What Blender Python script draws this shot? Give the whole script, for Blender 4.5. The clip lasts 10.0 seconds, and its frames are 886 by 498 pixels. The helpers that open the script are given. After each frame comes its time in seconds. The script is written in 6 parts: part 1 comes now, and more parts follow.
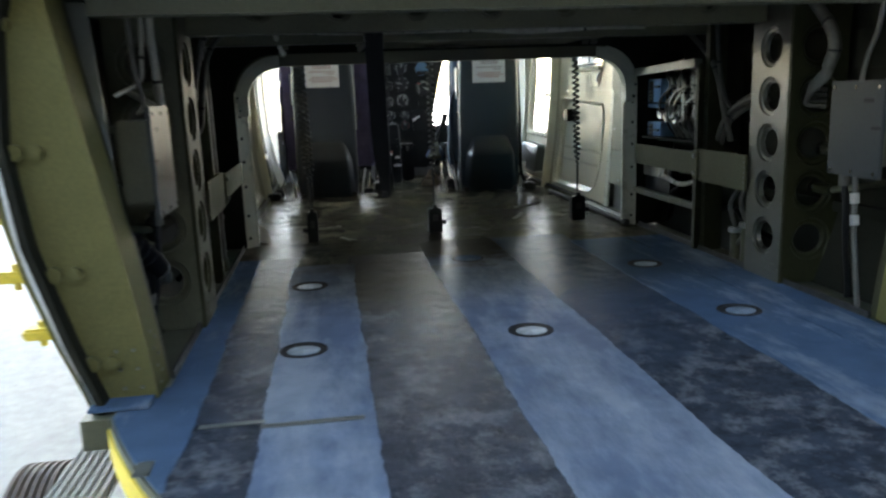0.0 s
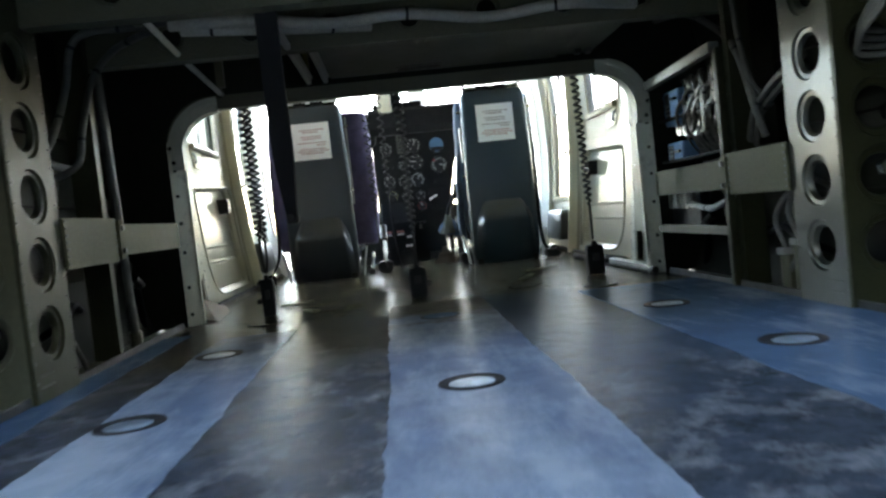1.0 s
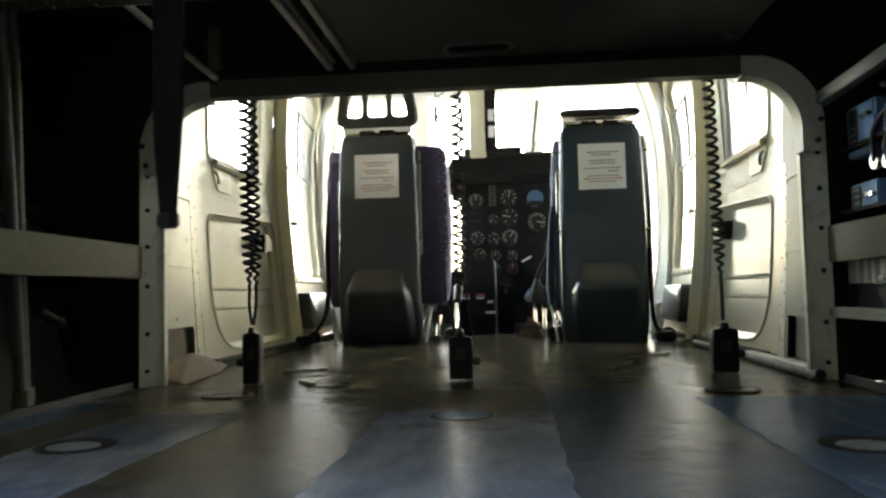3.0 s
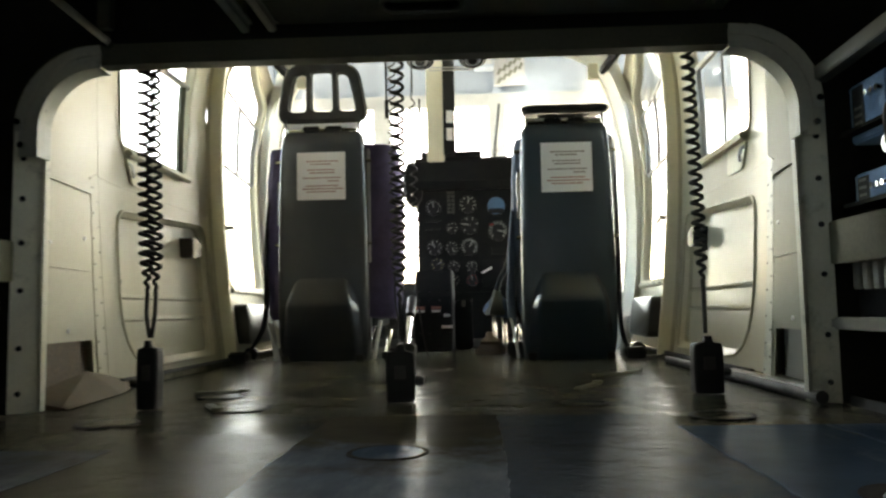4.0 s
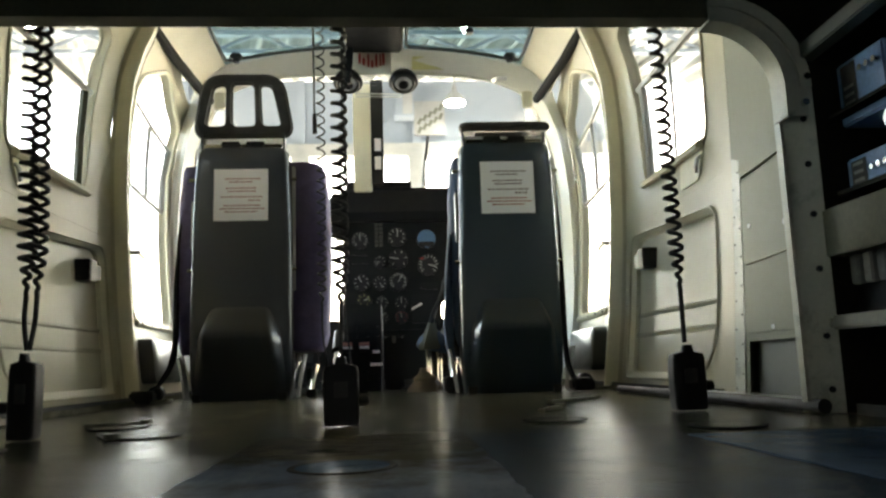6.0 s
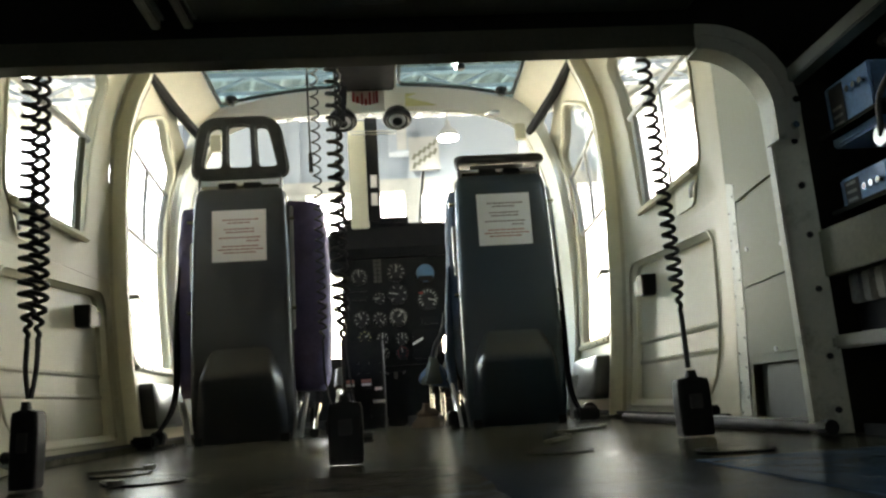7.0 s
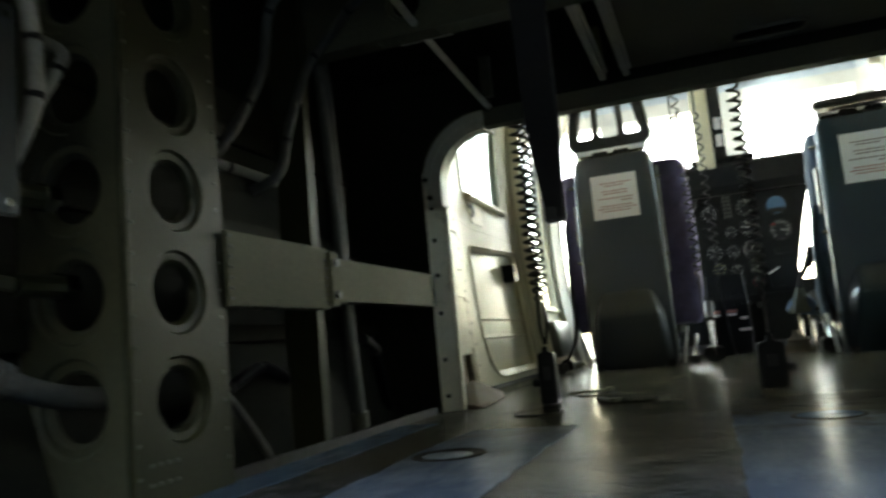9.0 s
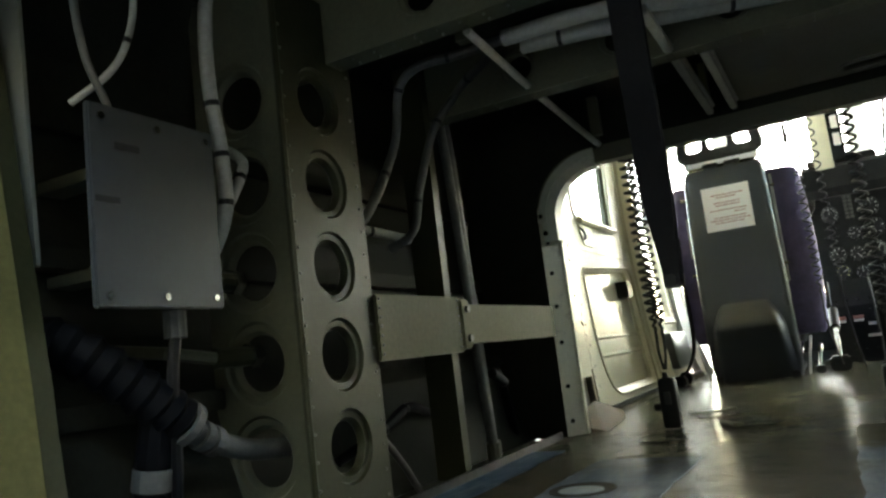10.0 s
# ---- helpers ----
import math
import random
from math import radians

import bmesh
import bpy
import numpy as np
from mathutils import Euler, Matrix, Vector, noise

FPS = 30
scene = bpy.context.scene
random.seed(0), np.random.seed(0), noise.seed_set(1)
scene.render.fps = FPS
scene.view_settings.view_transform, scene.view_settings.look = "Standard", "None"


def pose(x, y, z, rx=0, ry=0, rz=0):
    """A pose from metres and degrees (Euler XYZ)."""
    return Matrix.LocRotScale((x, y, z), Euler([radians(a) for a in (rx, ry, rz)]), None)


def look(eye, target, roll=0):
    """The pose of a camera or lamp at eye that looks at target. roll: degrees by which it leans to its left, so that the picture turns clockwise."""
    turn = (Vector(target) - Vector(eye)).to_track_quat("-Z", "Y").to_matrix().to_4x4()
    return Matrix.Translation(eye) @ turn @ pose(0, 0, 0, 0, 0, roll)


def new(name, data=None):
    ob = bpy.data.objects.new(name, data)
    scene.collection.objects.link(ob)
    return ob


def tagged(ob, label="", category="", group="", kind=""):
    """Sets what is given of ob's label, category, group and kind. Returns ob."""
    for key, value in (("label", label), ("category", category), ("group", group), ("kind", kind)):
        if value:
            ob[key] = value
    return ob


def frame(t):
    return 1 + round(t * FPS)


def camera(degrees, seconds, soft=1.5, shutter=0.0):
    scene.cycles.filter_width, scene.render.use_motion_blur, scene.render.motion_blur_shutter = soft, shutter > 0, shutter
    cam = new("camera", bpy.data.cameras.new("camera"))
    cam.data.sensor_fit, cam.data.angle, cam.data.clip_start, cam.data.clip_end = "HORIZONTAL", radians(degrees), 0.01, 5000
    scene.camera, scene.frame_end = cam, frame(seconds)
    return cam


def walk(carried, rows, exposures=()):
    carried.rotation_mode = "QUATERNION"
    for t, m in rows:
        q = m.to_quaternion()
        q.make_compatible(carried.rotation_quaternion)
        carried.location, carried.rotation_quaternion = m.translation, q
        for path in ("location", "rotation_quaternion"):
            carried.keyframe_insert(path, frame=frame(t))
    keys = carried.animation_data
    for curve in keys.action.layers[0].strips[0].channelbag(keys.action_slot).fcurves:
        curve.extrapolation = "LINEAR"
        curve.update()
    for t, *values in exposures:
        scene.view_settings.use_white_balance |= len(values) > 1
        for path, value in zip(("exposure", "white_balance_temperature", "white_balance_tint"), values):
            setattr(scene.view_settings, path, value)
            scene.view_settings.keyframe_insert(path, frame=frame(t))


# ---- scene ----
cam = camera(61.0, 10.0, soft=2.4, shutter=0.5)
PATH = [
    (0, (-0.352, -0.031, 0.444), (-0.076, 1.909, 0.042), -2.1),
    (0.5, (-0.198, 0.131, 0.274), (0.016, 2.106, 0.046), -5.0),
    (1, (-0.075, 0.354, 0.215), (0.045, 2.349, 0.125), -6.2),
    (1.5, (0.004, 0.541, 0.195), (-0.009, 2.541, 0.174), -5.1),
    (2, (0.03, 0.684, 0.167), (-0.132, 2.677, 0.195), -2.0),
    (3.5, (0.087, 1.067, 0.158), (-0.083, 3.054, 0.309), -1.0),
    (4, (0.095, 1.171, 0.146), (0.011, 3.162, 0.31), -1.1),
    (4.5, (0.095, 1.239, 0.156), (0.072, 3.231, 0.337), -1.2),
    (5, (0.069, 1.291, 0.105), (0.125, 3.28, 0.311), -1.0),
    (5.5, (0.045, 1.352, 0.08), (0.169, 3.333, 0.325), -0.6),
    (7, (0.038, 1.348, 0.075), (0.188, 3.303, 0.47), -3.8),
    (7.5, (0.042, 1.338, 0.079), (0.173, 3.294, 0.475), -3.2),
    (8, (-0.037, 1.195, 0.094), (-0.188, 3.153, 0.474), -2.9),
    (8.5, (-0.095, 1.045, 0.1), (-0.534, 2.968, 0.43), -3.1),
    (9, (-0.116, 0.927, 0.125), (-0.768, 2.8, 0.382), -5.3),
    (9.5, (-0.104, 0.837, 0.158), (-0.957, 2.628, 0.412), -6.7),
    (10, (-0.094, 0.819, 0.185), (-0.999, 2.579, 0.473), -6.9),
]
EXPOSURES = [(0.0, 4.25, 6800, 5), (0.5, 4.88, 6450, 6), (1.0, 4.80, 6600, 4), (2.0, 4.72, 8200, 4), (3.5, 4.38, 8300, 5), (7.5, 4.17, 8000, 4), (8.5, 4.14, 7700, -2), (9.0, 4.20, 7600, -3), (10.0, 5.08, 8000, -1)]
walk(cam, [(t, look(eye, target, roll)) for t, eye, target, roll in PATH], EXPOSURES)

# ---- world and sun ----
world = bpy.data.worlds.new("sky")
scene.world = world
world.use_nodes = True
wn = world.node_tree.nodes
sky = wn.new("ShaderNodeTexSky")
sky.sky_type = "NISHITA"
sky.sun_disc = False
SUN_EL, SUN_AZ = radians(48), radians(12)
sky.sun_elevation, sky.sun_rotation = SUN_EL, SUN_AZ
sky.air_density, sky.dust_density = 1.0, 2.5
wn["Background"].inputs["Strength"].default_value = 0.15
world.node_tree.links.new(sky.outputs[0], wn["Background"].inputs["Color"])

sun_data = bpy.data.lights.new("sun", "SUN")
sun_data.energy, sun_data.angle, sun_data.color = 4.0, radians(0.6), (1.0, 0.95, 0.86)
sun = new("sun", sun_data)
sun_from = Vector((math.sin(SUN_AZ) * math.cos(SUN_EL), math.cos(SUN_AZ) * math.cos(SUN_EL), math.sin(SUN_EL)))
sun.matrix_world = look(sun_from * 30, (0, 0, 0))

# ---- materials ----


def material(name, color, rough=0.5, metal=0.0, var=0.25, scale=12.0, bump=0.05, fine=160.0, second=None, amount=0.5, spec=0.5, coat=0.0, speck=0.14, scuff=None, ahead=None):
    """Two-scale procedural paint, metal, cloth or plastic: broad stains toward a second colour, fine grain in roughness and relief."""
    m = bpy.data.materials.new(name)
    m.use_nodes = True
    nt = m.node_tree
    N, L = nt.nodes, nt.links
    b = N["Principled BSDF"]
    b.inputs["Metallic"].default_value = metal
    b.inputs["Specular IOR Level"].default_value = spec
    b.inputs["Coat Weight"].default_value, b.inputs["Coat Roughness"].default_value = coat, 0.15
    tc = N.new("ShaderNodeTexCoord")
    broad, grain = N.new("ShaderNodeTexNoise"), N.new("ShaderNodeTexNoise")
    broad.inputs["Scale"].default_value, broad.inputs["Detail"].default_value, broad.inputs["Roughness"].default_value = scale, 8, 0.68
    grain.inputs["Scale"].default_value, grain.inputs["Detail"].default_value = fine, 3
    L.new(tc.outputs["Object"], broad.inputs["Vector"])
    L.new(tc.outputs["Object"], grain.inputs["Vector"])
    ramp = N.new("ShaderNodeValToRGB")
    ramp.color_ramp.elements[0].position, ramp.color_ramp.elements[1].position = 0.5 - 0.35 * amount, 0.5 + 0.35 * amount
    c2 = second or tuple(c * (1 - var) for c in color)
    ramp.color_ramp.elements[0].color = (*c2, 1)
    ramp.color_ramp.elements[1].color = (*color, 1)
    L.new(broad.outputs["Fac"], ramp.inputs["Fac"])
    mix = N.new("ShaderNodeMix")
    mix.data_type, mix.blend_type = "RGBA", "MULTIPLY"
    mix.inputs["Factor"].default_value = 1.0
    fleck = N.new("ShaderNodeMapRange")
    fleck.inputs["From Min"].default_value, fleck.inputs["From Max"].default_value = 0.25, 0.75
    fleck.inputs["To Min"].default_value, fleck.inputs["To Max"].default_value = 1 - speck, 1 + speck
    L.new(grain.outputs["Fac"], fleck.inputs["Value"])
    tone = ramp.outputs["Color"]
    if scuff:
        # worn-through patches and fine streaks along the length
        pale, cover, size, stretch = scuff
        put, worn, edge, lay = N.new("ShaderNodeMapping"), N.new("ShaderNodeTexNoise"), N.new("ShaderNodeMapRange"), N.new("ShaderNodeMix")
        put.inputs["Scale"].default_value = (1.0, stretch, 1.0)
        worn.inputs["Scale"].default_value, worn.inputs["Detail"].default_value, worn.inputs["Roughness"].default_value = size, 9, 0.72
        edge.inputs["From Min"].default_value, edge.inputs["From Max"].default_value = 0.58 - 0.2 * cover, 0.74 - 0.2 * cover
        lay.data_type = "RGBA"
        lay.inputs[7].default_value = (*pale, 1)
        L.new(tc.outputs["Object"], put.inputs["Vector"])
        L.new(put.outputs[0], worn.inputs["Vector"])
        L.new(worn.outputs["Fac"], edge.inputs["Value"])
        L.new(edge.outputs["Result"], lay.inputs["Factor"])
        L.new(tone, lay.inputs[6])
        tone = lay.outputs[2]
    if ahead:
        # another colour takes over along y, with a ragged border
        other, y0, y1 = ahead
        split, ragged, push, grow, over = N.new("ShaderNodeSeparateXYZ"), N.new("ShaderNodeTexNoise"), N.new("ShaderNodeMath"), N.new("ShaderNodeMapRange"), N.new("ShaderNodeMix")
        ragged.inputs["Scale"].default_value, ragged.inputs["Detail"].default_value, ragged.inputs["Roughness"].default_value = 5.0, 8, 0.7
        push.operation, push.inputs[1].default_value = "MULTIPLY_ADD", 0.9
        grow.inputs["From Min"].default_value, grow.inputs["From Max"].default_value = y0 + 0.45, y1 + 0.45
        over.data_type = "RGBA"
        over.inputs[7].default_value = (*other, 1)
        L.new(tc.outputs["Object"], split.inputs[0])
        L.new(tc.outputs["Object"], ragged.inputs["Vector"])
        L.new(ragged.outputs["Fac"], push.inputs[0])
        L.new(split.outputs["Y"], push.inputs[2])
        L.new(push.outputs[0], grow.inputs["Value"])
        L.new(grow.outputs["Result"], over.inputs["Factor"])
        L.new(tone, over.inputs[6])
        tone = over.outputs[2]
    L.new(tone, mix.inputs[6])
    L.new(fleck.outputs["Result"], mix.inputs[7])
    L.new(mix.outputs[2], b.inputs["Base Color"])
    mr = N.new("ShaderNodeMapRange")
    mr.inputs["From Min"].default_value, mr.inputs["From Max"].default_value = 0.3, 0.7
    low, high = max(0.04, rough - 0.09), min(1.0, rough + 0.09)
    low, high = (max(0.31, low), high) if rough > 0.3 else (low, min(0.25, high))
    mr.inputs["To Min"].default_value, mr.inputs["To Max"].default_value = low, high
    L.new(broad.outputs["Fac"], mr.inputs["Value"])
    L.new(mr.outputs["Result"], b.inputs["Roughness"])
    if bump:
        bp = N.new("ShaderNodeBump")
        bp.inputs["Strength"].default_value, bp.inputs["Distance"].default_value = bump, 0.004
        add = N.new("ShaderNodeMath")
        add.operation = "ADD"
        L.new(broad.outputs["Fac"], add.inputs[0])
        L.new(grain.outputs["Fac"], add.inputs[1])
        L.new(add.outputs[0], bp.inputs["Height"])
        L.new(bp.outputs["Normal"], b.inputs["Normal"])
    return m


def pane_material(name, tint, gloss=0.6):
    """Thin clear sheet: it lets light straight through and mirrors by Fresnel."""
    m = bpy.data.materials.new(name)
    m.use_nodes = True
    N, L = m.node_tree.nodes, m.node_tree.links
    N.remove(N["Principled BSDF"])
    clear, shine, edge, power, mix = N.new("ShaderNodeBsdfTransparent"), N.new("ShaderNodeBsdfGlossy"), N.new("ShaderNodeLayerWeight"), N.new("ShaderNodeMath"), N.new("ShaderNodeMixShader")
    clear.inputs["Color"].default_value = (*tint, 1)
    shine.inputs["Roughness"].default_value = 0.03
    edge.inputs["Blend"].default_value = 0.5
    power.operation, power.inputs[1].default_value = "POWER", 5.0
    scale = N.new("ShaderNodeMath")
    scale.operation, scale.inputs[1].default_value, scale.inputs[2].default_value = "MULTIPLY_ADD", gloss, 0.02
    L.new(edge.outputs["Facing"], power.inputs[0])
    L.new(power.outputs[0], scale.inputs[0])
    L.new(scale.outputs[0], mix.inputs[0])
    L.new(clear.outputs[0], mix.inputs[1])
    L.new(shine.outputs[0], mix.inputs[2])
    L.new(mix.outputs[0], N["Material Output"].inputs["Surface"])
    return m


BLUE = dict(rough=0.29, scale=4, bump=0.35, second=(0.0508, 0.084, 0.137), amount=1.1, fine=17, spec=0.009, scuff=((0.175, 0.213, 0.266), 0.42, 6.0, 0.30))
M_BLUE = material("deep_blue_floor_paint", (0.061, 0.098, 0.155), **BLUE)
WORN = {**BLUE, "spec": 0.004, "second": (0.088, 0.119, 0.172), "scuff": ((0.228, 0.263, 0.311), 0.7, 5.0, 0.30)}
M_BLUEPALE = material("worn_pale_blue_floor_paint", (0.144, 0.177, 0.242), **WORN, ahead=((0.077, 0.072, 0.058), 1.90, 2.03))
M_BLUEWORN = material("worn_blue_paint_brown_ahead", (0.132, 0.170, 0.243), **WORN, ahead=((0.07, 0.065, 0.0508), 1.75, 2.15))
STRIP = dict(scale=24, second=(0.0175, 0.0192, 0.0245), amount=0.6, scuff=((0.137, 0.145, 0.158), 0.45, 15.0, 0.8))
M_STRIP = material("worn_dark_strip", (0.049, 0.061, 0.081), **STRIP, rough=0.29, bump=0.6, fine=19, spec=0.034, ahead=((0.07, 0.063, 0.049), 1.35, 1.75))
M_STRIPBLUE = material("worn_dark_strip_bluer_ahead", (0.0473, 0.061, 0.082), **STRIP, rough=0.29, bump=0.5, fine=21, spec=0.020, ahead=((0.035, 0.0525, 0.081), 1.05, 1.5))
M_DECK = material("bare_floor_sheet", (0.100, 0.097, 0.073), 0.28, scale=5, bump=0.6, second=(0.055, 0.053, 0.040), amount=1.1, fine=17, spec=0.020, scuff=((0.180, 0.170, 0.130), 0.3, 7.0, 0.5))
M_OLIVE = material("olive_primer", (0.1368, 0.1275, 0.051), 0.45, scale=9, bump=0.03, second=(0.0892, 0.085, 0.0357), amount=1.0, spec=0.06)
M_BRAID = material("bright_braided_sleeve", (0.44, 0.43, 0.38), 0.32, metal=0.8, scale=60, bump=0.3, second=(0.16, 0.155, 0.14), fine=300)
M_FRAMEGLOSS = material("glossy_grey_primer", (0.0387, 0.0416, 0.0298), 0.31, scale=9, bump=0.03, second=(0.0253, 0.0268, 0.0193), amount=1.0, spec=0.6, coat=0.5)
M_LID = material("grey_lid_paint", (0.0387, 0.0432, 0.0446), 0.33, scale=7, bump=0.02, second=(0.0283, 0.0313, 0.0327), amount=1.0, spec=0.22, speck=0.05)
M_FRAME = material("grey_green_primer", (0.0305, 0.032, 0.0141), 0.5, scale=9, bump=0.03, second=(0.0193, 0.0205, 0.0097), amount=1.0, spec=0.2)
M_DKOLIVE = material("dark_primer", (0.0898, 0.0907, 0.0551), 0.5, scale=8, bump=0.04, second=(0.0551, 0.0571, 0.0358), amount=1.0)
# near-black stands for the bay's shade; the skins themselves are primer
M_BAY = material("bay_shade_colour", (0.0224, 0.0227, 0.0168), 0.7, scale=8, bump=0.05, second=(0.0131, 0.0136, 0.0103), amount=1.0, spec=0.05)
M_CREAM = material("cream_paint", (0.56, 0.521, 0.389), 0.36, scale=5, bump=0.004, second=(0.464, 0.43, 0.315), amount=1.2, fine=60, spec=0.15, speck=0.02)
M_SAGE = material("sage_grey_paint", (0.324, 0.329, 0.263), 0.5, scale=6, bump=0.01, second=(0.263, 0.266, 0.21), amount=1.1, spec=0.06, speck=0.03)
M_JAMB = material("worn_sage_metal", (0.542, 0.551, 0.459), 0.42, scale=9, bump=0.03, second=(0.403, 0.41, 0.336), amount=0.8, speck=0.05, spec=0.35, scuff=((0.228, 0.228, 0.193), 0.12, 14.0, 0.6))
M_BEIGE = material("beige_door_panel", (0.7, 0.651, 0.499), 0.36, scale=4, bump=0.006, second=(0.578, 0.534, 0.403), amount=1.1, spec=0.3, coat=0.15, speck=0.03)
M_PALE = material("white_cream_paint", (0.80, 0.79, 0.71), 0.4, scale=5, bump=0.004, second=(0.72, 0.71, 0.635), amount=1.2, fine=60, coat=0.2, speck=0.02)
M_STILE = material("grey_window_stile", (0.35, 0.35, 0.333), 0.45, scale=10, bump=0.02, second=(0.263, 0.263, 0.245), amount=0.9, speck=0.04)
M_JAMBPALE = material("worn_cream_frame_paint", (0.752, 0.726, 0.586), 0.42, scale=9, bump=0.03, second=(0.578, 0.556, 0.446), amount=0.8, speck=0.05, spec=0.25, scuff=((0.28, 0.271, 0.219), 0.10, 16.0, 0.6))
M_CREAM2 = material("yellowed_cream_paint", (0.80, 0.752, 0.58), 0.38, scale=10, bump=0.02, second=(0.68, 0.637, 0.475), amount=0.9, speck=0.04)
M_GREYPANEL = material("light_grey_panel", (0.1045, 0.1105, 0.0952), 0.32, scale=7, bump=0.02, second=(0.0808, 0.085, 0.0731), amount=1.0, speck=0.05)
M_ALU = material("bare_aluminium", (0.62, 0.62, 0.60), 0.36, metal=0.85, scale=20, bump=0.04, second=(0.46, 0.46, 0.45), amount=0.8)
M_CUP = material("polished_cup", (0.35, 0.438, 0.542), 0.36, metal=0.4, scale=30, bump=0.02, second=(0.088, 0.123, 0.158))
M_STEEL = material("bright_steel", (0.7, 0.7, 0.68), 0.18, metal=1.0, scale=30, bump=0.03, second=(0.5, 0.5, 0.48))
M_BLACK = material("black_plastic", (0.009, 0.009, 0.009), 0.45, scale=30, bump=0.03, second=(0.006, 0.006, 0.007), spec=0.25)
M_RUBBER = material("black_rubber", (0.018, 0.018, 0.018), 0.62, scale=40, bump=0.05, second=(0.03, 0.03, 0.029))
M_SHELL = material("slate_seat_shell", (0.0462, 0.0521, 0.0614), 0.36, scale=6, bump=0.015, second=(0.0347, 0.0396, 0.0475), amount=1.6, spec=0.5, coat=0.55, speck=0.05)
M_SHELL2 = material("blue_slate_seat_shell", (0.0277, 0.0488, 0.0647), 0.36, scale=6, bump=0.015, second=(0.0205, 0.0383, 0.0528), amount=1.6, spec=0.5, coat=0.55, speck=0.05)
M_PURPLE = material("purple_cloth", (0.1238, 0.1008, 0.2016), 0.8, scale=22, bump=0.25, second=(0.0691, 0.0554, 0.1159), fine=260)
M_NAVY = material("navy_cloth", (0.0691, 0.1073, 0.1642), 0.85, scale=22, bump=0.25, second=(0.0439, 0.0634, 0.1008), fine=260)
M_PAPER = material("placard_paper", (0.95, 0.90, 0.87), 0.55, scale=9, bump=0.01, second=(0.93, 0.87, 0.84), speck=0.01)
M_PAPER2 = material("placard_film", (0.92, 0.94, 0.95), 0.4, scale=9, bump=0.01, second=(0.90, 0.92, 0.93), speck=0.01)
M_INKRED = material("red_print", (0.55, 0.24, 0.20), 0.6, bump=0)
M_INKDK = material("dark_print", (0.30, 0.22, 0.22), 0.6, bump=0)
M_WEB = material("black_webbing", (0.0158, 0.0158, 0.0175), 0.8, scale=60, bump=0.3, fine=500, spec=0.15)
M_HOSE = material("white_sleeved_hose", (0.3493, 0.3426, 0.3051), 0.55, scale=18, bump=0.1, second=(0.2677, 0.2601, 0.2303))
M_GREYHOSE = material("grey_sleeved_hose", (0.101, 0.1, 0.0898), 0.6, scale=18, bump=0.1, second=(0.0627, 0.0627, 0.0561), spec=0.25)
M_DUCT = material("dark_ribbed_duct", (0.0043, 0.0048, 0.0058), 0.6, scale=20, bump=0.06, spec=0.06)
M_PANEL = material("instrument_panel_black", (0.0134, 0.0134, 0.0149), 0.6, scale=25, bump=0.04, second=(0.0179, 0.0179, 0.0179), spec=0.1)
M_ROOFPANEL = material("dull_grey_roof_panel", (0.091, 0.089, 0.07), 0.5, scale=6, bump=0.02, second=(0.067, 0.065, 0.0508), amount=1.0, spec=0.3)
M_BEAM = material("dull_olive_beam_paint", (0.0937, 0.0952, 0.0566), 0.55, scale=9, bump=0.03, second=(0.0678, 0.0693, 0.041), amount=1.0, spec=0.08)
M_DIAL = material("dial_face", (0.0158, 0.0158, 0.0175), 0.45, bump=0, spec=0.3)
M_WHITE = material("dial_white", (0.55, 0.55, 0.52), 0.5, bump=0)
M_RED = material("signal_red", (0.40, 0.035, 0.03), 0.45, bump=0.01)
M_YELLOW = material("yellow_paint", (0.72, 0.55, 0.05), 0.5, scale=16, bump=0.04, second=(0.55, 0.40, 0.05))
M_LEMON = material("faded_yellow_label", (0.66, 0.64, 0.30), 0.55, bump=0.01)
M_HORIZON = material("horizon_blue", (0.10, 0.21, 0.36), 0.35, bump=0)
M_AVIONIC = material("blue_box_paint", (0.228, 0.403, 0.665), 0.35, scale=14, bump=0.03, second=(0.175, 0.315, 0.542))
M_BOOT = material("tan_boot_leather", (0.149, 0.105, 0.063), 0.75, scale=20, bump=0.2, second=(0.105, 0.079, 0.049))
M_CONCRETE = material("pale_concrete", (0.40, 0.385, 0.35), 0.8, scale=0.8, bump=0.1, second=(0.33, 0.315, 0.285), fine=25)
M_ROOF = material("grey_roof_sheet", (0.13, 0.15, 0.16), 0.5, scale=0.6, bump=0.0, second=(0.10, 0.115, 0.125), fine=20)
M_FASCIA = material("pale_blue_cladding", (0.217, 0.2632, 0.3332), 0.55, scale=0.7, bump=0.0, second=(0.21, 0.252, 0.3164), fine=20, speck=0.02)
M_LIGHTBLOCK = material("light_block_grey", (0.085, 0.095, 0.105), 0.6, scale=0.7, bump=0.02, second=(0.065, 0.075, 0.085), fine=20)
M_TRUSS = material("white_truss_paint", (0.30, 0.315, 0.33), 0.5, scale=2, bump=0.0, speck=0.02)
M_SKIN = material("outer_white_paint", (0.72, 0.72, 0.70), 0.42, scale=3, bump=0.01)
M_TYRE = material("brown_dusty_tyre", (0.16, 0.125, 0.105), 0.8, scale=15, bump=0.15, second=(0.09, 0.075, 0.065))
M_GLASS = pane_material("clear_acrylic", (0.97, 0.98, 0.98))
M_TINT = pane_material("green_blue_tinted_acrylic", (0.56, 0.68, 0.71))

# ---- building helpers ----


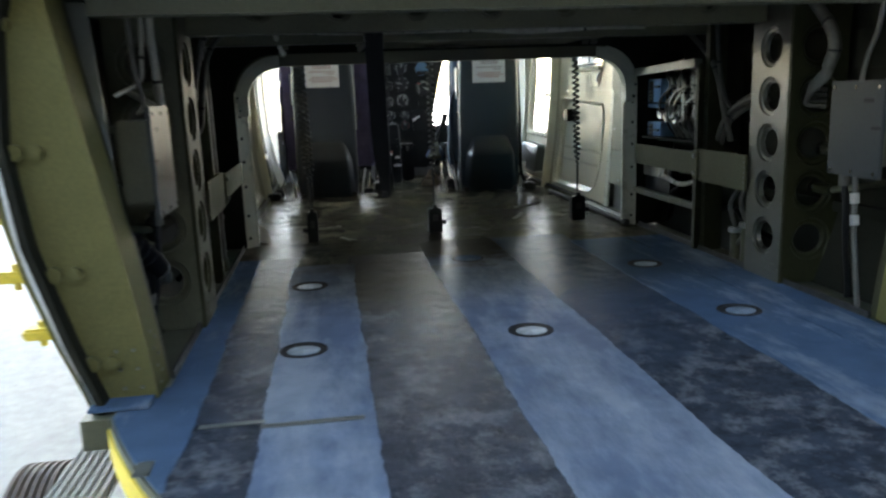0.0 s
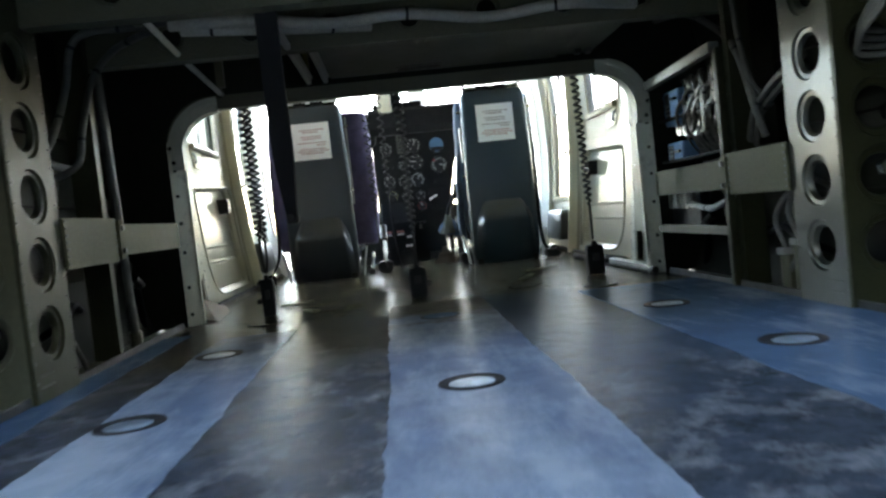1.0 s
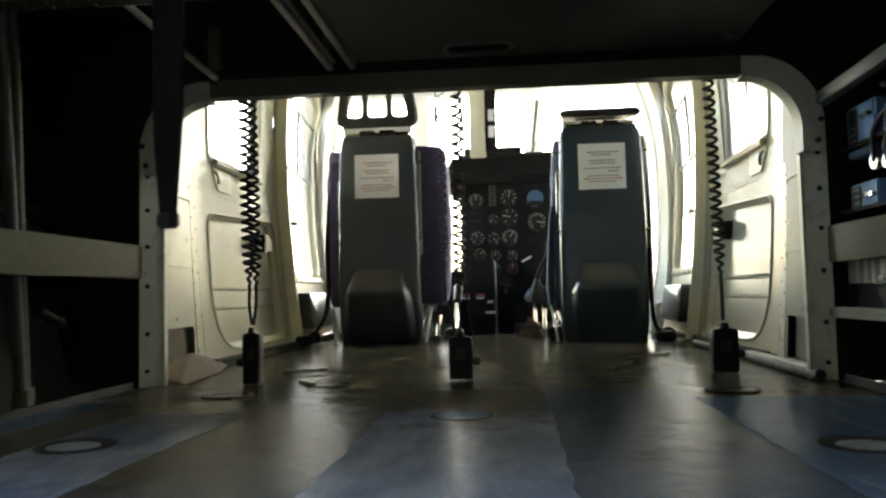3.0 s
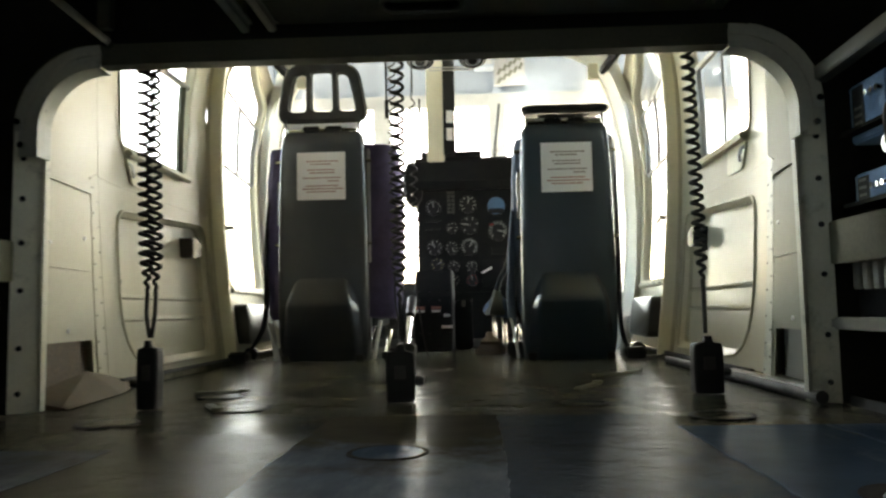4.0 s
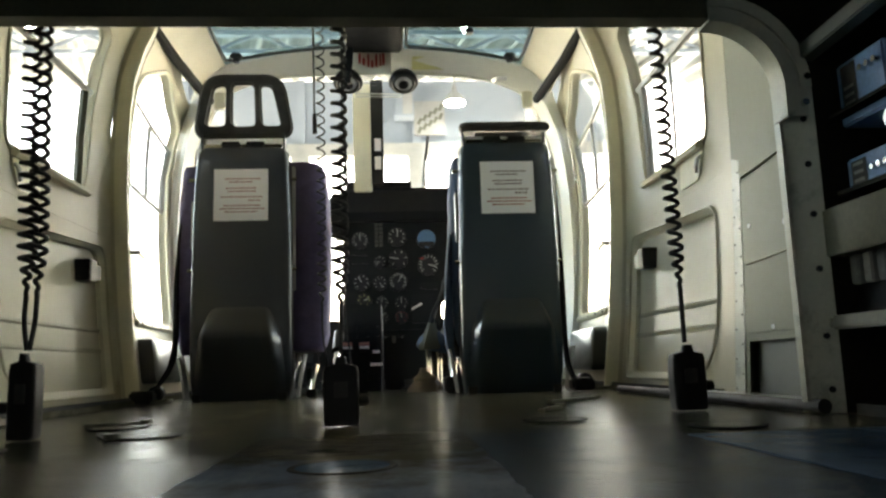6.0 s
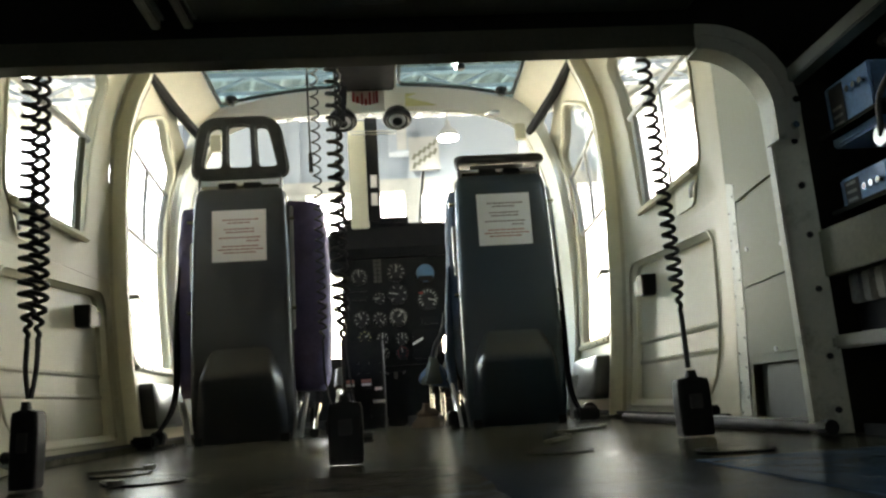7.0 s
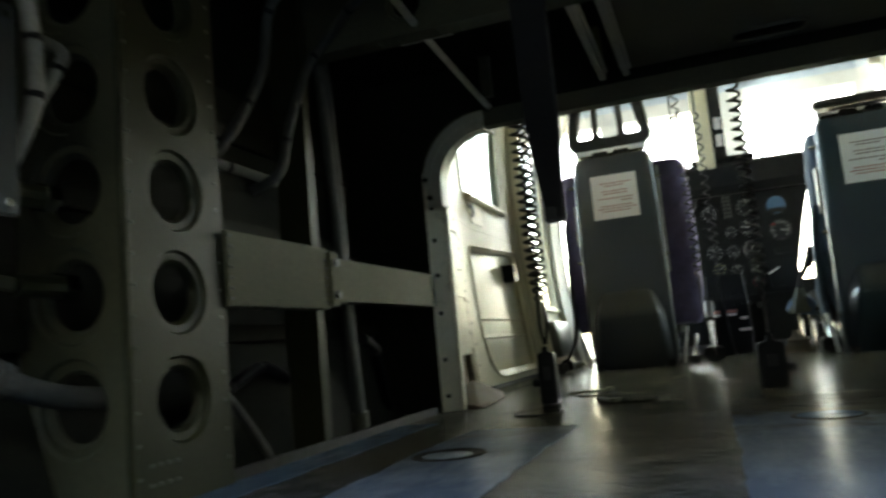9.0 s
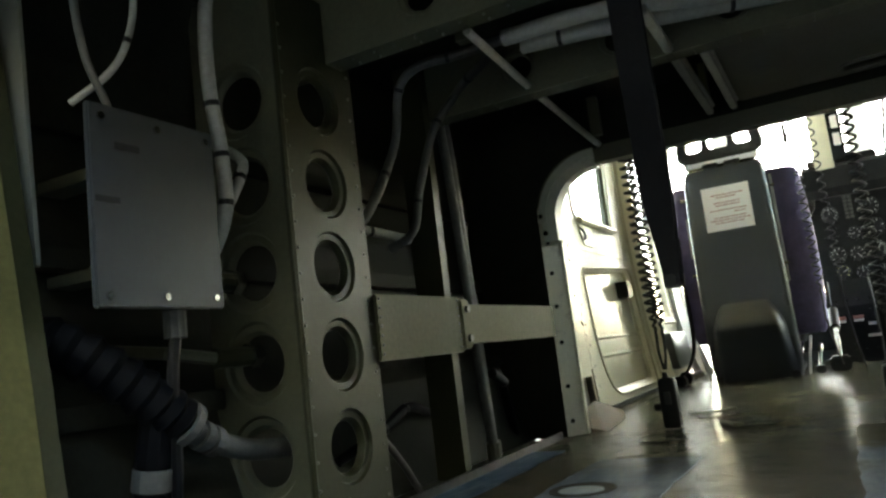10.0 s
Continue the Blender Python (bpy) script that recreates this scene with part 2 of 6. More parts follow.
def mesh_of(name, bm, mat, smooth=False):
    bmesh.ops.recalc_face_normals(bm, faces=bm.faces)
    me = bpy.data.meshes.new(name)
    if smooth:
        for f in bm.faces:
            f.smooth = True
    bm.to_mesh(me)
    bm.free()
    me.materials.append(mat)
    if smooth:
        me.set_sharp_from_angle(angle=radians(38))
    return me


def part(name, bm, mat, parent, label="", smooth=False):
    """One mesh object under a thing or a part; its vertices are given in world places."""
    ob = new(name, mesh_of(name, bm, mat, smooth))
    ob.parent = parent
    top = parent
    while top.parent:
        top = top.parent
    ob.matrix_parent_inverse = Matrix.Identity(4)
    ob.data.transform(Matrix.Translation(-top.location)) if parent is not None else None
    if label:
        tagged(ob, label)
    return ob


def thing(name, at, label, category, group="", kind=""):
    """An empty at the base of a thing, to carry its parts."""
    ob = new(name)
    ob.location = at
    ob.empty_display_size = 0.05
    return tagged(ob, label, category, group, kind)


def solo(name, bm, mat, label, category, group="", kind="", smooth=False):
    """A thing that is one mesh."""
    return tagged(new(name, mesh_of(name, bm, mat, smooth)), label, category, group, kind)


def box(bm, x0, x1, y0, y1, z0, z1, bevel=0.0, m=None):
    t = bmesh.new()
    bmesh.ops.create_cube(t, size=1)
    bmesh.ops.scale(t, vec=(x1 - x0, y1 - y0, z1 - z0), verts=t.verts)
    bmesh.ops.translate(t, vec=((x0 + x1) / 2, (y0 + y1) / 2, (z0 + z1) / 2), verts=t.verts)
    if bevel:
        bmesh.ops.bevel(t, geom=t.edges[:], offset=bevel, segments=2, affect="EDGES", clamp_overlap=True)
    if m is not None:
        bmesh.ops.transform(t, matrix=m, verts=t.verts)
    join(bm, t)
    return bm


def join(bm, t):
    """Adds bmesh t to bm and frees it."""
    table = [bm.verts.new(v.co) for v in t.verts]
    for f in t.faces:
        try:
            bm.faces.new([table[v.index] for v in f.verts])
        except ValueError:
            pass
    t.free()
    return bm


def boxed(x0, x1, y0, y1, z0, z1, bevel=0.0, m=None):
    return box(bmesh.new(), x0, x1, y0, y1, z0, z1, bevel, m)


def disc(bm, centre, axis, r, depth, n=20, bevel=0.0, r2=None):
    """A short cylinder or cone along an axis, centred."""
    t = bmesh.new()
    bmesh.ops.create_cone(t, cap_ends=True, segments=n, radius1=r, radius2=r if r2 is None else r2, depth=depth)
    if bevel:
        rims = [e for e in t.edges if len(e.link_faces) == 2 and any(len(f.verts) > 4 for f in e.link_faces)]
        bmesh.ops.bevel(t, geom=rims, offset=bevel, segments=2, affect="EDGES", clamp_overlap=True)
    q = Vector((0, 0, 1)).rotation_difference(Vector(axis).normalized())
    bmesh.ops.transform(t, matrix=Matrix.Translation(centre) @ q.to_matrix().to_4x4(), verts=t.verts)
    t.verts.index_update()
    return join(bm, t)


def smooth_path(pts, k=6):
    """Catmull-Rom through the points."""
    p = [Vector(a) for a in pts]
    p = [p[0] * 2 - p[1], *p, p[-1] * 2 - p[-2]]
    out = []
    for i in range(1, len(p) - 2):
        for j in range(k):
            t = j / k
            a, b, c, d = p[i - 1 : i + 3]
            out.append(0.5 * (2 * b + (c - a) * t + (2 * a - 5 * b + 4 * c - d) * t * t + (3 * b - a - 3 * c + d) * t**3))
    return [*out, p[-2]]


def tube(bm, pts, r, n=8, radii=None, cap=True):
    """A round tube swept along a polyline, with turned-along rings."""
    pts = [Vector(p) for p in pts]
    up, rings = None, []
    for i, p in enumerate(pts):
        d = (pts[min(i + 1, len(pts) - 1)] - pts[max(i - 1, 0)]).normalized()
        if up is None:
            up = d.orthogonal().normalized()
        up = (up - d * up.dot(d)).normalized()
        side = d.cross(up)
        rr = radii[i] if radii else r
        rings.append([bm.verts.new(p + rr * (math.cos(a) * up + math.sin(a) * side)) for a in (2 * math.pi * k / n for k in range(n))])
    for a, b in zip(rings, rings[1:]):
        for k in range(n):
            bm.faces.new((a[k], a[(k + 1) % n], b[(k + 1) % n], b[k]))
    if cap:
        bm.faces.new(rings[0][::-1])
        bm.faces.new(rings[-1])
    return bm


def tubed(pts, r, n=8, radii=None):
    return tube(bmesh.new(), pts, r, n, radii)


def loft(bm, loops, cap=True, closed=True):
    """Skins rows of points of equal count."""
    rows = [[bm.verts.new(p) for p in loop] for loop in loops]
    n = len(rows[0])
    for a, b in zip(rows, rows[1:]):
        for k in range(n if closed else n - 1):
            bm.faces.new((a[k], a[(k + 1) % n], b[(k + 1) % n], b[k]))
    if cap and closed:
        bm.faces.new(rows[0][::-1])
        bm.faces.new(rows[-1])
    return bm


def rounded(corners, r, arc=5, edge=8):
    """A polygon with rounded corners, each side cut in equal steps: the count is the same for equal corner counts."""
    c = [Vector((*p, 0)) for p in corners]
    n, out = len(c), []
    rr = r if isinstance(r, (list, tuple)) else [r] * n
    ends = []
    for i in range(n):
        a, b, d = c[i - 1], c[i], c[(i + 1) % n]
        u, v = (a - b).normalized(), (d - b).normalized()
        cut = min(rr[i], (a - b).length * 0.48, (d - b).length * 0.48)
        ends.append((b + u * cut, b, b + v * cut))
    for i in range(n):
        p, b, q = ends[i]
        for k in range(arc):
            t = k / (arc - 1)
            out.append((1 - t) ** 2 * p + 2 * t * (1 - t) * b + t * t * q)
        nxt = ends[(i + 1) % n][0]
        out += [q.lerp(nxt, k / edge) for k in range(1, edge)]
    return [(p.x, p.y) for p in out]


def ring_plate(bm, outer, inner, place, thick, steps=3):
    """A plate with an opening: outer and inner outlines of equal count in two parameters; place(a, b, depth) gives the world place."""
    rows = []
    for k in range(steps + 1):
        t = k / steps
        rows.append([place(o[0] + (i[0] - o[0]) * t, o[1] + (i[1] - o[1]) * t, 0) for o, i in zip(outer, inner)])
    back = [[place(o[0] + (i[0] - o[0]) * k / steps, o[1] + (i[1] - o[1]) * k / steps, thick) for o, i in zip(outer, inner)] for k in range(steps, -1, -1)]
    rows = rows + back + [rows[0]]
    vs = [[bm.verts.new(p) for p in row] for row in rows[:-1]]
    vs.append(vs[0])
    n = len(outer)
    for a, b in zip(vs, vs[1:]):
        for k in range(n):
            bm.faces.new((a[k], a[(k + 1) % n], b[(k + 1) % n], b[k]))
    return bm


def sheet(bm, outline, place, thick, rings=4):
    """A solid sheet with that outline, following place(); filled by shrinking rings."""
    cx, cy = sum(p[0] for p in outline) / len(outline), sum(p[1] for p in outline) / len(outline)
    for depth, flip in ((0, False), (thick, True)):
        rows = [[bm.verts.new(place(cx + (p[0] - cx) * k / rings, cy + (p[1] - cy) * k / rings, depth)) for p in outline] for k in range(rings, 0, -1)]
        mid = bm.verts.new(place(cx, cy, depth))
        n = len(outline)
        for a, b in zip(rows, rows[1:]):
            for k in range(n):
                bm.faces.new((a[k], a[(k + 1) % n], b[(k + 1) % n], b[k]))
        for k in range(n):
            bm.faces.new((rows[-1][k], rows[-1][(k + 1) % n], mid))
        if not flip:
            first = rows[0]
        else:
            for k in range(n):
                bm.faces.new((first[k], first[(k + 1) % n], rows[0][(k + 1) % n], rows[0][k]))
    return bm


def rod(bm, outline_pts, place, depth, r, n=6, closed=True):
    """A thin bead along an outline."""
    pts = [place(a, b, depth) for a, b in outline_pts]
    return tube(bm, pts + ([pts[0]] if closed else []), r, n)


# ---- the shape of the cabin's side ----
PROFILE_Z = [-0.1, 0.0, 0.2, 0.4, 0.55, 0.75, 0.9, 1.0, 1.08, 1.14]
PROFILE_X = [0.64, 0.665, 0.690, 0.708, 0.716, 0.720, 0.708, 0.680, 0.645, 0.59]


def soft(t):
    t = min(1.0, max(0.0, t))
    return t * t * (3 - 2 * t)


def half_width(y, z):
    w = float(np.interp(z, PROFILE_Z, PROFILE_X))
    rear = min(w, 0.645)
    w = rear + (w - rear) * soft((y - 2.31) / 0.6)
    return w * (1 + 0.04 * soft((y - 3.4) / 0.6)) * (1 - 0.5 * max(0.0, (y - 4.2) / 1.2) ** 2)


def side_place(side):
    """Places on the cabin's side wall: along, height, and metres inward from its inner face."""
    return lambda y, z, d: Vector((side * (half_width(y, z) - d), y, z))


def roof_z(x, y):
    return 1.285 - 0.20 * x * x - 3.1 * max(0.0, abs(x) - 0.5) ** 2 - 0.04 * soft((y - 3.3) / 0.7)


def roof_place(x, y, d):
    return Vector((x, y, roof_z(x, y) - d))


RING_Y, CEIL = 2.31, 0.62

# ---- the hangar and the ground outside ----
GROUND = -0.62
bm = bmesh.new()
bmesh.ops.create_grid(bm, x_segments=40, y_segments=40, size=600)
bmesh.ops.translate(bm, vec=(0, 0, GROUND), verts=bm.verts)
solo("ground", bm, M_CONCRETE, "pale sunlit concrete apron under the helicopter", "ground", kind="structure")


def hangar_roof():
    """Corrugated sheets, in one mesh."""
    bm = bmesh.new()
    # rear edge y0 is unseen, placed to trim sky light into the bay
    x0, x1, y0, y1, z = -6.5, 6.5, -1.35, 12.0, 4.2
    c = [bm.verts.new(p) for p in ((x0, y0, z), (x1, y0, z), (x1, y1, z), (x0, y1, z))]
    bm.faces.new(c)
    across = Vector((math.cos(radians(15)), math.sin(radians(15)), 0))
    lo, hi = min(v.co.dot(across) for v in c), max(v.co.dot(across) for v in c)
    n = int((hi - lo) / 0.085)
    for k in range(1, n):
        bmesh.ops.bisect_plane(bm, geom=bm.verts[:] + bm.edges[:] + bm.faces[:], plane_co=across * (lo + 0.085 * k) + Vector((0, 0, z)), plane_no=across)
    for v in bm.verts:
        k = round((v.co.dot(across) - lo) / 0.085)
        v.co.z += 0.08 if k % 4 in (1, 2) else 0.0
    bmesh.ops.solidify(bm, geom=bm.faces[:], thickness=0.02)
    return bm


solo("hangar_roof", hangar_roof(), M_ROOF, "grey corrugated hangar roof above the nose", "roof", kind="structure")
# pale bars added in place of bright light streaks on the sheets
bm = bmesh.new()
for k in range(-26, 46):
    a = Vector((k * 0.36, 6.0, 4.155))
    along = Vector((-math.sin(radians(15)), math.cos(radians(15)), 0))
    ends = [a + along * t for t in (-12 + 0.25 * q for q in range(97)) if abs((a + along * t).x) < 6.3 and -1.0 < (a + along * t).y < 11.6]
    if len(ends) > 2:
        tube(bm, [ends[0], ends[-1]], 0.035, 4)
solo("purlin", bm, M_TRUSS, "pale bars added for the bright slanting streaks under the roof", "purlin", kind="structure")
for y in (-1.15, 1.0, 6.4, 10.0):
    truss = thing("roof_truss", (0, y, 3.82), "white painted steel roof truss of the hangar", "truss", group="hangar roof trusses", kind="structure")
    part("top_chord", boxed(-6.4, 6.4, y - 0.05, y + 0.05, 4.05, 4.11), M_FASCIA, truss)
    part("bottom_chord", boxed(-6.4, 6.4, y - 0.04, y + 0.04, 3.82, 3.87), M_FASCIA, truss)
    bm = bmesh.new()
    for k in range(12):
        x = -6 + k
        tube(bm, [(x, y, 3.86), (x + 0.5, y, 4.07), (x + 1, y, 3.86)], 0.025, 6)
    part("lattice", bm, M_FASCIA, truss)
for x in (-3.6, 0.9, 3.9):
    lamp = thing("tube_lamp", (x, 8.2, 3.6), "white batten tube lamp under the hangar roof", "lamp", group="hangar lamps")
    part("housing", boxed(x - 0.07, x + 0.07, 7.4, 9.0, 3.64, 3.72, 0.01), M_TRUSS, lamp)
    for y in (7.6, 8.8):
        part("hanger_wire", tubed([(x, y, 3.72), (x, y, 4.22)], 0.01, 6), M_TRUSS, lamp)
    em = bpy.data.materials.get("lamp_tube") or bpy.data.materials.new("lamp_tube")
    em.use_nodes = True
    em.node_tree.nodes["Principled BSDF"].inputs["Emission Color"].default_value = (0.95, 1, 1, 1)
    em.node_tree.nodes["Principled BSDF"].inputs["Emission Strength"].default_value = 6
    part("tube", tubed([(x, 7.45, 3.61), (x, 8.95, 3.61)], 0.022, 8), em, lamp)


def hangar_wall(name, x0, x1, y0, y1, along_x, low=3.2):
    """Cladding above the open bays, with ribs and posts."""
    w = thing(name, ((x0 + x1) / 2, (y0 + y1) / 2, 2.5), "pale blue ribbed cladding over open hangar bays", "wall", kind="structure")
    bm = boxed(x0, x1, y0, y1, low, 4.14)
    part("cladding", bm, M_FASCIA, w)
    bm = bmesh.new()
    n = 4
    for k in range(n + 1):
        t = k / n
        if along_x:
            x = x0 + (x1 - x0) * t
            box(bm, x - 0.06, x + 0.06, y0 - 0.06, y0 + 0.02, low, 4.14)
        else:
            y = y0 + (y1 - y0) * t
            box(bm, x0 - 0.05, x1 + 0.05, y - 0.06, y + 0.06, low, 4.14)
    part("ribs", bm, M_FASCIA, w)
    part("beam", boxed(x0 - 0.08, x1 + 0.08, y0 - 0.08, y1 + 0.08, low - 0.18, low), M_TRUSS, w)
    for t in (0.0, 0.25, 0.5, 0.75, 1.0):
        x, y = (x0 + (x1 - x0) * t, y0) if along_x else (x0, y0 + (y1 - y0) * t)
        part("post", boxed(x - 0.12, x + 0.12, y - 0.12, y + 0.12, GROUND, low - 0.18), M_TRUSS, w)
    return w


hangar_wall("hangar_wall_front", -2.8, 3.7, 11.7, 11.8, True)
hangar_wall("hangar_wall_left", -6.4, -6.3, 1.2, 11.6, False, 4.02)
hangar_wall("hangar_wall_right", 6.3, 6.4, 1.2, 11.6, False, 4.02)
# notice board, box and round lamp under the front cladding
nb = thing("notice_board", (0.64, 11.58, 3.30), "pale notice board with rows of dark print on the hangar wall", "notice board")
part("board", boxed(0.42, 0.86, 11.58, 11.62, 3.30, 3.80, 0.005), M_TRUSS, nb)
for r in range(2):
    for q in range(5):
        part("print_bar", boxed(-0.022, 0.022, -0.004, 0.004, -0.05, 0.05, 0, pose(0.50 + 0.075 * q, 11.575, 3.50 - 0.13 * r + 0.05 * q, 0, 25, 0)), M_GREYPANEL, nb)
wb = thing("wall_cabinet", (0.28, 11.5, 3.55), "pale blue metal cabinet fixed high on the hangar wall", "cabinet")
part("body", boxed(0.14, 0.42, 11.40, 11.65, 3.52, 3.93, 0.01), M_FASCIA, wb)
part("door", boxed(0.26, 0.40, 11.385, 11.40, 3.55, 3.90, 0.004), M_TRUSS, wb, "pale door")
rl = thing("bay_lamp", (0.99, 11.0, 3.60), "round glowing bay lamp under the hangar roof", "lamp")
part("shade", loft(bmesh.new(), [[(0.95 + r * math.cos(2 * math.pi * k / 20), 11.0 + r * math.sin(2 * math.pi * k / 20), z) for k in range(20)] for r, z in ((0.15, 3.56), (0.12, 3.64), (0.04, 3.72), (0.03, 3.80))]), M_TRUSS, rl, smooth=True)
part("glowing_disc", disc(bmesh.new(), (0.95, 11.0, 3.555), (0, 0, 1), 0.14, 0.02, 20), em, rl)
part("hanger", tubed([(0.95, 11.0, 3.79), (0.95, 11.0, 4.29)], 0.012, 6), M_TRUSS, rl)
# unseen walls added to hold daylight off the rear bay
for nm, x0, x1, y0, y1, low in (("light_block_rear", -6.4, 6.4, -2.6, -2.5, GROUND), ("light_block_rear_left", -6.4, -6.3, -2.5, 1.1, 2.2), ("light_block_rear_right", 6.3, 6.4, -2.5, 1.1, GROUND), ("light_block_mid_right", 6.3, 6.4, 1.32, 4.0, GROUND)):
    solo(nm, boxed(x0, x1, y0, y1, low, 4.14 if y1 < 2 else 3.82), M_LIGHTBLOCK, "unseen grey wall added to limit daylight reaching the rear bay", "wall", kind="structure")

# ---- floor ----


def plank(bm, x0, x1, y0, y1, z0, z1):
    return box(bm, x0, x1, y0, y1, z0, z1, 0.0015)


floor = solo("floor", boxed(-0.74, 0.74, 1.06, 4.3, -0.05, -0.004), M_DKOLIVE, "helicopter cabin floor deck under its covering", "floor", kind="structure")


def rear_half(y):
    """Half width of the floor's rounded rear end."""
    t = max(0.0, (1.06 - y) / 0.81)
    return 0.70 - 0.30 * t - 0.30 * t * t


bm = bmesh.new()
ys = [1.06 - 0.81 * k / 24 for k in range(25)]
loop = [(-rear_half(y), y) for y in ys] + [(rear_half(y), y) for y in reversed(ys)]
loft(bm, [[(x, y, z) for x, y in loop] for z in (-0.05, -0.004)])
part("rear_deck", bm, M_DKOLIVE, floor)
bm = bmesh.new()
loft(bm, [[(x * 1.004, y - 0.003, z) for x, y in loop] for z in (-0.062, -0.018)])
part("edge_trim", bm, M_YELLOW, floor, "yellow painted rim of the floor edge")

STRIPES = [(-0.70, -0.57, 0), (-0.57, -0.475, 1), (-0.475, -0.312, 0), (-0.312, -0.108, 1), (-0.108, 0.120, 0), (0.120, 0.340, 1), (0.340, 0.52, 0), (0.52, 0.70, 0)]
for x0, x1, dark in STRIPES:
    g = 0.0008
    front = {0.120: 2.24, -0.312: 2.10, -0.108: 2.24, -0.475: 2.0}.get(x0, 2.12)
    bm = bmesh.new()
    rows = []
    wear = random.Random(int(x0 * 1000))
    da = db = 0.0
    for k in range(191):
        y = 0.30 + (front - 0.30) * k / 190
        lim = rear_half(y) - 0.006 if y < 1.06 else (0.692 if y < 1.16 else 0.632)
        da, db = da * 0.9 + wear.uniform(-0.0017, 0.0017), db * 0.9 + wear.uniform(-0.0017, 0.0017)
        e0, e1 = (x0 - 0.012, x1 + 0.012) if dark else (x0 + g + da, x1 - g + db)
        a, b = max(-lim, min(lim, e0)), max(-lim, min(lim, e1))
        if b - a > 0.004:
            rows.append([(a, y, -0.004), (b, y, -0.004), (b, y, -0.0012 * dark), (a, y, -0.0012 * dark)])
    loft(bm, rows)
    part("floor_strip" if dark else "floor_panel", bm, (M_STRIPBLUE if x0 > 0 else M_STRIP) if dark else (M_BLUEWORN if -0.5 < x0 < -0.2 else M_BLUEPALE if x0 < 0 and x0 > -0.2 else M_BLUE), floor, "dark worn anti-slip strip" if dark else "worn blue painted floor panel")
part("front_sheet", plank(bmesh.new(), -0.634, 0.634, 1.95, 4.35, -0.0042, -0.0016), M_DECK, floor, "bare grey-brown worn floor sheet")
for x0, x1, y0, y1 in ((-0.56, -0.47, 0.985, 0.9975), (-0.475, -0.33, 0.968, 0.981), (-0.62, -0.60, 0.86, 0.90)):
    part("paint_scrape", boxed(x0, x1, y0, y1, 0.0002, 0.0008), M_GREYPANEL, floor, "whitish scraped mark")


def tie_down(x, y, bright):
    """Recessed floor fitting: dark rim and dish, with a pale disc for its lit part."""
    t = thing("tie_down_ring", (x, y, 0), "round recessed steel tie-down fitting in the floor", "tie-down", group="floor tie-downs")
    n = 28
    ring = lambda r, z, dy=0.0, sy=1.0: [(x + r * math.cos(2 * math.pi * k / n), y + dy + sy * r * math.sin(2 * math.pi * k / n), z) for k in range(n)]
    up = 0.0018 if bright else 0.0012
    part("rim", loft(bmesh.new(), [ring(0.0435, 0.0002), ring(0.0430, up - 0.0002), ring(0.0405, up), ring(0.0375, 0.0009)], cap=False), M_WEB, t, "dark rim", True)
    part("cup", loft(bmesh.new(), [ring(0.0378, 0.0009), ring(0.030, 0.0006), ring(0.018, 0.0004), ring(0.004, 0.0004)]), M_WEB if bright else (M_BLUE if y < 2.1 else M_DECK), t, smooth=True)
    # bowl is flat; its shade and lit part are painted as dish and disc
    if bright:
        part("lit_bowl_disc", loft(bmesh.new(), [ring(0.030, 0.0007, -0.006, 0.85), ring(0.029, 0.0016, -0.006, 0.85), ring(0.026, 0.0018, -0.006, 0.85)]), M_CUP, t, "pale disc for the lit part of the bowl", True)


for x, y, b in ((0.0, 1.30, 1), (-0.425, 1.292, 1), (0.435, 1.32, 1), (-0.425, 1.769, 1), (0.425, 1.76, 1), (0.0, 1.965, 0), (-0.415, 2.20, 0), (0.42, 2.205, 0), (-0.27, 2.345, 0), (0.255, 2.365, 0), (-0.365, 2.52, 0)):
    tie_down(x, y, b)

# ---- rear bay: skins, deck above, posts and frames ----


def rear_skin(side):
    """Outer skin of the rear bay, bulging, with stringers."""
    prof = [(0.70, -0.03), (0.745, 0.10), (0.785, 0.25), (0.80, 0.40), (0.785, 0.55), (0.74, 0.70)]
    w = thing("wall_rear_left" if side < 0 else "wall_rear_right", (side * 0.75, 1.75, 0), "bare green-primed fuselage skin with stringers", "wall", kind="structure")
    bm = bmesh.new()
    loft(bm, [[(side * x, y, z) for x, z in prof] + [(side * (x + 0.012), y, z) for x, z in reversed(prof)] for y in (1.09, 1.5, 1.9, 2.34)])
    part("skin", bm, M_BAY, w, "bay skin with shade put into its colour")
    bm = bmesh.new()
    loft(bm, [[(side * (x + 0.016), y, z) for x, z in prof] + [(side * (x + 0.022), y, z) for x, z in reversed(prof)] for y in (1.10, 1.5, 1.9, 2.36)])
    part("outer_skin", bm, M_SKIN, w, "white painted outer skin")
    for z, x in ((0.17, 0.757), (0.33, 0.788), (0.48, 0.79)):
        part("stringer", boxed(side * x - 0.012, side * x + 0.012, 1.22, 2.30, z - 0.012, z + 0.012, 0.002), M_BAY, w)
    return w


for s in (-1, 1):
    rear_skin(s)

bm = boxed(-0.80, 0.80, 1.02, 2.335, CEIL + 0.05, CEIL + 0.075)
solo("engine_deck", boxed(-0.80, 0.80, 1.02, 2.335, CEIL + 0.079, CEIL + 0.10, 0.006), M_SKIN, "white painted deck panel over the rear bay", "deck", kind="structure")
solo("ceiling", bm, M_BAY, "green-primed engine deck over the rear bay, shade put into its colour", "ceiling", kind="structure")


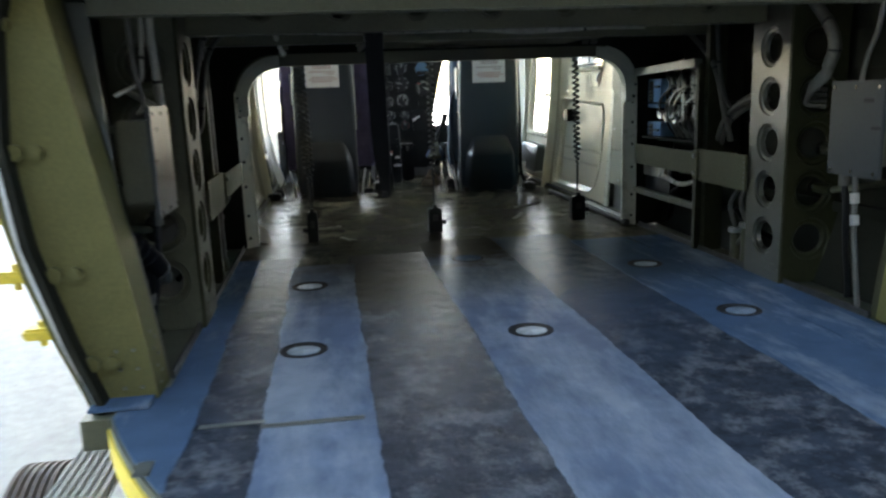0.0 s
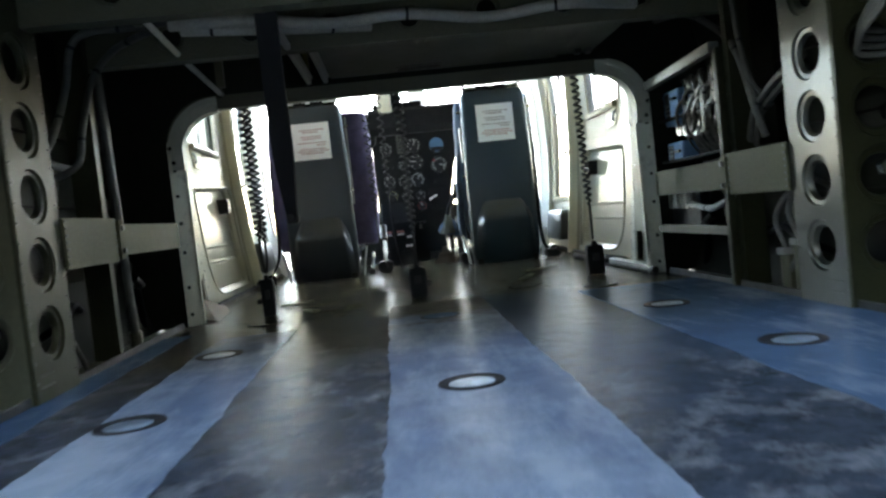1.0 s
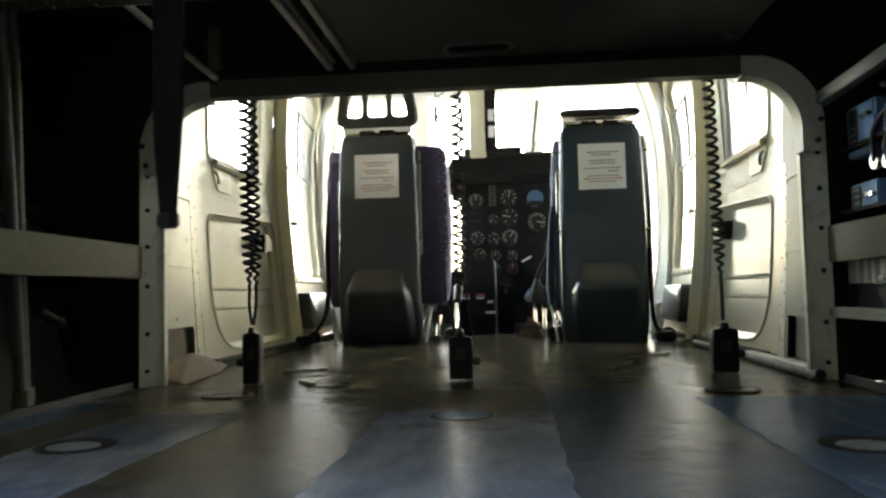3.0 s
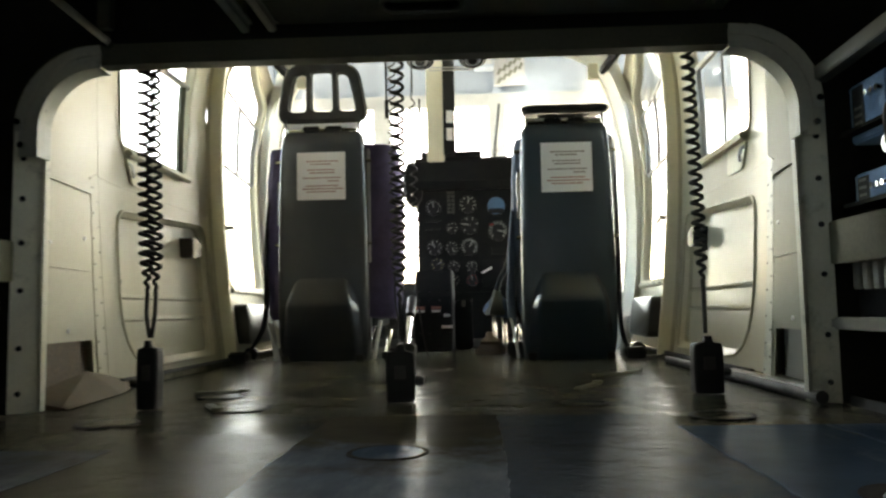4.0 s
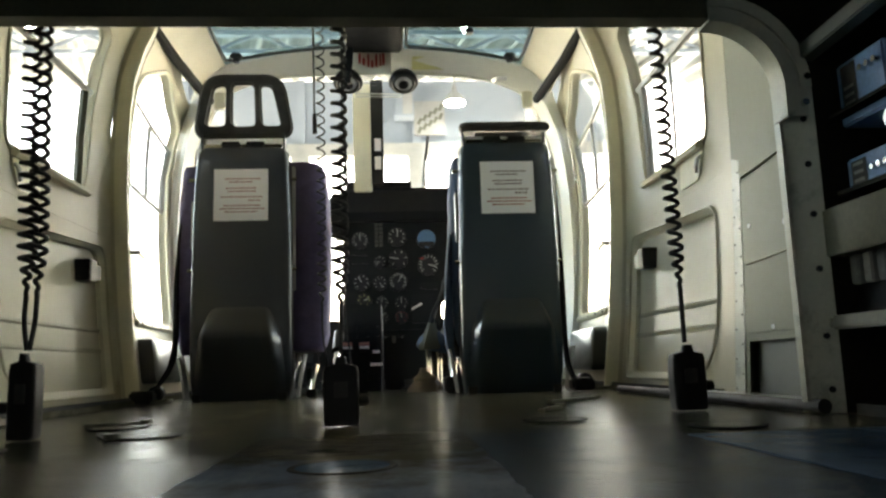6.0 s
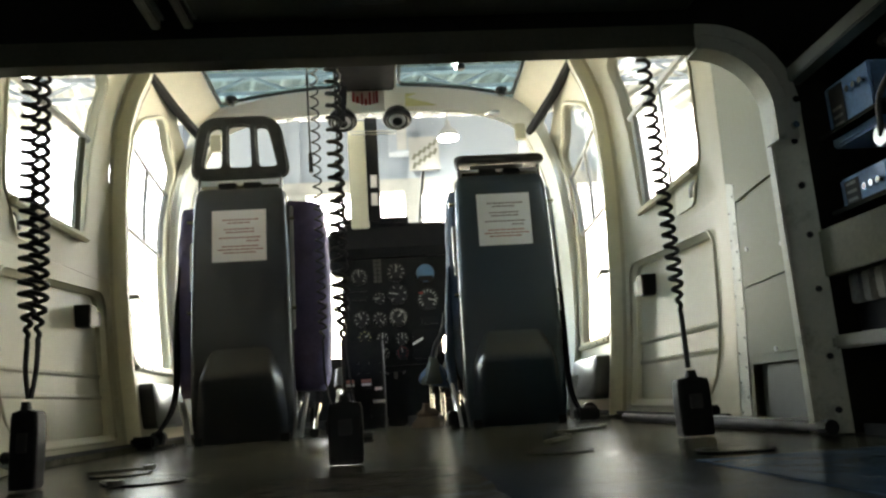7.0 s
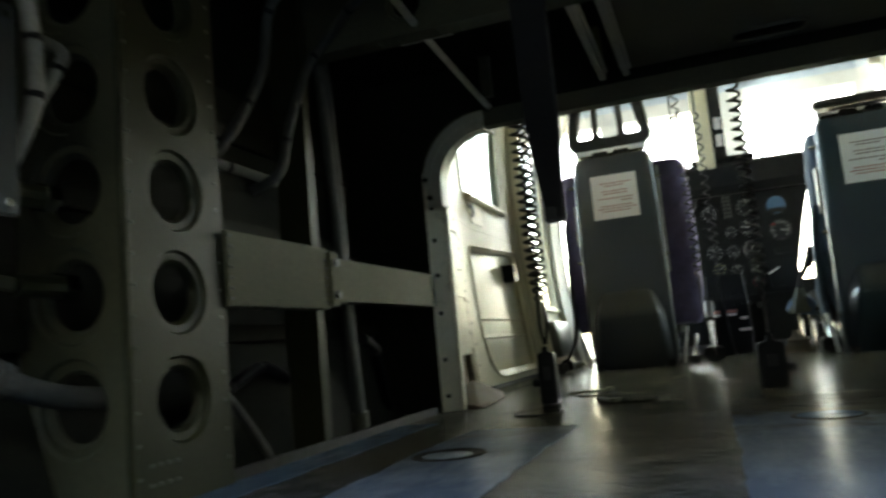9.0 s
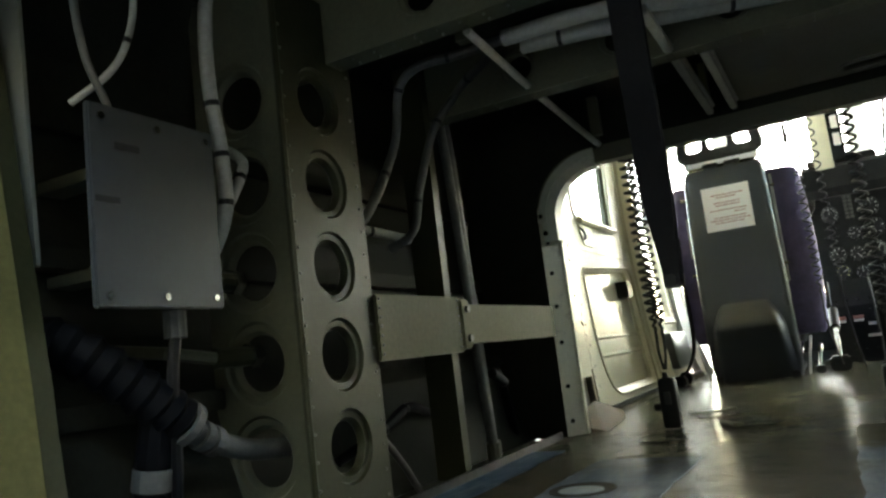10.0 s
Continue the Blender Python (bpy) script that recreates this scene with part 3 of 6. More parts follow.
def holed_strip(bm, centres, r, half, ends, place, thick, lip=0.006):
    """A strip of cells, each with a round lip-flanged hole: centres along b, half width along a."""
    cuts = [ends[0]] + [(p + q) / 2 for p, q in zip(centres, centres[1:])] + [ends[1]]
    for c, b0, b1 in zip(centres, cuts, cuts[1:]):
        n = 8
        out = []
        corners = [(-half, b0), (half, b0), (half, b1), (-half, b1)]
        for i in range(4):
            p, q = corners[i], corners[(i + 1) % 4]
            out += [(p[0] + (q[0] - p[0]) * k / n, p[1] + (q[1] - p[1]) * k / n) for k in range(n)]
        ang = [math.atan2(b - c, a) for a, b in out]
        circ = lambda rr: [(rr * math.cos(t), c + rr * math.sin(t)) for t in ang]
        rows = [[place(a, b, 0) for a, b in out], [place(a, b, 0) for a, b in circ(r * 1.46)], [place(a, b, lip * 0.8) for a, b in circ(r * 1.38)],
                [place(a, b, lip * 0.9) for a, b in circ(r * 1.14)], [place(a, b, lip * 1.5) for a, b in circ(r * 1.06)], [place(a, b, lip * 2.4) for a, b in circ(r)],
                [place(a, b, lip * 2.4 + 0.002) for a, b in circ(r * 1.03)], [place(a, b, thick + lip * 0.5) for a, b in circ(r * 1.36)], [place(a, b, thick) for a, b in out]]
        loft(bm, rows, cap=False)
    bmesh.ops.remove_doubles(bm, verts=bm.verts, dist=0.0004)
    return bm


def rivets(places, axis, r, parent):
    """Domed rivet heads on one shared mesh, each a part of its own."""
    me = mesh_of("rivet", disc(bmesh.new(), (0, 0, 0), axis, r, 0.0022, 8, r2=r * 0.55), M_GREYPANEL)
    for p in places:
        ob = new("rivet", me)
        ob.parent = parent
        ob.location = Vector(p) - parent.location


def hole_frame(side):
    """Fore-and-aft web with five flanged lightening holes, and the ring-frame web running outboard from its rear edge."""
    f = thing("lightening_hole_frame", (side * 0.637, 1.56, 0), "olive-primed sheet frame pierced by five round lightening holes", "frame", group="rear bay frames")
    cs = [0.098, 0.205, 0.311, 0.414, 0.520]
    place = lambda a, b, d: Vector((side * (0.625 + d), 1.560 + a, b))
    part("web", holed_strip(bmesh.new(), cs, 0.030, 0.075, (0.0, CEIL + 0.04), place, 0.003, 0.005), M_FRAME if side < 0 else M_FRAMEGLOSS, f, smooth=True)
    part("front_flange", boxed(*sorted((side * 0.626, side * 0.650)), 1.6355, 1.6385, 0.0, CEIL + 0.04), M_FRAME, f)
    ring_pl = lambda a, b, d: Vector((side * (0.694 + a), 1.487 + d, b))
    # right web gets the darker primer to paint bay shade behind the holes
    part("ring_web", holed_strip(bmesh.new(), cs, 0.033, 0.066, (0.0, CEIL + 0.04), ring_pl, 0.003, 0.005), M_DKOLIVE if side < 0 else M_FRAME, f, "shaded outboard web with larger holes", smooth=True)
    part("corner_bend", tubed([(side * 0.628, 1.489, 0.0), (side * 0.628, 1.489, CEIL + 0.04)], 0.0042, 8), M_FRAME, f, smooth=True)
    rivets([(side * 0.6242, y, 0.03 + 0.03 * k) for k in range(20) for y in (1.494, 1.627)], (-side, 0, 0), 0.0022, f)
    rivets([(side * 0.6242, 1.510 + 0.012 * k, z) for z in (0.022, 0.04) for k in range(4)], (-side, 0, 0), 0.0024, f)
    return f


def rear_post(side):
    """Curved door-frame post at the open rear: web, inner flange, hinge bolts, pale lining panel."""
    p = thing("rear_door_post", (side * 0.66, 1.12, 0), "olive-primed curved post of the open rear door with bolts", "post", group="rear door posts")
    zs = [0.0, 0.1, 0.2, 0.3, 0.44, 0.55, 0.67]
    xi = [0.641, 0.652, 0.666, 0.683, 0.707, 0.725, 0.742]
    xo = [0.728, 0.764, 0.795, 0.815, 0.835, 0.840, 0.835]
    bm = bmesh.new()
    loft(bm, [[(side * x, 1.12, z), (side * x, 1.198, z), (side * (x + 0.004), 1.198, z), (side * (x + 0.004), 1.128, z), (side * q, 1.128, z), (side * q, 1.12, z)] for x, q, z in zip(xi, xo, zs)])
    part("web", bm, M_OLIVE, p)
    bm = bmesh.new()
    loft(bm, [[(side * q, 1.10, z), (side * q, 1.16, z), (side * (q + 0.008), 1.16, z), (side * (q + 0.008), 1.10, z)] for q, z in zip(xo, zs)])
    part("outer_flange", bm, M_OLIVE, p)
    for z, x in ((0.065, 0.70), (0.205, 0.735), (0.385, 0.765), (0.56, 0.785)):
        part("hinge_bolt", disc(disc(bmesh.new(), (side * x, 1.112, z), (0, 1, 0), 0.010, 0.016, 12, 0.003), (side * (x + 0.030), 1.114, z), (0, 1, 0), 0.012, 0.012, 10), M_OLIVE, p)
    rivets([(side * (float(np.interp(z, zs, xi)) + dx), 1.1185, z) for z in (0.02, 0.05, 0.08) for dx in (0.02, 0.045)], (0, -1, 0), 0.003, p)
    rivets([(side * (float(np.interp(z, zs, xi)) - 0.001), 1.150 + 0.018 * (k % 2), z) for k, z in enumerate(0.015 + 0.014 * j for j in range(7))], (side, 0, 0), 0.0032, p)
    bm = bmesh.new()
    loft(bm, [[(side * (x + 0.001), 1.199, z), (side * (x + 0.001), 1.216, z), (side * (x + 0.006), 1.216, z), (side * (x + 0.006), 1.199, z)] for x, z in zip(xi, zs)])
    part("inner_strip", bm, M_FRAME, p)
    o = rounded([(0.690, 0.30), (0.735, 0.335), (0.75, 0.45), (0.75, 0.60), (0.705, 0.60)], 0.01, 4, 4)
    part("filler_plate", sheet(bmesh.new(), o, lambda a, b, d: Vector((side * a, 1.222 + d, b)), 0.004, 2), M_GREYPANEL, p, "pale grey filler plate")
    part("foot_plate", boxed(side * 0.69 - 0.045, side * 0.69 + 0.045, 1.075, 1.16, 0.0005, 0.006, 0.002), M_BLUE, p, "blue painted foot plate")
    return p


def equipment_box(side):
    """Flat electrical box with lid screws and a plate label, on brackets."""
    b = thing("electrical_box", (side * 0.665, 1.318, 0.262), "light grey metal electrical box with screwed lid", "box", group="rear bay electrical boxes")
    y0, y1 = (1.236, 1.382) if side < 0 else (1.212, 1.360)
    part("case", boxed(*sorted((side * 0.641, side * 0.70)), y0 + 0.045, y1 - 0.02, 0.28, 0.42, 0.002), M_DKOLIVE, b)
    part("lid", boxed(*sorted((side * 0.634, side * 0.641)), y0, y1, 0.261, 0.442, 0.0015), M_LID, b)
    for y in (y0 + 0.012, (y0 + y1) / 2, y1 - 0.012):
        for z in (0.271, 0.43):
            part("screw", disc(bmesh.new(), (side * 0.633, y, z), (1, 0, 0), 0.0035, 0.003, 8), M_STEEL, b)
    part("label", boxed(*sorted((side * 0.6332, side * 0.6336)), y0 + 0.025, y0 + 0.052, 0.402, 0.409), M_BLACK, b, "small dark plate label")
    part("label", boxed(*sorted((side * 0.6332, side * 0.6336)), y0 + 0.003, y0 + 0.028, 0.352, 0.358), M_BLACK, b, "small dark plate label")
    for z in (0.30, 0.40):
        part("bracket", boxed(*sorted((side * 0.70, side * 0.80)), 1.30, 1.33, z, z + 0.012), M_DKOLIVE, b)
    part("plug", tubed([(side * 0.665, 1.345, 0.262), (side * 0.665, 1.345, 0.236)], 0.011, 10), M_GREYHOSE, b)
    part("cable", tubed(smooth_path([(side * 0.665, 1.345, 0.24), (side * 0.668, 1.34, 0.19), (side * 0.68, 1.35, 0.12), (side * 0.70, 1.36, 0.02), (side * 0.70, 1.36, -0.004)]), 0.006, 8), M_BLACK, b, smooth=True)
    return b


def side_beam(side):
    """Two longeron plates from frame to bulkhead."""
    b = thing("longeron_beam", (side * 0.625, 1.95, 0.19), "olive-primed longeron plate beam between frames", "beam", group="rear bay longerons")
    part("rear_plate", boxed(*sorted((side * 0.618, side * 0.622)), 1.632, 1.872, 0.192, 0.278, 0.0015), M_BEAM, b)
    part("rear_plate_lip", boxed(*sorted((side * 0.622, side * 0.645)), 1.640, 1.872, 0.192, 0.195), M_BEAM, b)
    part("front_plate", boxed(*sorted((side * 0.622, side * 0.626)), 1.888, 2.309, 0.204, 0.267, 0.0015), M_BEAM, b)
    part("front_plate_lip", boxed(*sorted((side * 0.626, side * 0.648)), 1.888, 2.309, 0.204, 0.207), M_BEAM, b)
    part("splice", boxed(*sorted((side * 0.614, side * 0.640)), 1.868, 1.896, 0.196, 0.274, 0.002), M_BEAM, b)
    for z in (0.212, 0.258):
        part("bolt", disc(bmesh.new(), (side * 0.612, 1.884, z), (1, 0, 0), 0.006, 0.006, 6), M_GREYPANEL, b)
    rivets([(side * 0.617, y, 0.2 + 0.012 * k) for k in range(7) for y in (1.640, 1.862)], (-side, 0, 0), 0.0022, b)
    return b


def mid_post(side):
    """Slim channel post at the longeron joint."""
    p = thing("channel_post", (side * 0.66, 1.88, 0), "slim olive channel post standing on the floor", "post", group="rear bay channel posts")
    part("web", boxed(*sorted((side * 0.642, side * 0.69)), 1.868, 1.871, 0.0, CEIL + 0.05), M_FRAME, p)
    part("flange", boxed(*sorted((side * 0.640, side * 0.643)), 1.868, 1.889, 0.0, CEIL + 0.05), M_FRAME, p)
    return p


for s in (-1, 1):
    hole_frame(s)
    rear_post(s)
    equipment_box(s)
    side_beam(s)
    mid_post(s)

# slanted bright push rods of the left bay
for y0, y1, x0, x1 in ((1.948, 2.012, -0.648, -0.656), (1.982, 2.030, -0.655, -0.664)):
    r = thing("control_rod", (x1, y1, 0), "slim bare metal control rod running up the bay", "rod", group="control rods")
    part("tube", tubed([(x1, y1, 0.0), (x1 + (x0 - x1) * 0.5, y1 + (y0 - y1) * 0.5, 0.26), (x0, y0, 0.52), (x0, y0 - 0.02, CEIL + 0.05)], 0.0085, 10), M_GREYHOSE, r, smooth=True)
    part("end_fitting", tubed([(x1, y1, 0.0), (x1, y1, 0.035)], 0.013, 10), M_DKOLIVE, r)

# low kick strip where the bay walls meet the floor
for s in (-1, 1):
    solo("trim", boxed(*sorted((s * 0.634, s * 0.640)), 1.21, 2.30, -0.004, 0.012, 0.001), M_RUBBER, "dark seam strip where floor meets the bay", "trim", kind="structure")

# ---- bulkhead frame between rear bay and cabin ----
ringf = thing("bulkhead_frame", (0, RING_Y, 0), "cream and bare metal bulkhead ring with rounded upper corners", "bulkhead", kind="structure")
HEAD = 0.548
outer = [(-0.80, -0.03), (0.80, -0.03), (0.80, 1.26), (-0.80, 1.26)]


def ring_outline(inset, top, r):
    """Half outline of the opening from the right foot over the head to the left foot."""
    pts = [(0.628 - inset, 0.0)] + [(0.628 - inset, 0.08 + (top - r - 0.08) * k / 8) for k in range(9)]
    pts += [(0.628 - inset - r + r * math.cos(a), top - r + r * math.sin(a)) for a in (math.pi / 2 * k / 10 for k in range(1, 11))]
    left = [(-x, z) for x, z in reversed(pts)]
    return pts + [(x, top) for x in (0.35, 0.2, 0.0, -0.2, -0.35)] + left


def ring_band(inner, outer_pts, y0, y1, skew=0.0):
    """A flat band of the ring; skew sets its inner edge further forward."""
    bm = bmesh.new()
    rows = [[(x, y0, z) for x, z in outer_pts], [(x, y0 + skew, z) for x, z in inner], [(x, y1 + skew, z) for x, z in inner], [(x, y1, z) for x, z in outer_pts]]
    return loft(bm, [[r[k] for r in rows] for k in range(len(inner))])


W_IN, W_OUT = ring_outline(0.030, HEAD, 0.105), ring_outline(0.0, HEAD + 0.03, 0.125)
F_IN = ring_outline(0.034, HEAD - 0.004, 0.103)
# head gets the dark primer to paint its shadow; jambs keep their paint
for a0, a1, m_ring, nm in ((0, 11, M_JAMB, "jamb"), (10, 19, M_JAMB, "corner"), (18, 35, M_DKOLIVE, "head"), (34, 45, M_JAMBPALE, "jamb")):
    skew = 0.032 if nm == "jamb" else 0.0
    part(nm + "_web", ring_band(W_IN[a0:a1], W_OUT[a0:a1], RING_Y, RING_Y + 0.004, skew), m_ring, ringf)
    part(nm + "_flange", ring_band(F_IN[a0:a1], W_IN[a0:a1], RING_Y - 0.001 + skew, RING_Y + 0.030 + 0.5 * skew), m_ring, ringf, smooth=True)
wall_pts = ring_outline(0.0, HEAD + 0.03, 0.125)
rim = []
for x, z in wall_pts:
    if z < HEAD - 0.11:
        rim.append((math.copysign(0.80, x), z))
    else:
        rim.append((max(-0.8, min(0.8, x * 1.27)), HEAD + 0.75 if abs(x) < 0.6 else z + 0.2))
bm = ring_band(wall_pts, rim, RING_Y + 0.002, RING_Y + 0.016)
part("bulkhead_skin", bm, M_BAY, ringf, "bulkhead skin around the ring in the shade-dark bay colour")


def corner_angle(side):
    """Bare metal doubler bent round the upper corner, two plies."""
    a = part("corner_doubler", corner_ply(side, 0.036, 0.010, RING_Y - 0.004, RING_Y - 0.001, 0.40), M_JAMB, ringf, "worn metal corner doubler", True)
    part("inner_lip", corner_ply(side, 0.040, 0.036, RING_Y - 0.004, RING_Y + 0.034, 0.40), M_JAMB, a, smooth=True)
    part("outer_ply", corner_ply(side, 0.020, 0.004, RING_Y - 0.008, RING_Y - 0.005, 0.44), M_JAMB, a, smooth=True)
    for z, x in ((0.418, 0.612), (0.455, 0.618)):
        part("bolt", disc(bmesh.new(), (side * x, RING_Y - 0.007, z), (0, 1, 0), 0.0055, 0.007, 6), M_STEEL, a)


def corner_ply(side, i1, i0, y0, y1, low):
    bm = bmesh.new()
    rows = []
    r = 0.105
    for inset in (i0, i1):
        rr = r + 0.03 - inset
        cx, cz = 0.628 - 0.030 - r, HEAD - r
        line = [(cx + rr, low), (cx + rr, (low + cz) / 2)] + [(cx + rr * math.cos(t), cz + rr * math.sin(t)) for t in (math.pi / 2 * k / 12 for k in range(13))] + [(cx - 0.004, cz + rr)]
        rows.append(line)
    loft(bm, [[(side * rows[0][k][0], y0, rows[0][k][1]), (side * rows[1][k][0], y0, rows[1][k][1]), (side * rows[1][k][0], y1, rows[1][k][1]), (side * rows[0][k][0], y1, rows[0][k][1])] for k in range(len(rows[0]))])
    return bm


for s in (-1, 1):
    corner_angle(s)
    for z in (0.03, 0.10, 0.19, 0.265, 0.335, 0.40):
        part("screw", disc(bmesh.new(), (s * 0.617, RING_Y + 0.009, z), (s * 0.6, 0.8, 0), 0.0045, 0.004, 8), M_BLACK, ringf, "dark screw head")

# ---- ceiling of the rear bay ----


def ceiling_beam(y, holes):
    b = thing("ceiling_beam", (0, y, CEIL - 0.03), "dark olive roof beam with lightening holes and rivets", "beam", group="roof beams")
    place = lambda a, bb, d: Vector((bb, y + d, CEIL + 0.005 + a))
    cs = [-0.48 + 0.16 * k for k in range(7)]
    part("web", holed_strip(bmesh.new(), cs, 0.02, 0.045, (-0.70, 0.70), place, 0.003, 0.004), M_OLIVE if holes else M_DKOLIVE, b, smooth=True)
    part("cap", boxed(-0.70, 0.70, y, y + 0.035, CEIL - 0.043, CEIL - 0.040), M_OLIVE if holes else M_DKOLIVE, b)
    rivets([(-0.62 + 0.031 * k, y + dy, CEIL - 0.0445) for k in range(41) for dy in (0.010, 0.026)], (0, 0, -1), 0.0022, b)


for yb, h in ((1.585, False), (1.90, False), (1.20, False)):
    ceiling_beam(yb, h)

pan = thing("ceiling_panel", (0.085, 2.08, 0.575), "dark grey roof panel with an oval grip recess", "panel")
pl = lambda a, b, d: Vector((a, b, 0.583 - d))
grip = rounded([(-0.03, 2.185), (0.085, 2.185), (0.085, 2.235), (-0.03, 2.235)], 0.024, 6, 6)
edge = rounded([(-0.195, 1.93), (0.376, 1.93), (0.376, 2.262), (-0.195, 2.262)], 0.012, 6, 6)
part("board", ring_plate(bmesh.new(), edge, grip, pl, -0.012, 4), M_ROOFPANEL, pan)
bm = bmesh.new()
loft(bm, [[pl(a, b, d) for a, b in grip] for d in (0.003, -0.03)], cap=False)
part("grip_recess", bm, M_BLACK, pan)
part("grip_rim", rod(bmesh.new(), grip, pl, 0.001, 0.004), M_ROOFPANEL, pan, smooth=True)
for x in (0.425, 0.452):
    part("stud", boxed(x - 0.009, x + 0.009, 2.215, 2.235, 0.578, 0.590, 0.002), M_GREYHOSE, pan, "small pale clip")
part("backing", boxed(-0.21, 0.48, 1.92, 2.30, 0.596, 0.606), M_DKOLIVE, pan)
for x in (-0.208, -0.25):
    r = thing("roof_rail", (x, 2.1, 0.584), "bare aluminium rail along the roof", "rail", group="roof rails")
    part("rail_bar", boxed(x - 0.006, x + 0.006, 1.74 if x < -0.23 else 1.94, 2.285, 0.578, 0.592, 0.002), M_ALU, r)
    part("rail_lip", boxed(x - 0.010, x + 0.010, 1.94, 2.285, 0.592, 0.596), M_ALU, r)
    for y in (1.96, 2.26):
        part("hanger", boxed(x - 0.006, x + 0.006, y - 0.01, y + 0.01, 0.594, CEIL + 0.06), M_OLIVE, r)
st = thing("roof_strut", (-0.46, 2.2, 0.55), "thin bare metal strut under the roof", "strut")
part("tube", tubed([(-0.455, 1.66, 0.594), (-0.470, 1.95, 0.590), (-0.476, 2.295, 0.580)], 0.0058, 8), M_ALU, st, smooth=True)
part("clamp", boxed(-0.515, -0.425, 1.948, 1.962, 0.586, 0.598, 0.003), M_ALU, st)
for y in (1.68, 2.28):
    part("hanger", boxed(-0.478, -0.458, y - 0.008, y + 0.008, 0.590, CEIL + 0.05), M_DKOLIVE, st)
part("end_lug", disc(bmesh.new(), (-0.476, 2.298, 0.580), (0, 1, 0), 0.012, 0.012, 10), M_STEEL, st)


def hose(name, pts, r, mat, label, ties=(), group="bay hoses"):
    """A sleeved hose with dark cable ties."""
    h = thing(name, pts[0], label, "hose", group=group)
    path = smooth_path(pts, 8)
    part("sleeve", tubed(path, r, 10), mat, h, smooth=True)
    for t in ties:
        k = max(1, min(len(path) - 2, int(t * (len(path) - 1))))
        d = (path[k + 1] - path[k - 1]).normalized()
        part("cable_tie", tubed([path[k] - d * 0.003, path[k] + d * 0.003], r * 1.13, 10), M_BLACK, h)
    return h


hose("hose", [(-0.67, 1.66, 0.36), (-0.650, 1.70, 0.41), (-0.640, 1.765, 0.51), (-0.615, 1.752, 0.585), (-0.575, 1.747, 0.608), (-0.515, 1.76, 0.612), (-0.44, 1.77, 0.618)], 0.0068, M_GREYHOSE, "grey sleeved hose curving up to the roof", (0.25, 0.5, 0.8))
hose("hose", [(-0.690, 1.80, 0.36), (-0.652, 1.815, 0.385), (-0.645, 1.835, 0.45), (-0.630, 1.875, 0.55), (-0.595, 1.892, 0.602), (-0.545, 1.852, 0.612), (-0.485, 1.806, 0.616)], 0.0068, M_GREYHOSE, "grey sleeved hose with black ties", (0.3, 0.55, 0.85))
hose("hose", [(-0.71, 1.66, 0.39), (-0.69, 1.75, 0.385), (-0.67, 1.83, 0.375)], 0.007, M_HOSE, "thin pale hose across the bay", (0.5,))
hose("cable_bundle", [(-0.62, 1.40, 0.665), (-0.655, 1.409, 0.60), (-0.652, 1.402, 0.505), (-0.652, 1.413, 0.43), (-0.656, 1.414, 0.36), (-0.69, 1.40, 0.29)], 0.0078, M_HOSE, "thick white cable bundle with dark ties", (0.45, 0.62, 0.75))
hose("cable_bundle", [(-0.658, 1.416, 0.365), (-0.656, 1.446, 0.415), (-0.672, 1.462, 0.44), (-0.72, 1.47, 0.47)], 0.006, M_HOSE, "pale cable branching from the bundle", (0.3,))
hose("cable_bundle", [(-0.645, 1.300, 0.665), (-0.648, 1.305, 0.57), (-0.650, 1.296, 0.52), (-0.652, 1.275, 0.482), (-0.69, 1.262, 0.46)], 0.0034, M_HOSE, "thin white cable looping behind the box", (0.5,))
hose("cable_bundle", [(-0.65, 1.24, 0.665), (-0.652, 1.240, 0.56), (-0.650, 1.249, 0.49), (-0.648, 1.268, 0.446), (-0.66, 1.272, 0.43)], 0.0036, M_GREYHOSE, "thin grey wire running into the box", ())
hose("hose", [(0.60, 2.15, 0.625), (0.64, 2.07, 0.615), (0.65, 1.963, 0.563), (0.65, 1.855, 0.485), (0.655, 1.805, 0.365), (0.665, 1.79, 0.30)], 0.0075, M_GREYHOSE, "grey sleeved hose curving down beside the rack", (0.3, 0.6))
hose("hose", [(0.64, 1.865, 0.66), (0.65, 1.855, 0.602), (0.652, 1.84, 0.50), (0.656, 1.81, 0.41), (0.69, 1.80, 0.36)], 0.0055, M_GREYHOSE, "thin grey hose hanging from the roof", (0.5,))
for dx, dz in ((0.0, 0.0), (0.010, 0.012), (0.012, -0.010)):
    hose("hose", [(0.66 + dx, 1.64, 0.415 + dz), (0.66 + dx, 1.728, 0.397 + dz), (0.66 + dx, 1.815, 0.356 + dz), (0.675 + dx, 1.885, 0.285 + dz)], 0.0065, M_GREYHOSE, "grey hose sweeping behind the pierced frame", (0.6,))
hose("cable_bundle", [(0.63, 1.49, 0.665), (0.655, 1.452, 0.595), (0.655, 1.403, 0.547), (0.655, 1.388, 0.509), (0.656, 1.406, 0.470)], 0.0125, M_GREYHOSE, "thick grey-white cable bundle with dark ties", (0.45, 0.8))
for k in range(4):
    hose("cable_bundle", [(0.650 + 0.004 * k, 1.395 + 0.002 * k, 0.495), (0.652 + 0.004 * k, 1.412, 0.466 - 0.004 * k), (0.656, 1.442 + 0.004 * k, 0.449 - 0.009 * k), (0.672, 1.482 + 0.004 * k, 0.432 - 0.012 * k), (0.71, 1.484, 0.425 - 0.012 * k)], 0.0048, M_GREYHOSE, "pale cable strand fanning out of the bundle", ())
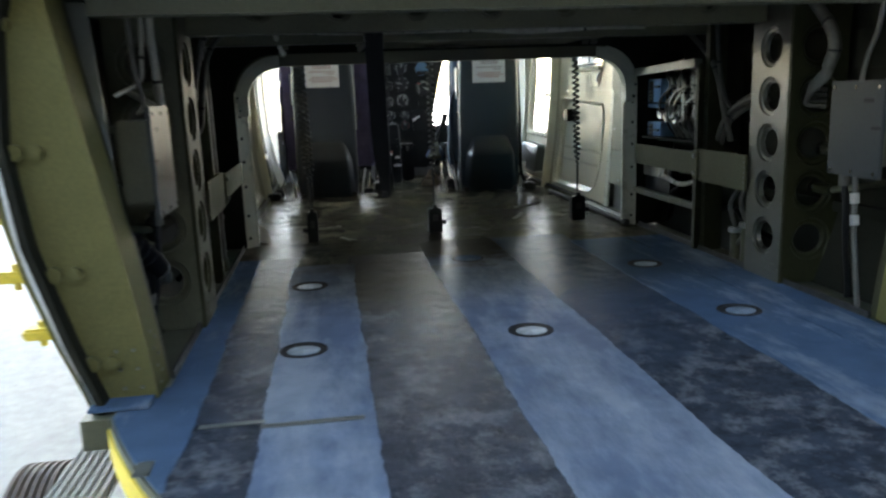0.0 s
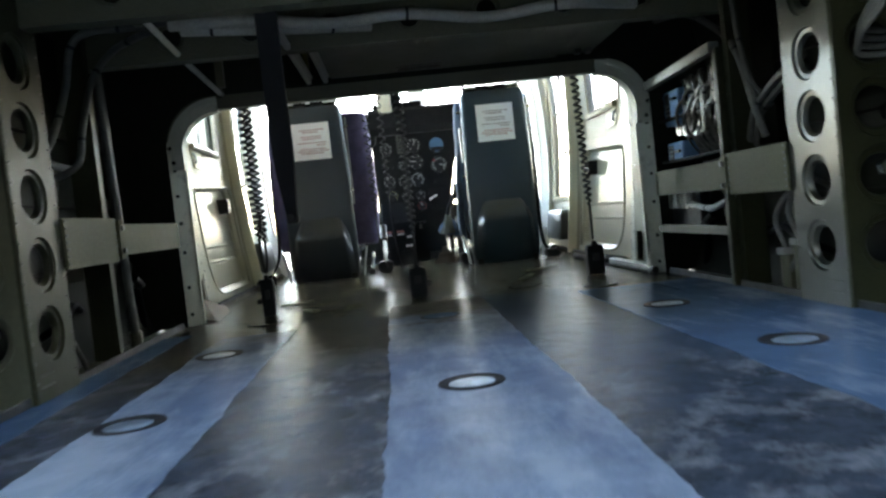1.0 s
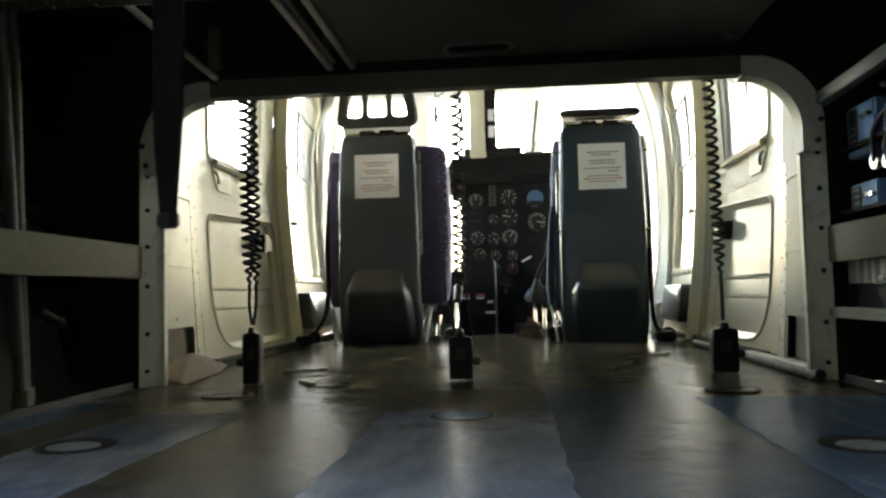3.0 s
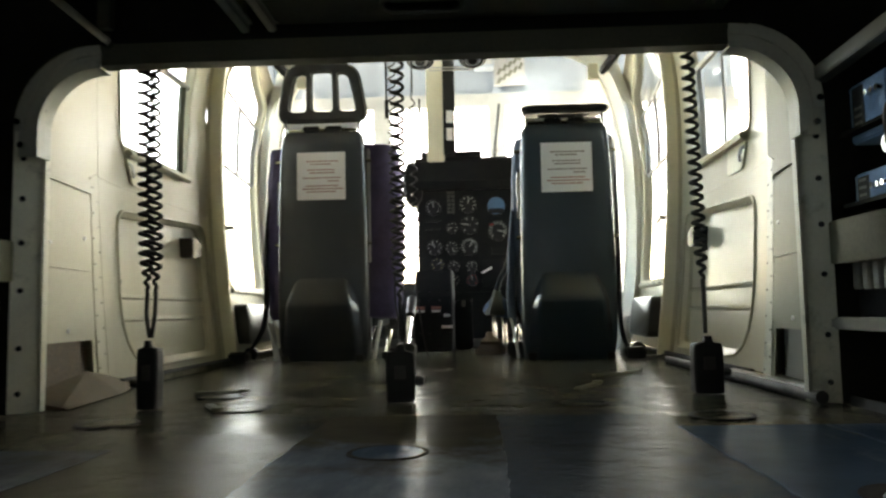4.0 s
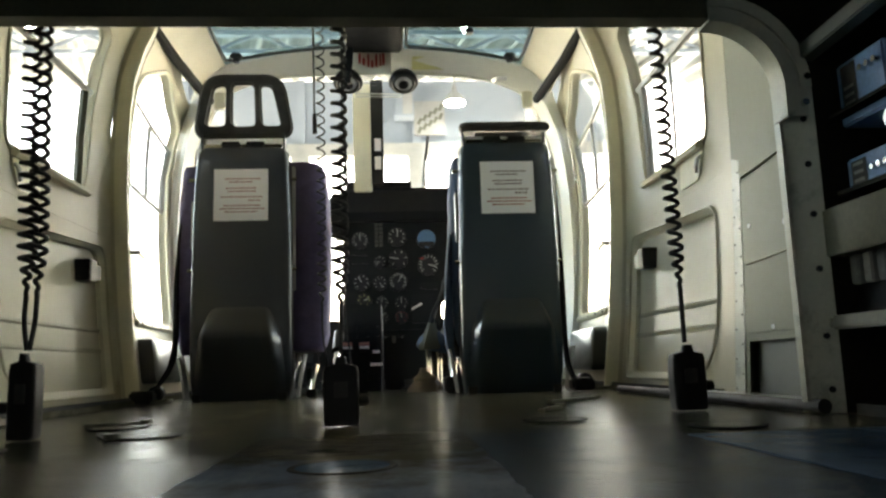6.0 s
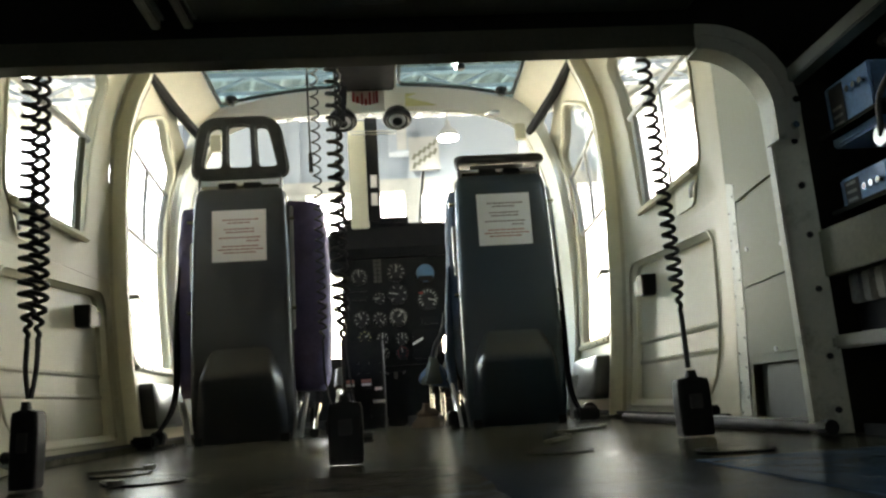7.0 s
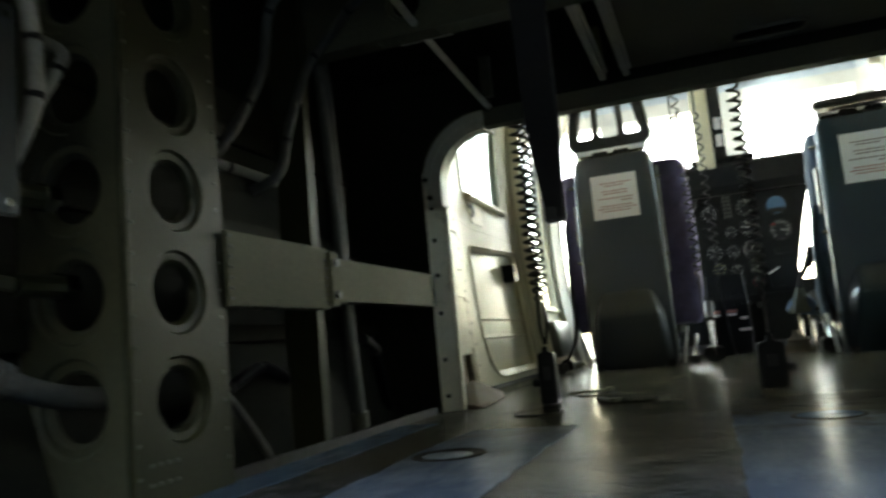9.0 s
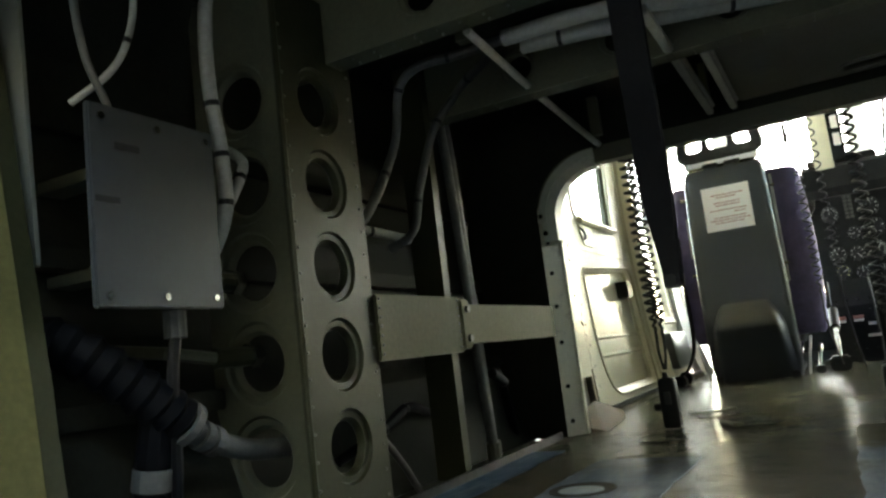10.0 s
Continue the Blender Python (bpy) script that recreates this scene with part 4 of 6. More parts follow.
hose("cable_bundle", [(0.66, 1.25, 0.665), (0.655, 1.266, 0.54), (0.655, 1.289, 0.492), (0.655, 1.302, 0.445), (0.66, 1.304, 0.42)], 0.005, M_GREYHOSE, "thin grey cable running into the box", ())
riser = thing("pipe_riser", (0.66, 1.30, 0.0), "slim dull pipe with bright fittings below the box", "pipe")
part("pipe", tubed([(0.662, 1.277, 0.0), (0.66, 1.30, 0.15), (0.66, 1.308, 0.285)], 0.0055, 10), M_GREYHOSE, riser, smooth=True)
for y, z in ((1.3045, 0.215), (1.3005, 0.172)):
    part("fitting", tubed([(0.66, y - 0.0015, z - 0.010), (0.66, y + 0.0015, z + 0.010)], 0.0095, 6), M_ALU, riser, "bright hexagonal fitting")
for s in (-1, 1):
    hose("hose", [(s * 0.74, 1.95, 0.10), (s * 0.69, 1.80, 0.12), (s * 0.67, 1.70, 0.10), (s * 0.70, 1.63, 0.07)], 0.007, M_DUCT, "dark hose low in the bay", (0.4, 0.7))
    hose("hose", [(s * 0.66, 1.66, 0.11), (s * 0.665, 1.73, 0.05), (s * 0.67, 1.78, 0.0)], 0.005, M_GREYHOSE, "thin pale drain line running to the floor", ())
    hose("hose", [(s * 0.66, 2.05, 0.15), (s * 0.67, 2.12, 0.13), (s * 0.70, 2.18, 0.12), (s * 0.72, 2.26, 0.02)], 0.009, M_DUCT, "dark drain hose in the bay", (0.3,))
    hose("cable_bundle", [(-0.425, 1.775, 0.602), (-0.315, 1.790, 0.598), (-0.20, 1.83, 0.600), (-0.08, 1.88, 0.606)] if s < 0 else [(0.46, 1.88, 0.602), (0.30, 1.815, 0.598), (0.15, 1.845, 0.594), (-0.01, 1.785, 0.598), (-0.155, 1.80, 0.598), (-0.295, 1.735, 0.598), (-0.433, 1.728, 0.600)], 0.011, M_HOSE, "pale sleeved cable bundle strapped under the roof", (0.2, 0.5, 0.8))


def ribbed_duct(side):
    """Dark ribbed duct with pale clamps, low between post and frame."""
    d = thing("ribbed_duct", (side * 0.69, 1.36, 0.1), "dark ribbed ventilation duct with pale clamp bands", "duct", group="ventilation ducts")
    path = smooth_path([(side * 0.78, 1.22, 0.27), (side * 0.72, 1.27, 0.235), (side * 0.685, 1.33, 0.18), (side * 0.68, 1.38, 0.14), (side * 0.685, 1.45, 0.115), (side * 0.70, 1.53, 0.105)], 14)
    n = len(path)
    cut = int(n * 0.55)
    part("duct_body", tubed(path[: cut + 1], 0.02, 12, [0.022 + 0.0022 * (i % 3 - 1) for i in range(cut + 1)]), M_DUCT, d, smooth=True)
    part("pipe", tubed(path[cut:], 0.0115, 12), M_GREYHOSE, d, "dull pipe leaving the duct", smooth=True)
    for k in (0.52, 0.60, 0.64):
        i = int(k * n)
        part("clamp", tubed([path[i], path[i + 2]], 0.0250 if k < 0.55 else 0.0155, 14), M_GREYHOSE, d, "dull pale clamp band")
    p2 = [(side * 0.69, 1.34, 0.165), (side * 0.70, 1.335, 0.10), (side * 0.71, 1.335, 0.0)]
    stub = part("branch", tubed(p2, 0.017, 10), M_DUCT, d)
    part("clamp", tubed([(side * 0.697, 1.336, 0.115), (side * 0.7, 1.335, 0.095)], 0.0190, 12), M_GREYHOSE, stub)
    part("clamp", tubed([(side * 0.702, 1.335, 0.082), (side * 0.704, 1.335, 0.064)], 0.0190, 12), M_GREYHOSE, stub)


ribbed_duct(-1)
for s in (-1, 1):
    for y, z in ((1.46, 0.215), (1.44, 0.30)):
        c = thing("pipe_connector", (s * 0.70, y, z), "bright metal pipe connector in the bay", "connector", group="pipe connectors")
        part("sleeve", tubed([(s * 0.70, y - 0.03, z), (s * 0.70, y + 0.02, z)], 0.0115, 10), M_FRAME, c)
        part("nut", tubed([(s * 0.70, y + 0.02, z), (s * 0.70, y + 0.034, z)], 0.015, 6), M_STEEL, c)
        part("pipe", tubed([(s * 0.70, y - 0.03, z), (s * 0.72, y - 0.08, z + 0.01), (s * 0.785, y - 0.1, z + 0.02)], 0.007, 8), M_DKOLIVE, c)

# avionics rack in the right bay
rack = thing("avionics_rack", (0.66, 2.10, 0), "pale metal equipment rack with sloping top bar", "rack")
part("top_bar", boxed(0.612, 0.636, -0.215, 0.215, -0.011, 0.011, 0.002, pose(0, 2.11, 0.497, -1.5, 0, 0)), M_GREYPANEL, rack, "cream sloping bar")
part("lower_bar", boxed(0.622, 0.642, 1.90, 2.325, 0.108, 0.126, 0.003), M_DKOLIVE, rack)
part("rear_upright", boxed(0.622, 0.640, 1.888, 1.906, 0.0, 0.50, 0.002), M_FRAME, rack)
part("shelf", boxed(0.642, 0.76, 1.91, 2.30, 0.112, 0.118), M_BAY, rack)
part("shelf", boxed(0.642, 0.76, 1.91, 2.30, 0.285, 0.291), M_BAY, rack)
part("shelf", boxed(0.642, 0.76, 1.91, 2.30, 0.392, 0.397), M_BAY, rack)
part("back_panel", boxed(0.755, 0.76, 1.91, 2.31, 0.0, 0.5), M_BAY, rack)
for k, (z0, z1) in enumerate(((0.398, 0.468), (0.292, 0.335))):
    u = thing("avionics_unit", (0.70, 2.24, z0), "blue metal avionics box with a pale plate and connectors", "avionics box", group="avionics boxes")
    part("case", boxed(0.662, 0.74, 2.205, 2.305, z0 - (0.018 if k == 0 else 0.0), z1, 0.003), M_AVIONIC, u)
    part("data_plate", boxed(0.6605, 0.6616, 2.262, 2.293, z0 - 0.002, z1 - 0.006), M_GREYHOSE, u, "worn pale data plate")
    for j in range(3):
        part("switch", disc(bmesh.new(), (0.658, 2.215 + 0.014 * j, z1 - 0.024), (1, 0, 0), 0.0045, 0.009, 8), M_STEEL, u)
    for j in range(3):
        part("bar_mark", boxed(0.6600, 0.6607, 2.268, 2.288, z0 + 0.008 + 0.011 * j, z0 + 0.012 + 0.011 * j), M_HOSE, u)
for j, (y, z) in enumerate(((2.15, 0.355), (2.12, 0.365), (2.19, 0.36), (2.09, 0.35), (2.14, 0.375), (2.06, 0.37))):
    c = thing("plug_connector", (0.66, y, z), "round steel plug connector with cable", "connector", group="rack connectors")
    part("shell", tubed([(0.655, y, z), (0.69, y + 0.01, z)], 0.011, 10), M_STEEL, c)
    part("collar", tubed([(0.650, y, z), (0.658, y, z)], 0.0135, 12), M_ALU, c)
    part("cable", tubed(smooth_path([(0.652, y, z), (0.638, y - 0.03, z + 0.03 + 0.006 * j), (0.65, y - 0.07, z + 0.07), (0.70, y - 0.10, z + 0.05)]), 0.004, 7), M_BRAID if j % 2 else M_GREYHOSE, c, smooth=True)
random.seed(4)
for j in range(15):
    y = 1.955 + 0.012 * j
    jig = lambda w: random.uniform(-w, w)
    hose("cable_bundle", [(0.72, 2.15 + jig(0.04), 0.46 + jig(0.02)), (0.672, y + 0.05 + jig(0.02), 0.478 + jig(0.010)), (0.648 + jig(0.006), y + jig(0.02), 0.452 + jig(0.02)), (0.652 + jig(0.008), y + jig(0.03), 0.41 + jig(0.02)), (0.648 + jig(0.008), y + 0.02 + jig(0.03), 0.37 + jig(0.02)), (0.665, y + 0.05 + jig(0.03), 0.335), (0.70, y + 0.06, 0.293)],
         (0.0062, 0.0042, 0.003)[j % 3], M_BRAID if j % 3 < 2 else M_GREYHOSE, "tangled bright braided cable in the equipment rack" if j % 3 < 2 else "tangled thin grey cable in the equipment rack", (0.4,), group="rack cables")
hose("cable_bundle", [(0.68, 2.28, 0.165), (0.65, 2.15, 0.175), (0.645, 2.02, 0.165), (0.66, 1.93, 0.19)], 0.007, M_HOSE, "pale cable looping over the lower shelf", (0.3, 0.6), group="rack cables")
tb = thing("terminal_block", (0.66, 2.23, 0.126), "pale terminal block on the lower shelf", "terminal block")
part("base", boxed(0.662, 0.70, 2.13, 2.325, 0.119, 0.166, 0.002), M_BLACK, tb)
for j in range(6):
    part("terminal", boxed(0.652, 0.664, 2.150 + 0.028 * j, 2.168 + 0.028 * j, 0.166, 0.205, 0.002), M_HOSE, tb, "pale terminal strip")
part("rail", boxed(0.664, 0.69, 2.13, 2.325, 0.166, 0.208, 0.002), M_BLACK, tb)
for j, (y, z) in enumerate(((1.70, 0.09), (1.75, 0.07))):
    c = thing("valve", (0.66, y, 0.0), "pale hydraulic valve with hose standing on the floor", "valve", group="bay valves")
    part("body", tubed([(0.665, y, 0.0), (0.665, y, z)], 0.012, 10), M_DKOLIVE, c)
    part("cap", tubed([(0.665, y, z), (0.665, y, z + 0.012)], 0.018, 6), M_ALU, c)
    part("hose", tubed(smooth_path([(0.665, y, z + 0.01), (0.66, y + 0.02, z + 0.07), (0.68, y - 0.01, z + 0.12), (0.72, y - 0.03, z + 0.1)]), 0.0055, 8), M_GREYHOSE, c, smooth=True)

# hanging strap
strap = thing("hanging_strap", (-0.24, 1.62, 0.21), "black webbing strap hanging from the roof", "strap")
cx = smooth_path([(-0.248, 1.622, CEIL + 0.06), (-0.248, 1.622, 0.50), (-0.247, 1.620, 0.40), (-0.244, 1.612, 0.31), (-0.240, 1.605, 0.232)], 6)
n = len(cx)
bm = bmesh.new()
rows = []
for i, p in enumerate(cx):
    w = 0.0195 - 0.0095 * soft((i - n * 0.62) / (n * 0.38))
    tw = 0.25 + 0.35 * i / n
    u, v = Vector((math.cos(tw), -math.sin(tw), 0)) * w, Vector((math.sin(tw), math.cos(tw), 0)) * 0.0022
    rows.append([p - u - v, p + u - v, p + u + v, p - u + v])
part("webbing", loft(bm, rows), M_WEB, strap)
part("end_tab", boxed(-0.250, -0.230, 1.601, 1.609, 0.228, 0.243, 0.002), M_BLACK, strap)

# ---- cabin sides ----


def cabin_side(side):
    """Plain wall between bulkhead and sliding door, with plates, pocket and riveted strip."""
    nm = "left" if side < 0 else "right"
    pl = side_place(side)
    w = thing("wall_cabin_" + nm, (side * 0.66, 2.5, 0), "cream painted cabin side with riveted strip and lining plates", "wall", kind="structure")
    out = rounded([(2.326, 0.0), (2.70, 0.0), (2.70, 1.12), (2.326, 1.12)], 0.002, 3, 10)
    pocket = rounded([(2.44, 0.012), (2.635, 0.012), (2.635, 0.102), (2.44, 0.102)], 0.006, 3, 10)
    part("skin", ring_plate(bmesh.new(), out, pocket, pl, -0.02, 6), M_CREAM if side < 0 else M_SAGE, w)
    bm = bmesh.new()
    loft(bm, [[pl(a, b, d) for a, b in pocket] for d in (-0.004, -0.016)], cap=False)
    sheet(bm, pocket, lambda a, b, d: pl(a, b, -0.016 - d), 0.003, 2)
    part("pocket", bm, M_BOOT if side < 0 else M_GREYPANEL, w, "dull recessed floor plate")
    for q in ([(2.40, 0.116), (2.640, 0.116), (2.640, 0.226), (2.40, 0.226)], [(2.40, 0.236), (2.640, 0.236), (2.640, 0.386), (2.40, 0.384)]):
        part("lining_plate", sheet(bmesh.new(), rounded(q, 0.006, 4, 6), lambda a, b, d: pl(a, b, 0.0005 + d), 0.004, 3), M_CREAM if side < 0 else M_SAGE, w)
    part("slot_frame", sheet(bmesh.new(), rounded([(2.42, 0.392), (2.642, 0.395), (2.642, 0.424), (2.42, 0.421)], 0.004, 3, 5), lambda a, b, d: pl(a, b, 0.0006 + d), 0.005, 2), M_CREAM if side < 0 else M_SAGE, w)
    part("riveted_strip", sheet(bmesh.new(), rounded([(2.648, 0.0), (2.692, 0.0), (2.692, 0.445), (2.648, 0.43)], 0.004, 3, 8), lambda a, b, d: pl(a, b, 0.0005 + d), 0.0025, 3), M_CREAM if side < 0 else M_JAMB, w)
    rivets([pl(2.656 if k % 2 else 2.684, 0.02 + 0.026 * k, 0.0035) for k in range(16)], (-side, 0, 0), 0.0026, w)
    for y, z in ((2.52, 0.122), (2.60, 0.30), (2.45, 0.28)):
        part("screw", disc(bmesh.new(), pl(y, z, 0.0055), (side, 0, 0), 0.004, 0.003, 8), M_ALU, w)
    return w


def bead(bm, pts2, pl, depth, r, n=6):
    return tube(bm, [pl(a, b, depth) for a, b in pts2], r, n)


def sliding_door(side):
    pl = side_place(side)
    d = thing("sliding_door", (side * 0.70, 3.05, 0.0), "cream sliding cabin door with window and pressed lower panel", "door", group="cabin sliding doors")
    k = dict(arc=6, edge=10)
    up_o = rounded([(2.702, 0.44), (3.408, 0.44), (3.408, 1.075), (2.702, 1.075)], 0.004, **k)
    win = rounded([(2.835, 0.528), (3.235, 0.528), (3.315, 0.985), (2.835, 0.985)], [0.05, 0.045, 0.06, 0.06], **k)
    part("upper_skin", ring_plate(bmesh.new(), up_o, win, pl, -0.03, 5), M_CREAM, d, smooth=True)
    lo_o = rounded([(2.702, 0.012), (3.408, 0.012), (3.408, 0.4395), (2.702, 0.4395)], 0.004, **k)
    rec = rounded([(2.775, 0.03), (3.365, 0.03), (3.365, 0.412), (2.80, 0.385)], [0.17, 0.02, 0.05, 0.05], **k)
    part("lower_skin", ring_plate(bmesh.new(), lo_o, rec, pl, -0.03, 4), M_CREAM, d, smooth=True)
    bm = bmesh.new()
    small = rounded([(2.79, 0.045), (3.35, 0.045), (3.35, 0.40), (2.812, 0.372)], [0.16, 0.02, 0.045, 0.045], **k)
    loft(bm, [[pl(a, b, -0.001) for a, b in rec], [pl(a, b, -0.012) for a, b in small], [pl(a, b, -0.026) for a, b in small]], cap=False)
    part("recess_wall", bm, M_BEIGE, d, smooth=True)
    part("lower_panel", sheet(bmesh.new(), rec, lambda a, b, q: pl(a, b, -0.024 - q), 0.006, 5), M_BEIGE, d, "pressed beige lower panel", True)
    part("recess_rim", rod(bmesh.new(), rec, pl, 0.001, 0.0035), M_CREAM, d, smooth=True)
    for z in (0.192, 0.140):
        part("pressed_rib", bead(bmesh.new(), [(2.81 + 0.545 * t / 12, z) for t in range(13)], pl, -0.024, 0.006), M_CREAM, d, smooth=True)
    part("window_frame", rod(bmesh.new(), win, pl, 0.001, 0.0045), M_CREAM, d, smooth=True)
    part("ledge", bead(bmesh.new(), [(2.86 + 0.37 * t / 8, 0.526) for t in range(9)], pl, 0.010, 0.010), M_CREAM, d, "white window ledge", True)
    part("pane", sheet(bmesh.new(), win, lambda a, b, q: pl(a, b, -0.020 - q), 0.003, 4), M_GLASS, d, "clear window pane").visible_shadow = False
    part("slider_bar", bead(bmesh.new(), [(2.85, 0.80), (3.05, 0.80), (3.265, 0.80)], pl, -0.008, 0.010), M_STILE, d, "worn slider bar of the window")
    part("slider_bar", bead(bmesh.new(), [(3.205, 0.535), (3.215, 0.66), (3.228, 0.79)], pl, -0.006, 0.0115), M_DKOLIVE if side < 0 else M_STILE, d, "worn slider stile of the window")
    part("slider_bar", bead(bmesh.new(), [(3.05, 0.54), (3.05, 0.66), (3.05, 0.79)], pl, -0.012, 0.004), M_STILE, d)
    part("slider_rail", bead(bmesh.new(), [(2.85, 0.545), (3.05, 0.545), (3.225, 0.545)], pl, -0.010, 0.006), M_STILE, d)
    lat = part("latch", boxed(*sorted((side * 0.688, side * 0.732)), 3.225, 3.268, 0.308, 0.362, 0.003), M_BLACK, d, "black door latch box")
    part("latch_plate", boxed(*sorted((side * 0.694, side * 0.728)), 3.270, 3.312, 0.314, 0.354, 0.003), M_GREYPANEL if side > 0 else M_BLACK, lat, "grey latch plate")
    hk = part("handle_plate", sheet(bmesh.new(), rounded([(2.89, 0.455), (2.99, 0.455), (2.99, 0.515), (2.86, 0.515)], 0.01, 4, 4), lambda a, b, q: pl(a, b, 0.0006 + q), 0.004, 2), M_CREAM2, d)
    part("handle", tubed(smooth_path([pl(2.875, 0.505, 0.002), pl(2.868, 0.496, 0.013), pl(2.872, 0.482, 0.015), pl(2.89, 0.474, 0.008)]), 0.0042, 8), M_ALU, hk, "small lever handle", True)
    part("glint_stud", disc(bmesh.new(), pl(2.83, 0.225, -0.018), (side, 0, 0), 0.008, 0.008, 10), M_STEEL, d)
    return d


def hoop(y, width, depth, mat, name, parent, lift=0.0, x_end=0.0):
    """A rib that follows side and roof from floor to floor."""
    line = []
    for s in (1, -1):
        zs = [0.0, 0.1, 0.2, 0.3, 0.4, 0.5, 0.6, 0.7, 0.8, 0.9, 1.0, 1.05]
        col = [(s * half_width(y, z), z) for z in zs]
        top = [(s * x, roof_z(x, y)) for x in (0.63, 0.58, 0.5, 0.4, 0.3, 0.2, 0.1)]
        seg = col + top
        line += seg if s > 0 else seg[::-1]
    bm = bmesh.new()
    rows = []
    for i, (x, z) in enumerate(line):
        a, b = line[max(0, i - 1)], line[min(len(line) - 1, i + 1)]
        t = Vector((b[0] - a[0], b[1] - a[1])).normalized()
        nrm = Vector((-t.y, t.x))
        sec = [(-0.5, -0.01), (-0.5, 0.25), (-0.36, 0.8), (-0.15, 1.0), (0.15, 1.0), (0.36, 0.8), (0.5, 0.25), (0.5, -0.01)]
        rows.append([(x + nrm.x * (depth * q + lift), y + width * p, z + nrm.y * (depth * q + lift)) for p, q in sec])
    loft(bm, rows)
    return part(name, bm, mat, parent, smooth=True)


def front_door(side):
    pl = side_place(side)
    d = thing("cockpit_door", (side * 0.72, 3.8, 0.0), "cream cockpit door with large window, slider and pocket", "door", group="cockpit doors")
    k = dict(arc=5, edge=9)
    out = rounded([(3.505, 0.012), (4.135, 0.012), (4.14, 0.62), (4.20, 1.02), (3.80, 1.10), (3.505, 1.095)], 0.01, **k)
    win = rounded([(3.565, 0.235), (4.03, 0.235), (4.02, 0.70), (4.075, 0.955), (3.76, 1.06), (3.555, 0.965)], [0.05, 0.05, 0.12, 0.06, 0.06, 0.05], **k)
    part("skin", ring_plate(bmesh.new(), out, win, pl, -0.03, 4), M_CREAM, d, smooth=True)
    part("window_frame", rod(bmesh.new(), win, pl, 0.002, 0.007), M_CREAM2, d, smooth=True)
    part("pane", sheet(bmesh.new(), win, lambda a, b, q: pl(a, b, -0.018 - q), 0.003, 4), M_GLASS, d, "clear window pane").visible_shadow = False
    part("slider_bar", bead(bmesh.new(), [(3.57, 0.905), (3.80, 0.885), (4.04, 0.865)], pl, -0.008, 0.007), M_STILE, d)
    part("slider_bar", bead(bmesh.new(), [(3.80, 0.64), (3.80, 0.76), (3.79, 0.88)], pl, -0.008, 0.0075), M_STILE, d, "grey slider stile")
    part("slider_bar", bead(bmesh.new(), [(3.985, 0.64), (4.0, 0.76), (4.03, 0.865)], pl, -0.008, 0.011), M_STILE, d)
    part("slider_rail", bead(bmesh.new(), [(3.57, 0.645), (3.80, 0.64), (3.99, 0.635)], pl, -0.008, 0.007), M_STILE, d)
    part("sill_rail", bead(bmesh.new(), [(3.58, 0.225), (3.80, 0.225), (4.03, 0.225)], pl, 0.006, 0.009), M_CREAM, d)
    for j in range(4):
        part("sill_screw", disc(bmesh.new(), pl(3.62 + 0.11 * j, 0.226, 0.014), (side, 0, 0), 0.004, 0.004, 8), M_BLACK, d)
    h = part("handle", tubed([pl(3.545, 0.425, 0.0), pl(3.545, 0.425, 0.035)], 0.009, 10), M_ALU, d, "metal door handle")
    part("handle_grip", tubed([pl(3.53, 0.425, 0.035), pl(3.60, 0.417, 0.035)], 0.007, 8), M_ALU, h)
    bm = bmesh.new()
    o = rounded([(3.60, 0.05), (3.98, 0.05), (3.98, 0.18), (3.60, 0.18)], 0.02, 4, 6)
    loft(bm, [[pl(a, b, 0.0) for a, b in o], [pl(a, b, 0.04) for a, b in o], [pl(3.79 + (a - 3.79) * 0.95, 0.115 + (b - 0.115) * 0.9, 0.045) for a, b in o]])
    part("pocket", bm, M_GREYPANEL, d, "grey door pocket", True)
    part("hinge_block", boxed(*sorted((side * 0.665, side * 0.70)), 3.50, 3.535, 0.0, 0.035, 0.004), M_BLACK, d)
    if side > 0:
        part("sticker", sheet(bmesh.new(), rounded([(3.80, 0.40), (3.855, 0.40), (3.84, 0.50), (3.815, 0.50)], 0.02, 5, 3), lambda a, b, q: pl(a, b, -0.0155 + q), 0.0005, 2), M_HORIZON, d, "blue pointed sticker on the pane")
        part("sticker", sheet(bmesh.new(), rounded([(3.81, 0.52), (3.84, 0.52), (3.84, 0.575), (3.82, 0.585)], 0.01, 4, 3), lambda a, b, q: pl(a, b, -0.0155 + q), 0.0005, 2), M_YELLOW, d, "yellow sticker on the pane")
        part("sticker", sheet(bmesh.new(), rounded([(3.81, 0.335), (3.84, 0.335), (3.835, 0.365), (3.82, 0.365)], 0.008, 4, 3), lambda a, b, q: pl(a, b, -0.0155 + q), 0.0005, 2), M_YELLOW, d, "yellow sticker on the pane")
    else:
        part("sticker", sheet(bmesh.new(), rounded([(3.79, 0.40), (3.83, 0.40), (3.825, 0.49), (3.80, 0.50)], 0.018, 5, 3), lambda a, b, q: pl(a, b, -0.0155 + q), 0.0005, 2), M_HORIZON, d, "blue pointed sticker on the pane")
    return d


for s in (-1, 1):
    cabin_side(s)
    sliding_door(s)
    front_door(s)

hp = thing("door_pillar_hoop", (0, 3.455, 0), "cream rib hoop between the doors with black seals", "pillar", kind="structure")
hoop(3.452, 0.088, 0.030, M_CREAM, "rib", hp)
hoop(3.499, 0.014, 0.020, M_WEB, "seal", hp)
hoop(3.425, 0.03, 0.042, M_CREAM2, "inner_bead", hp)

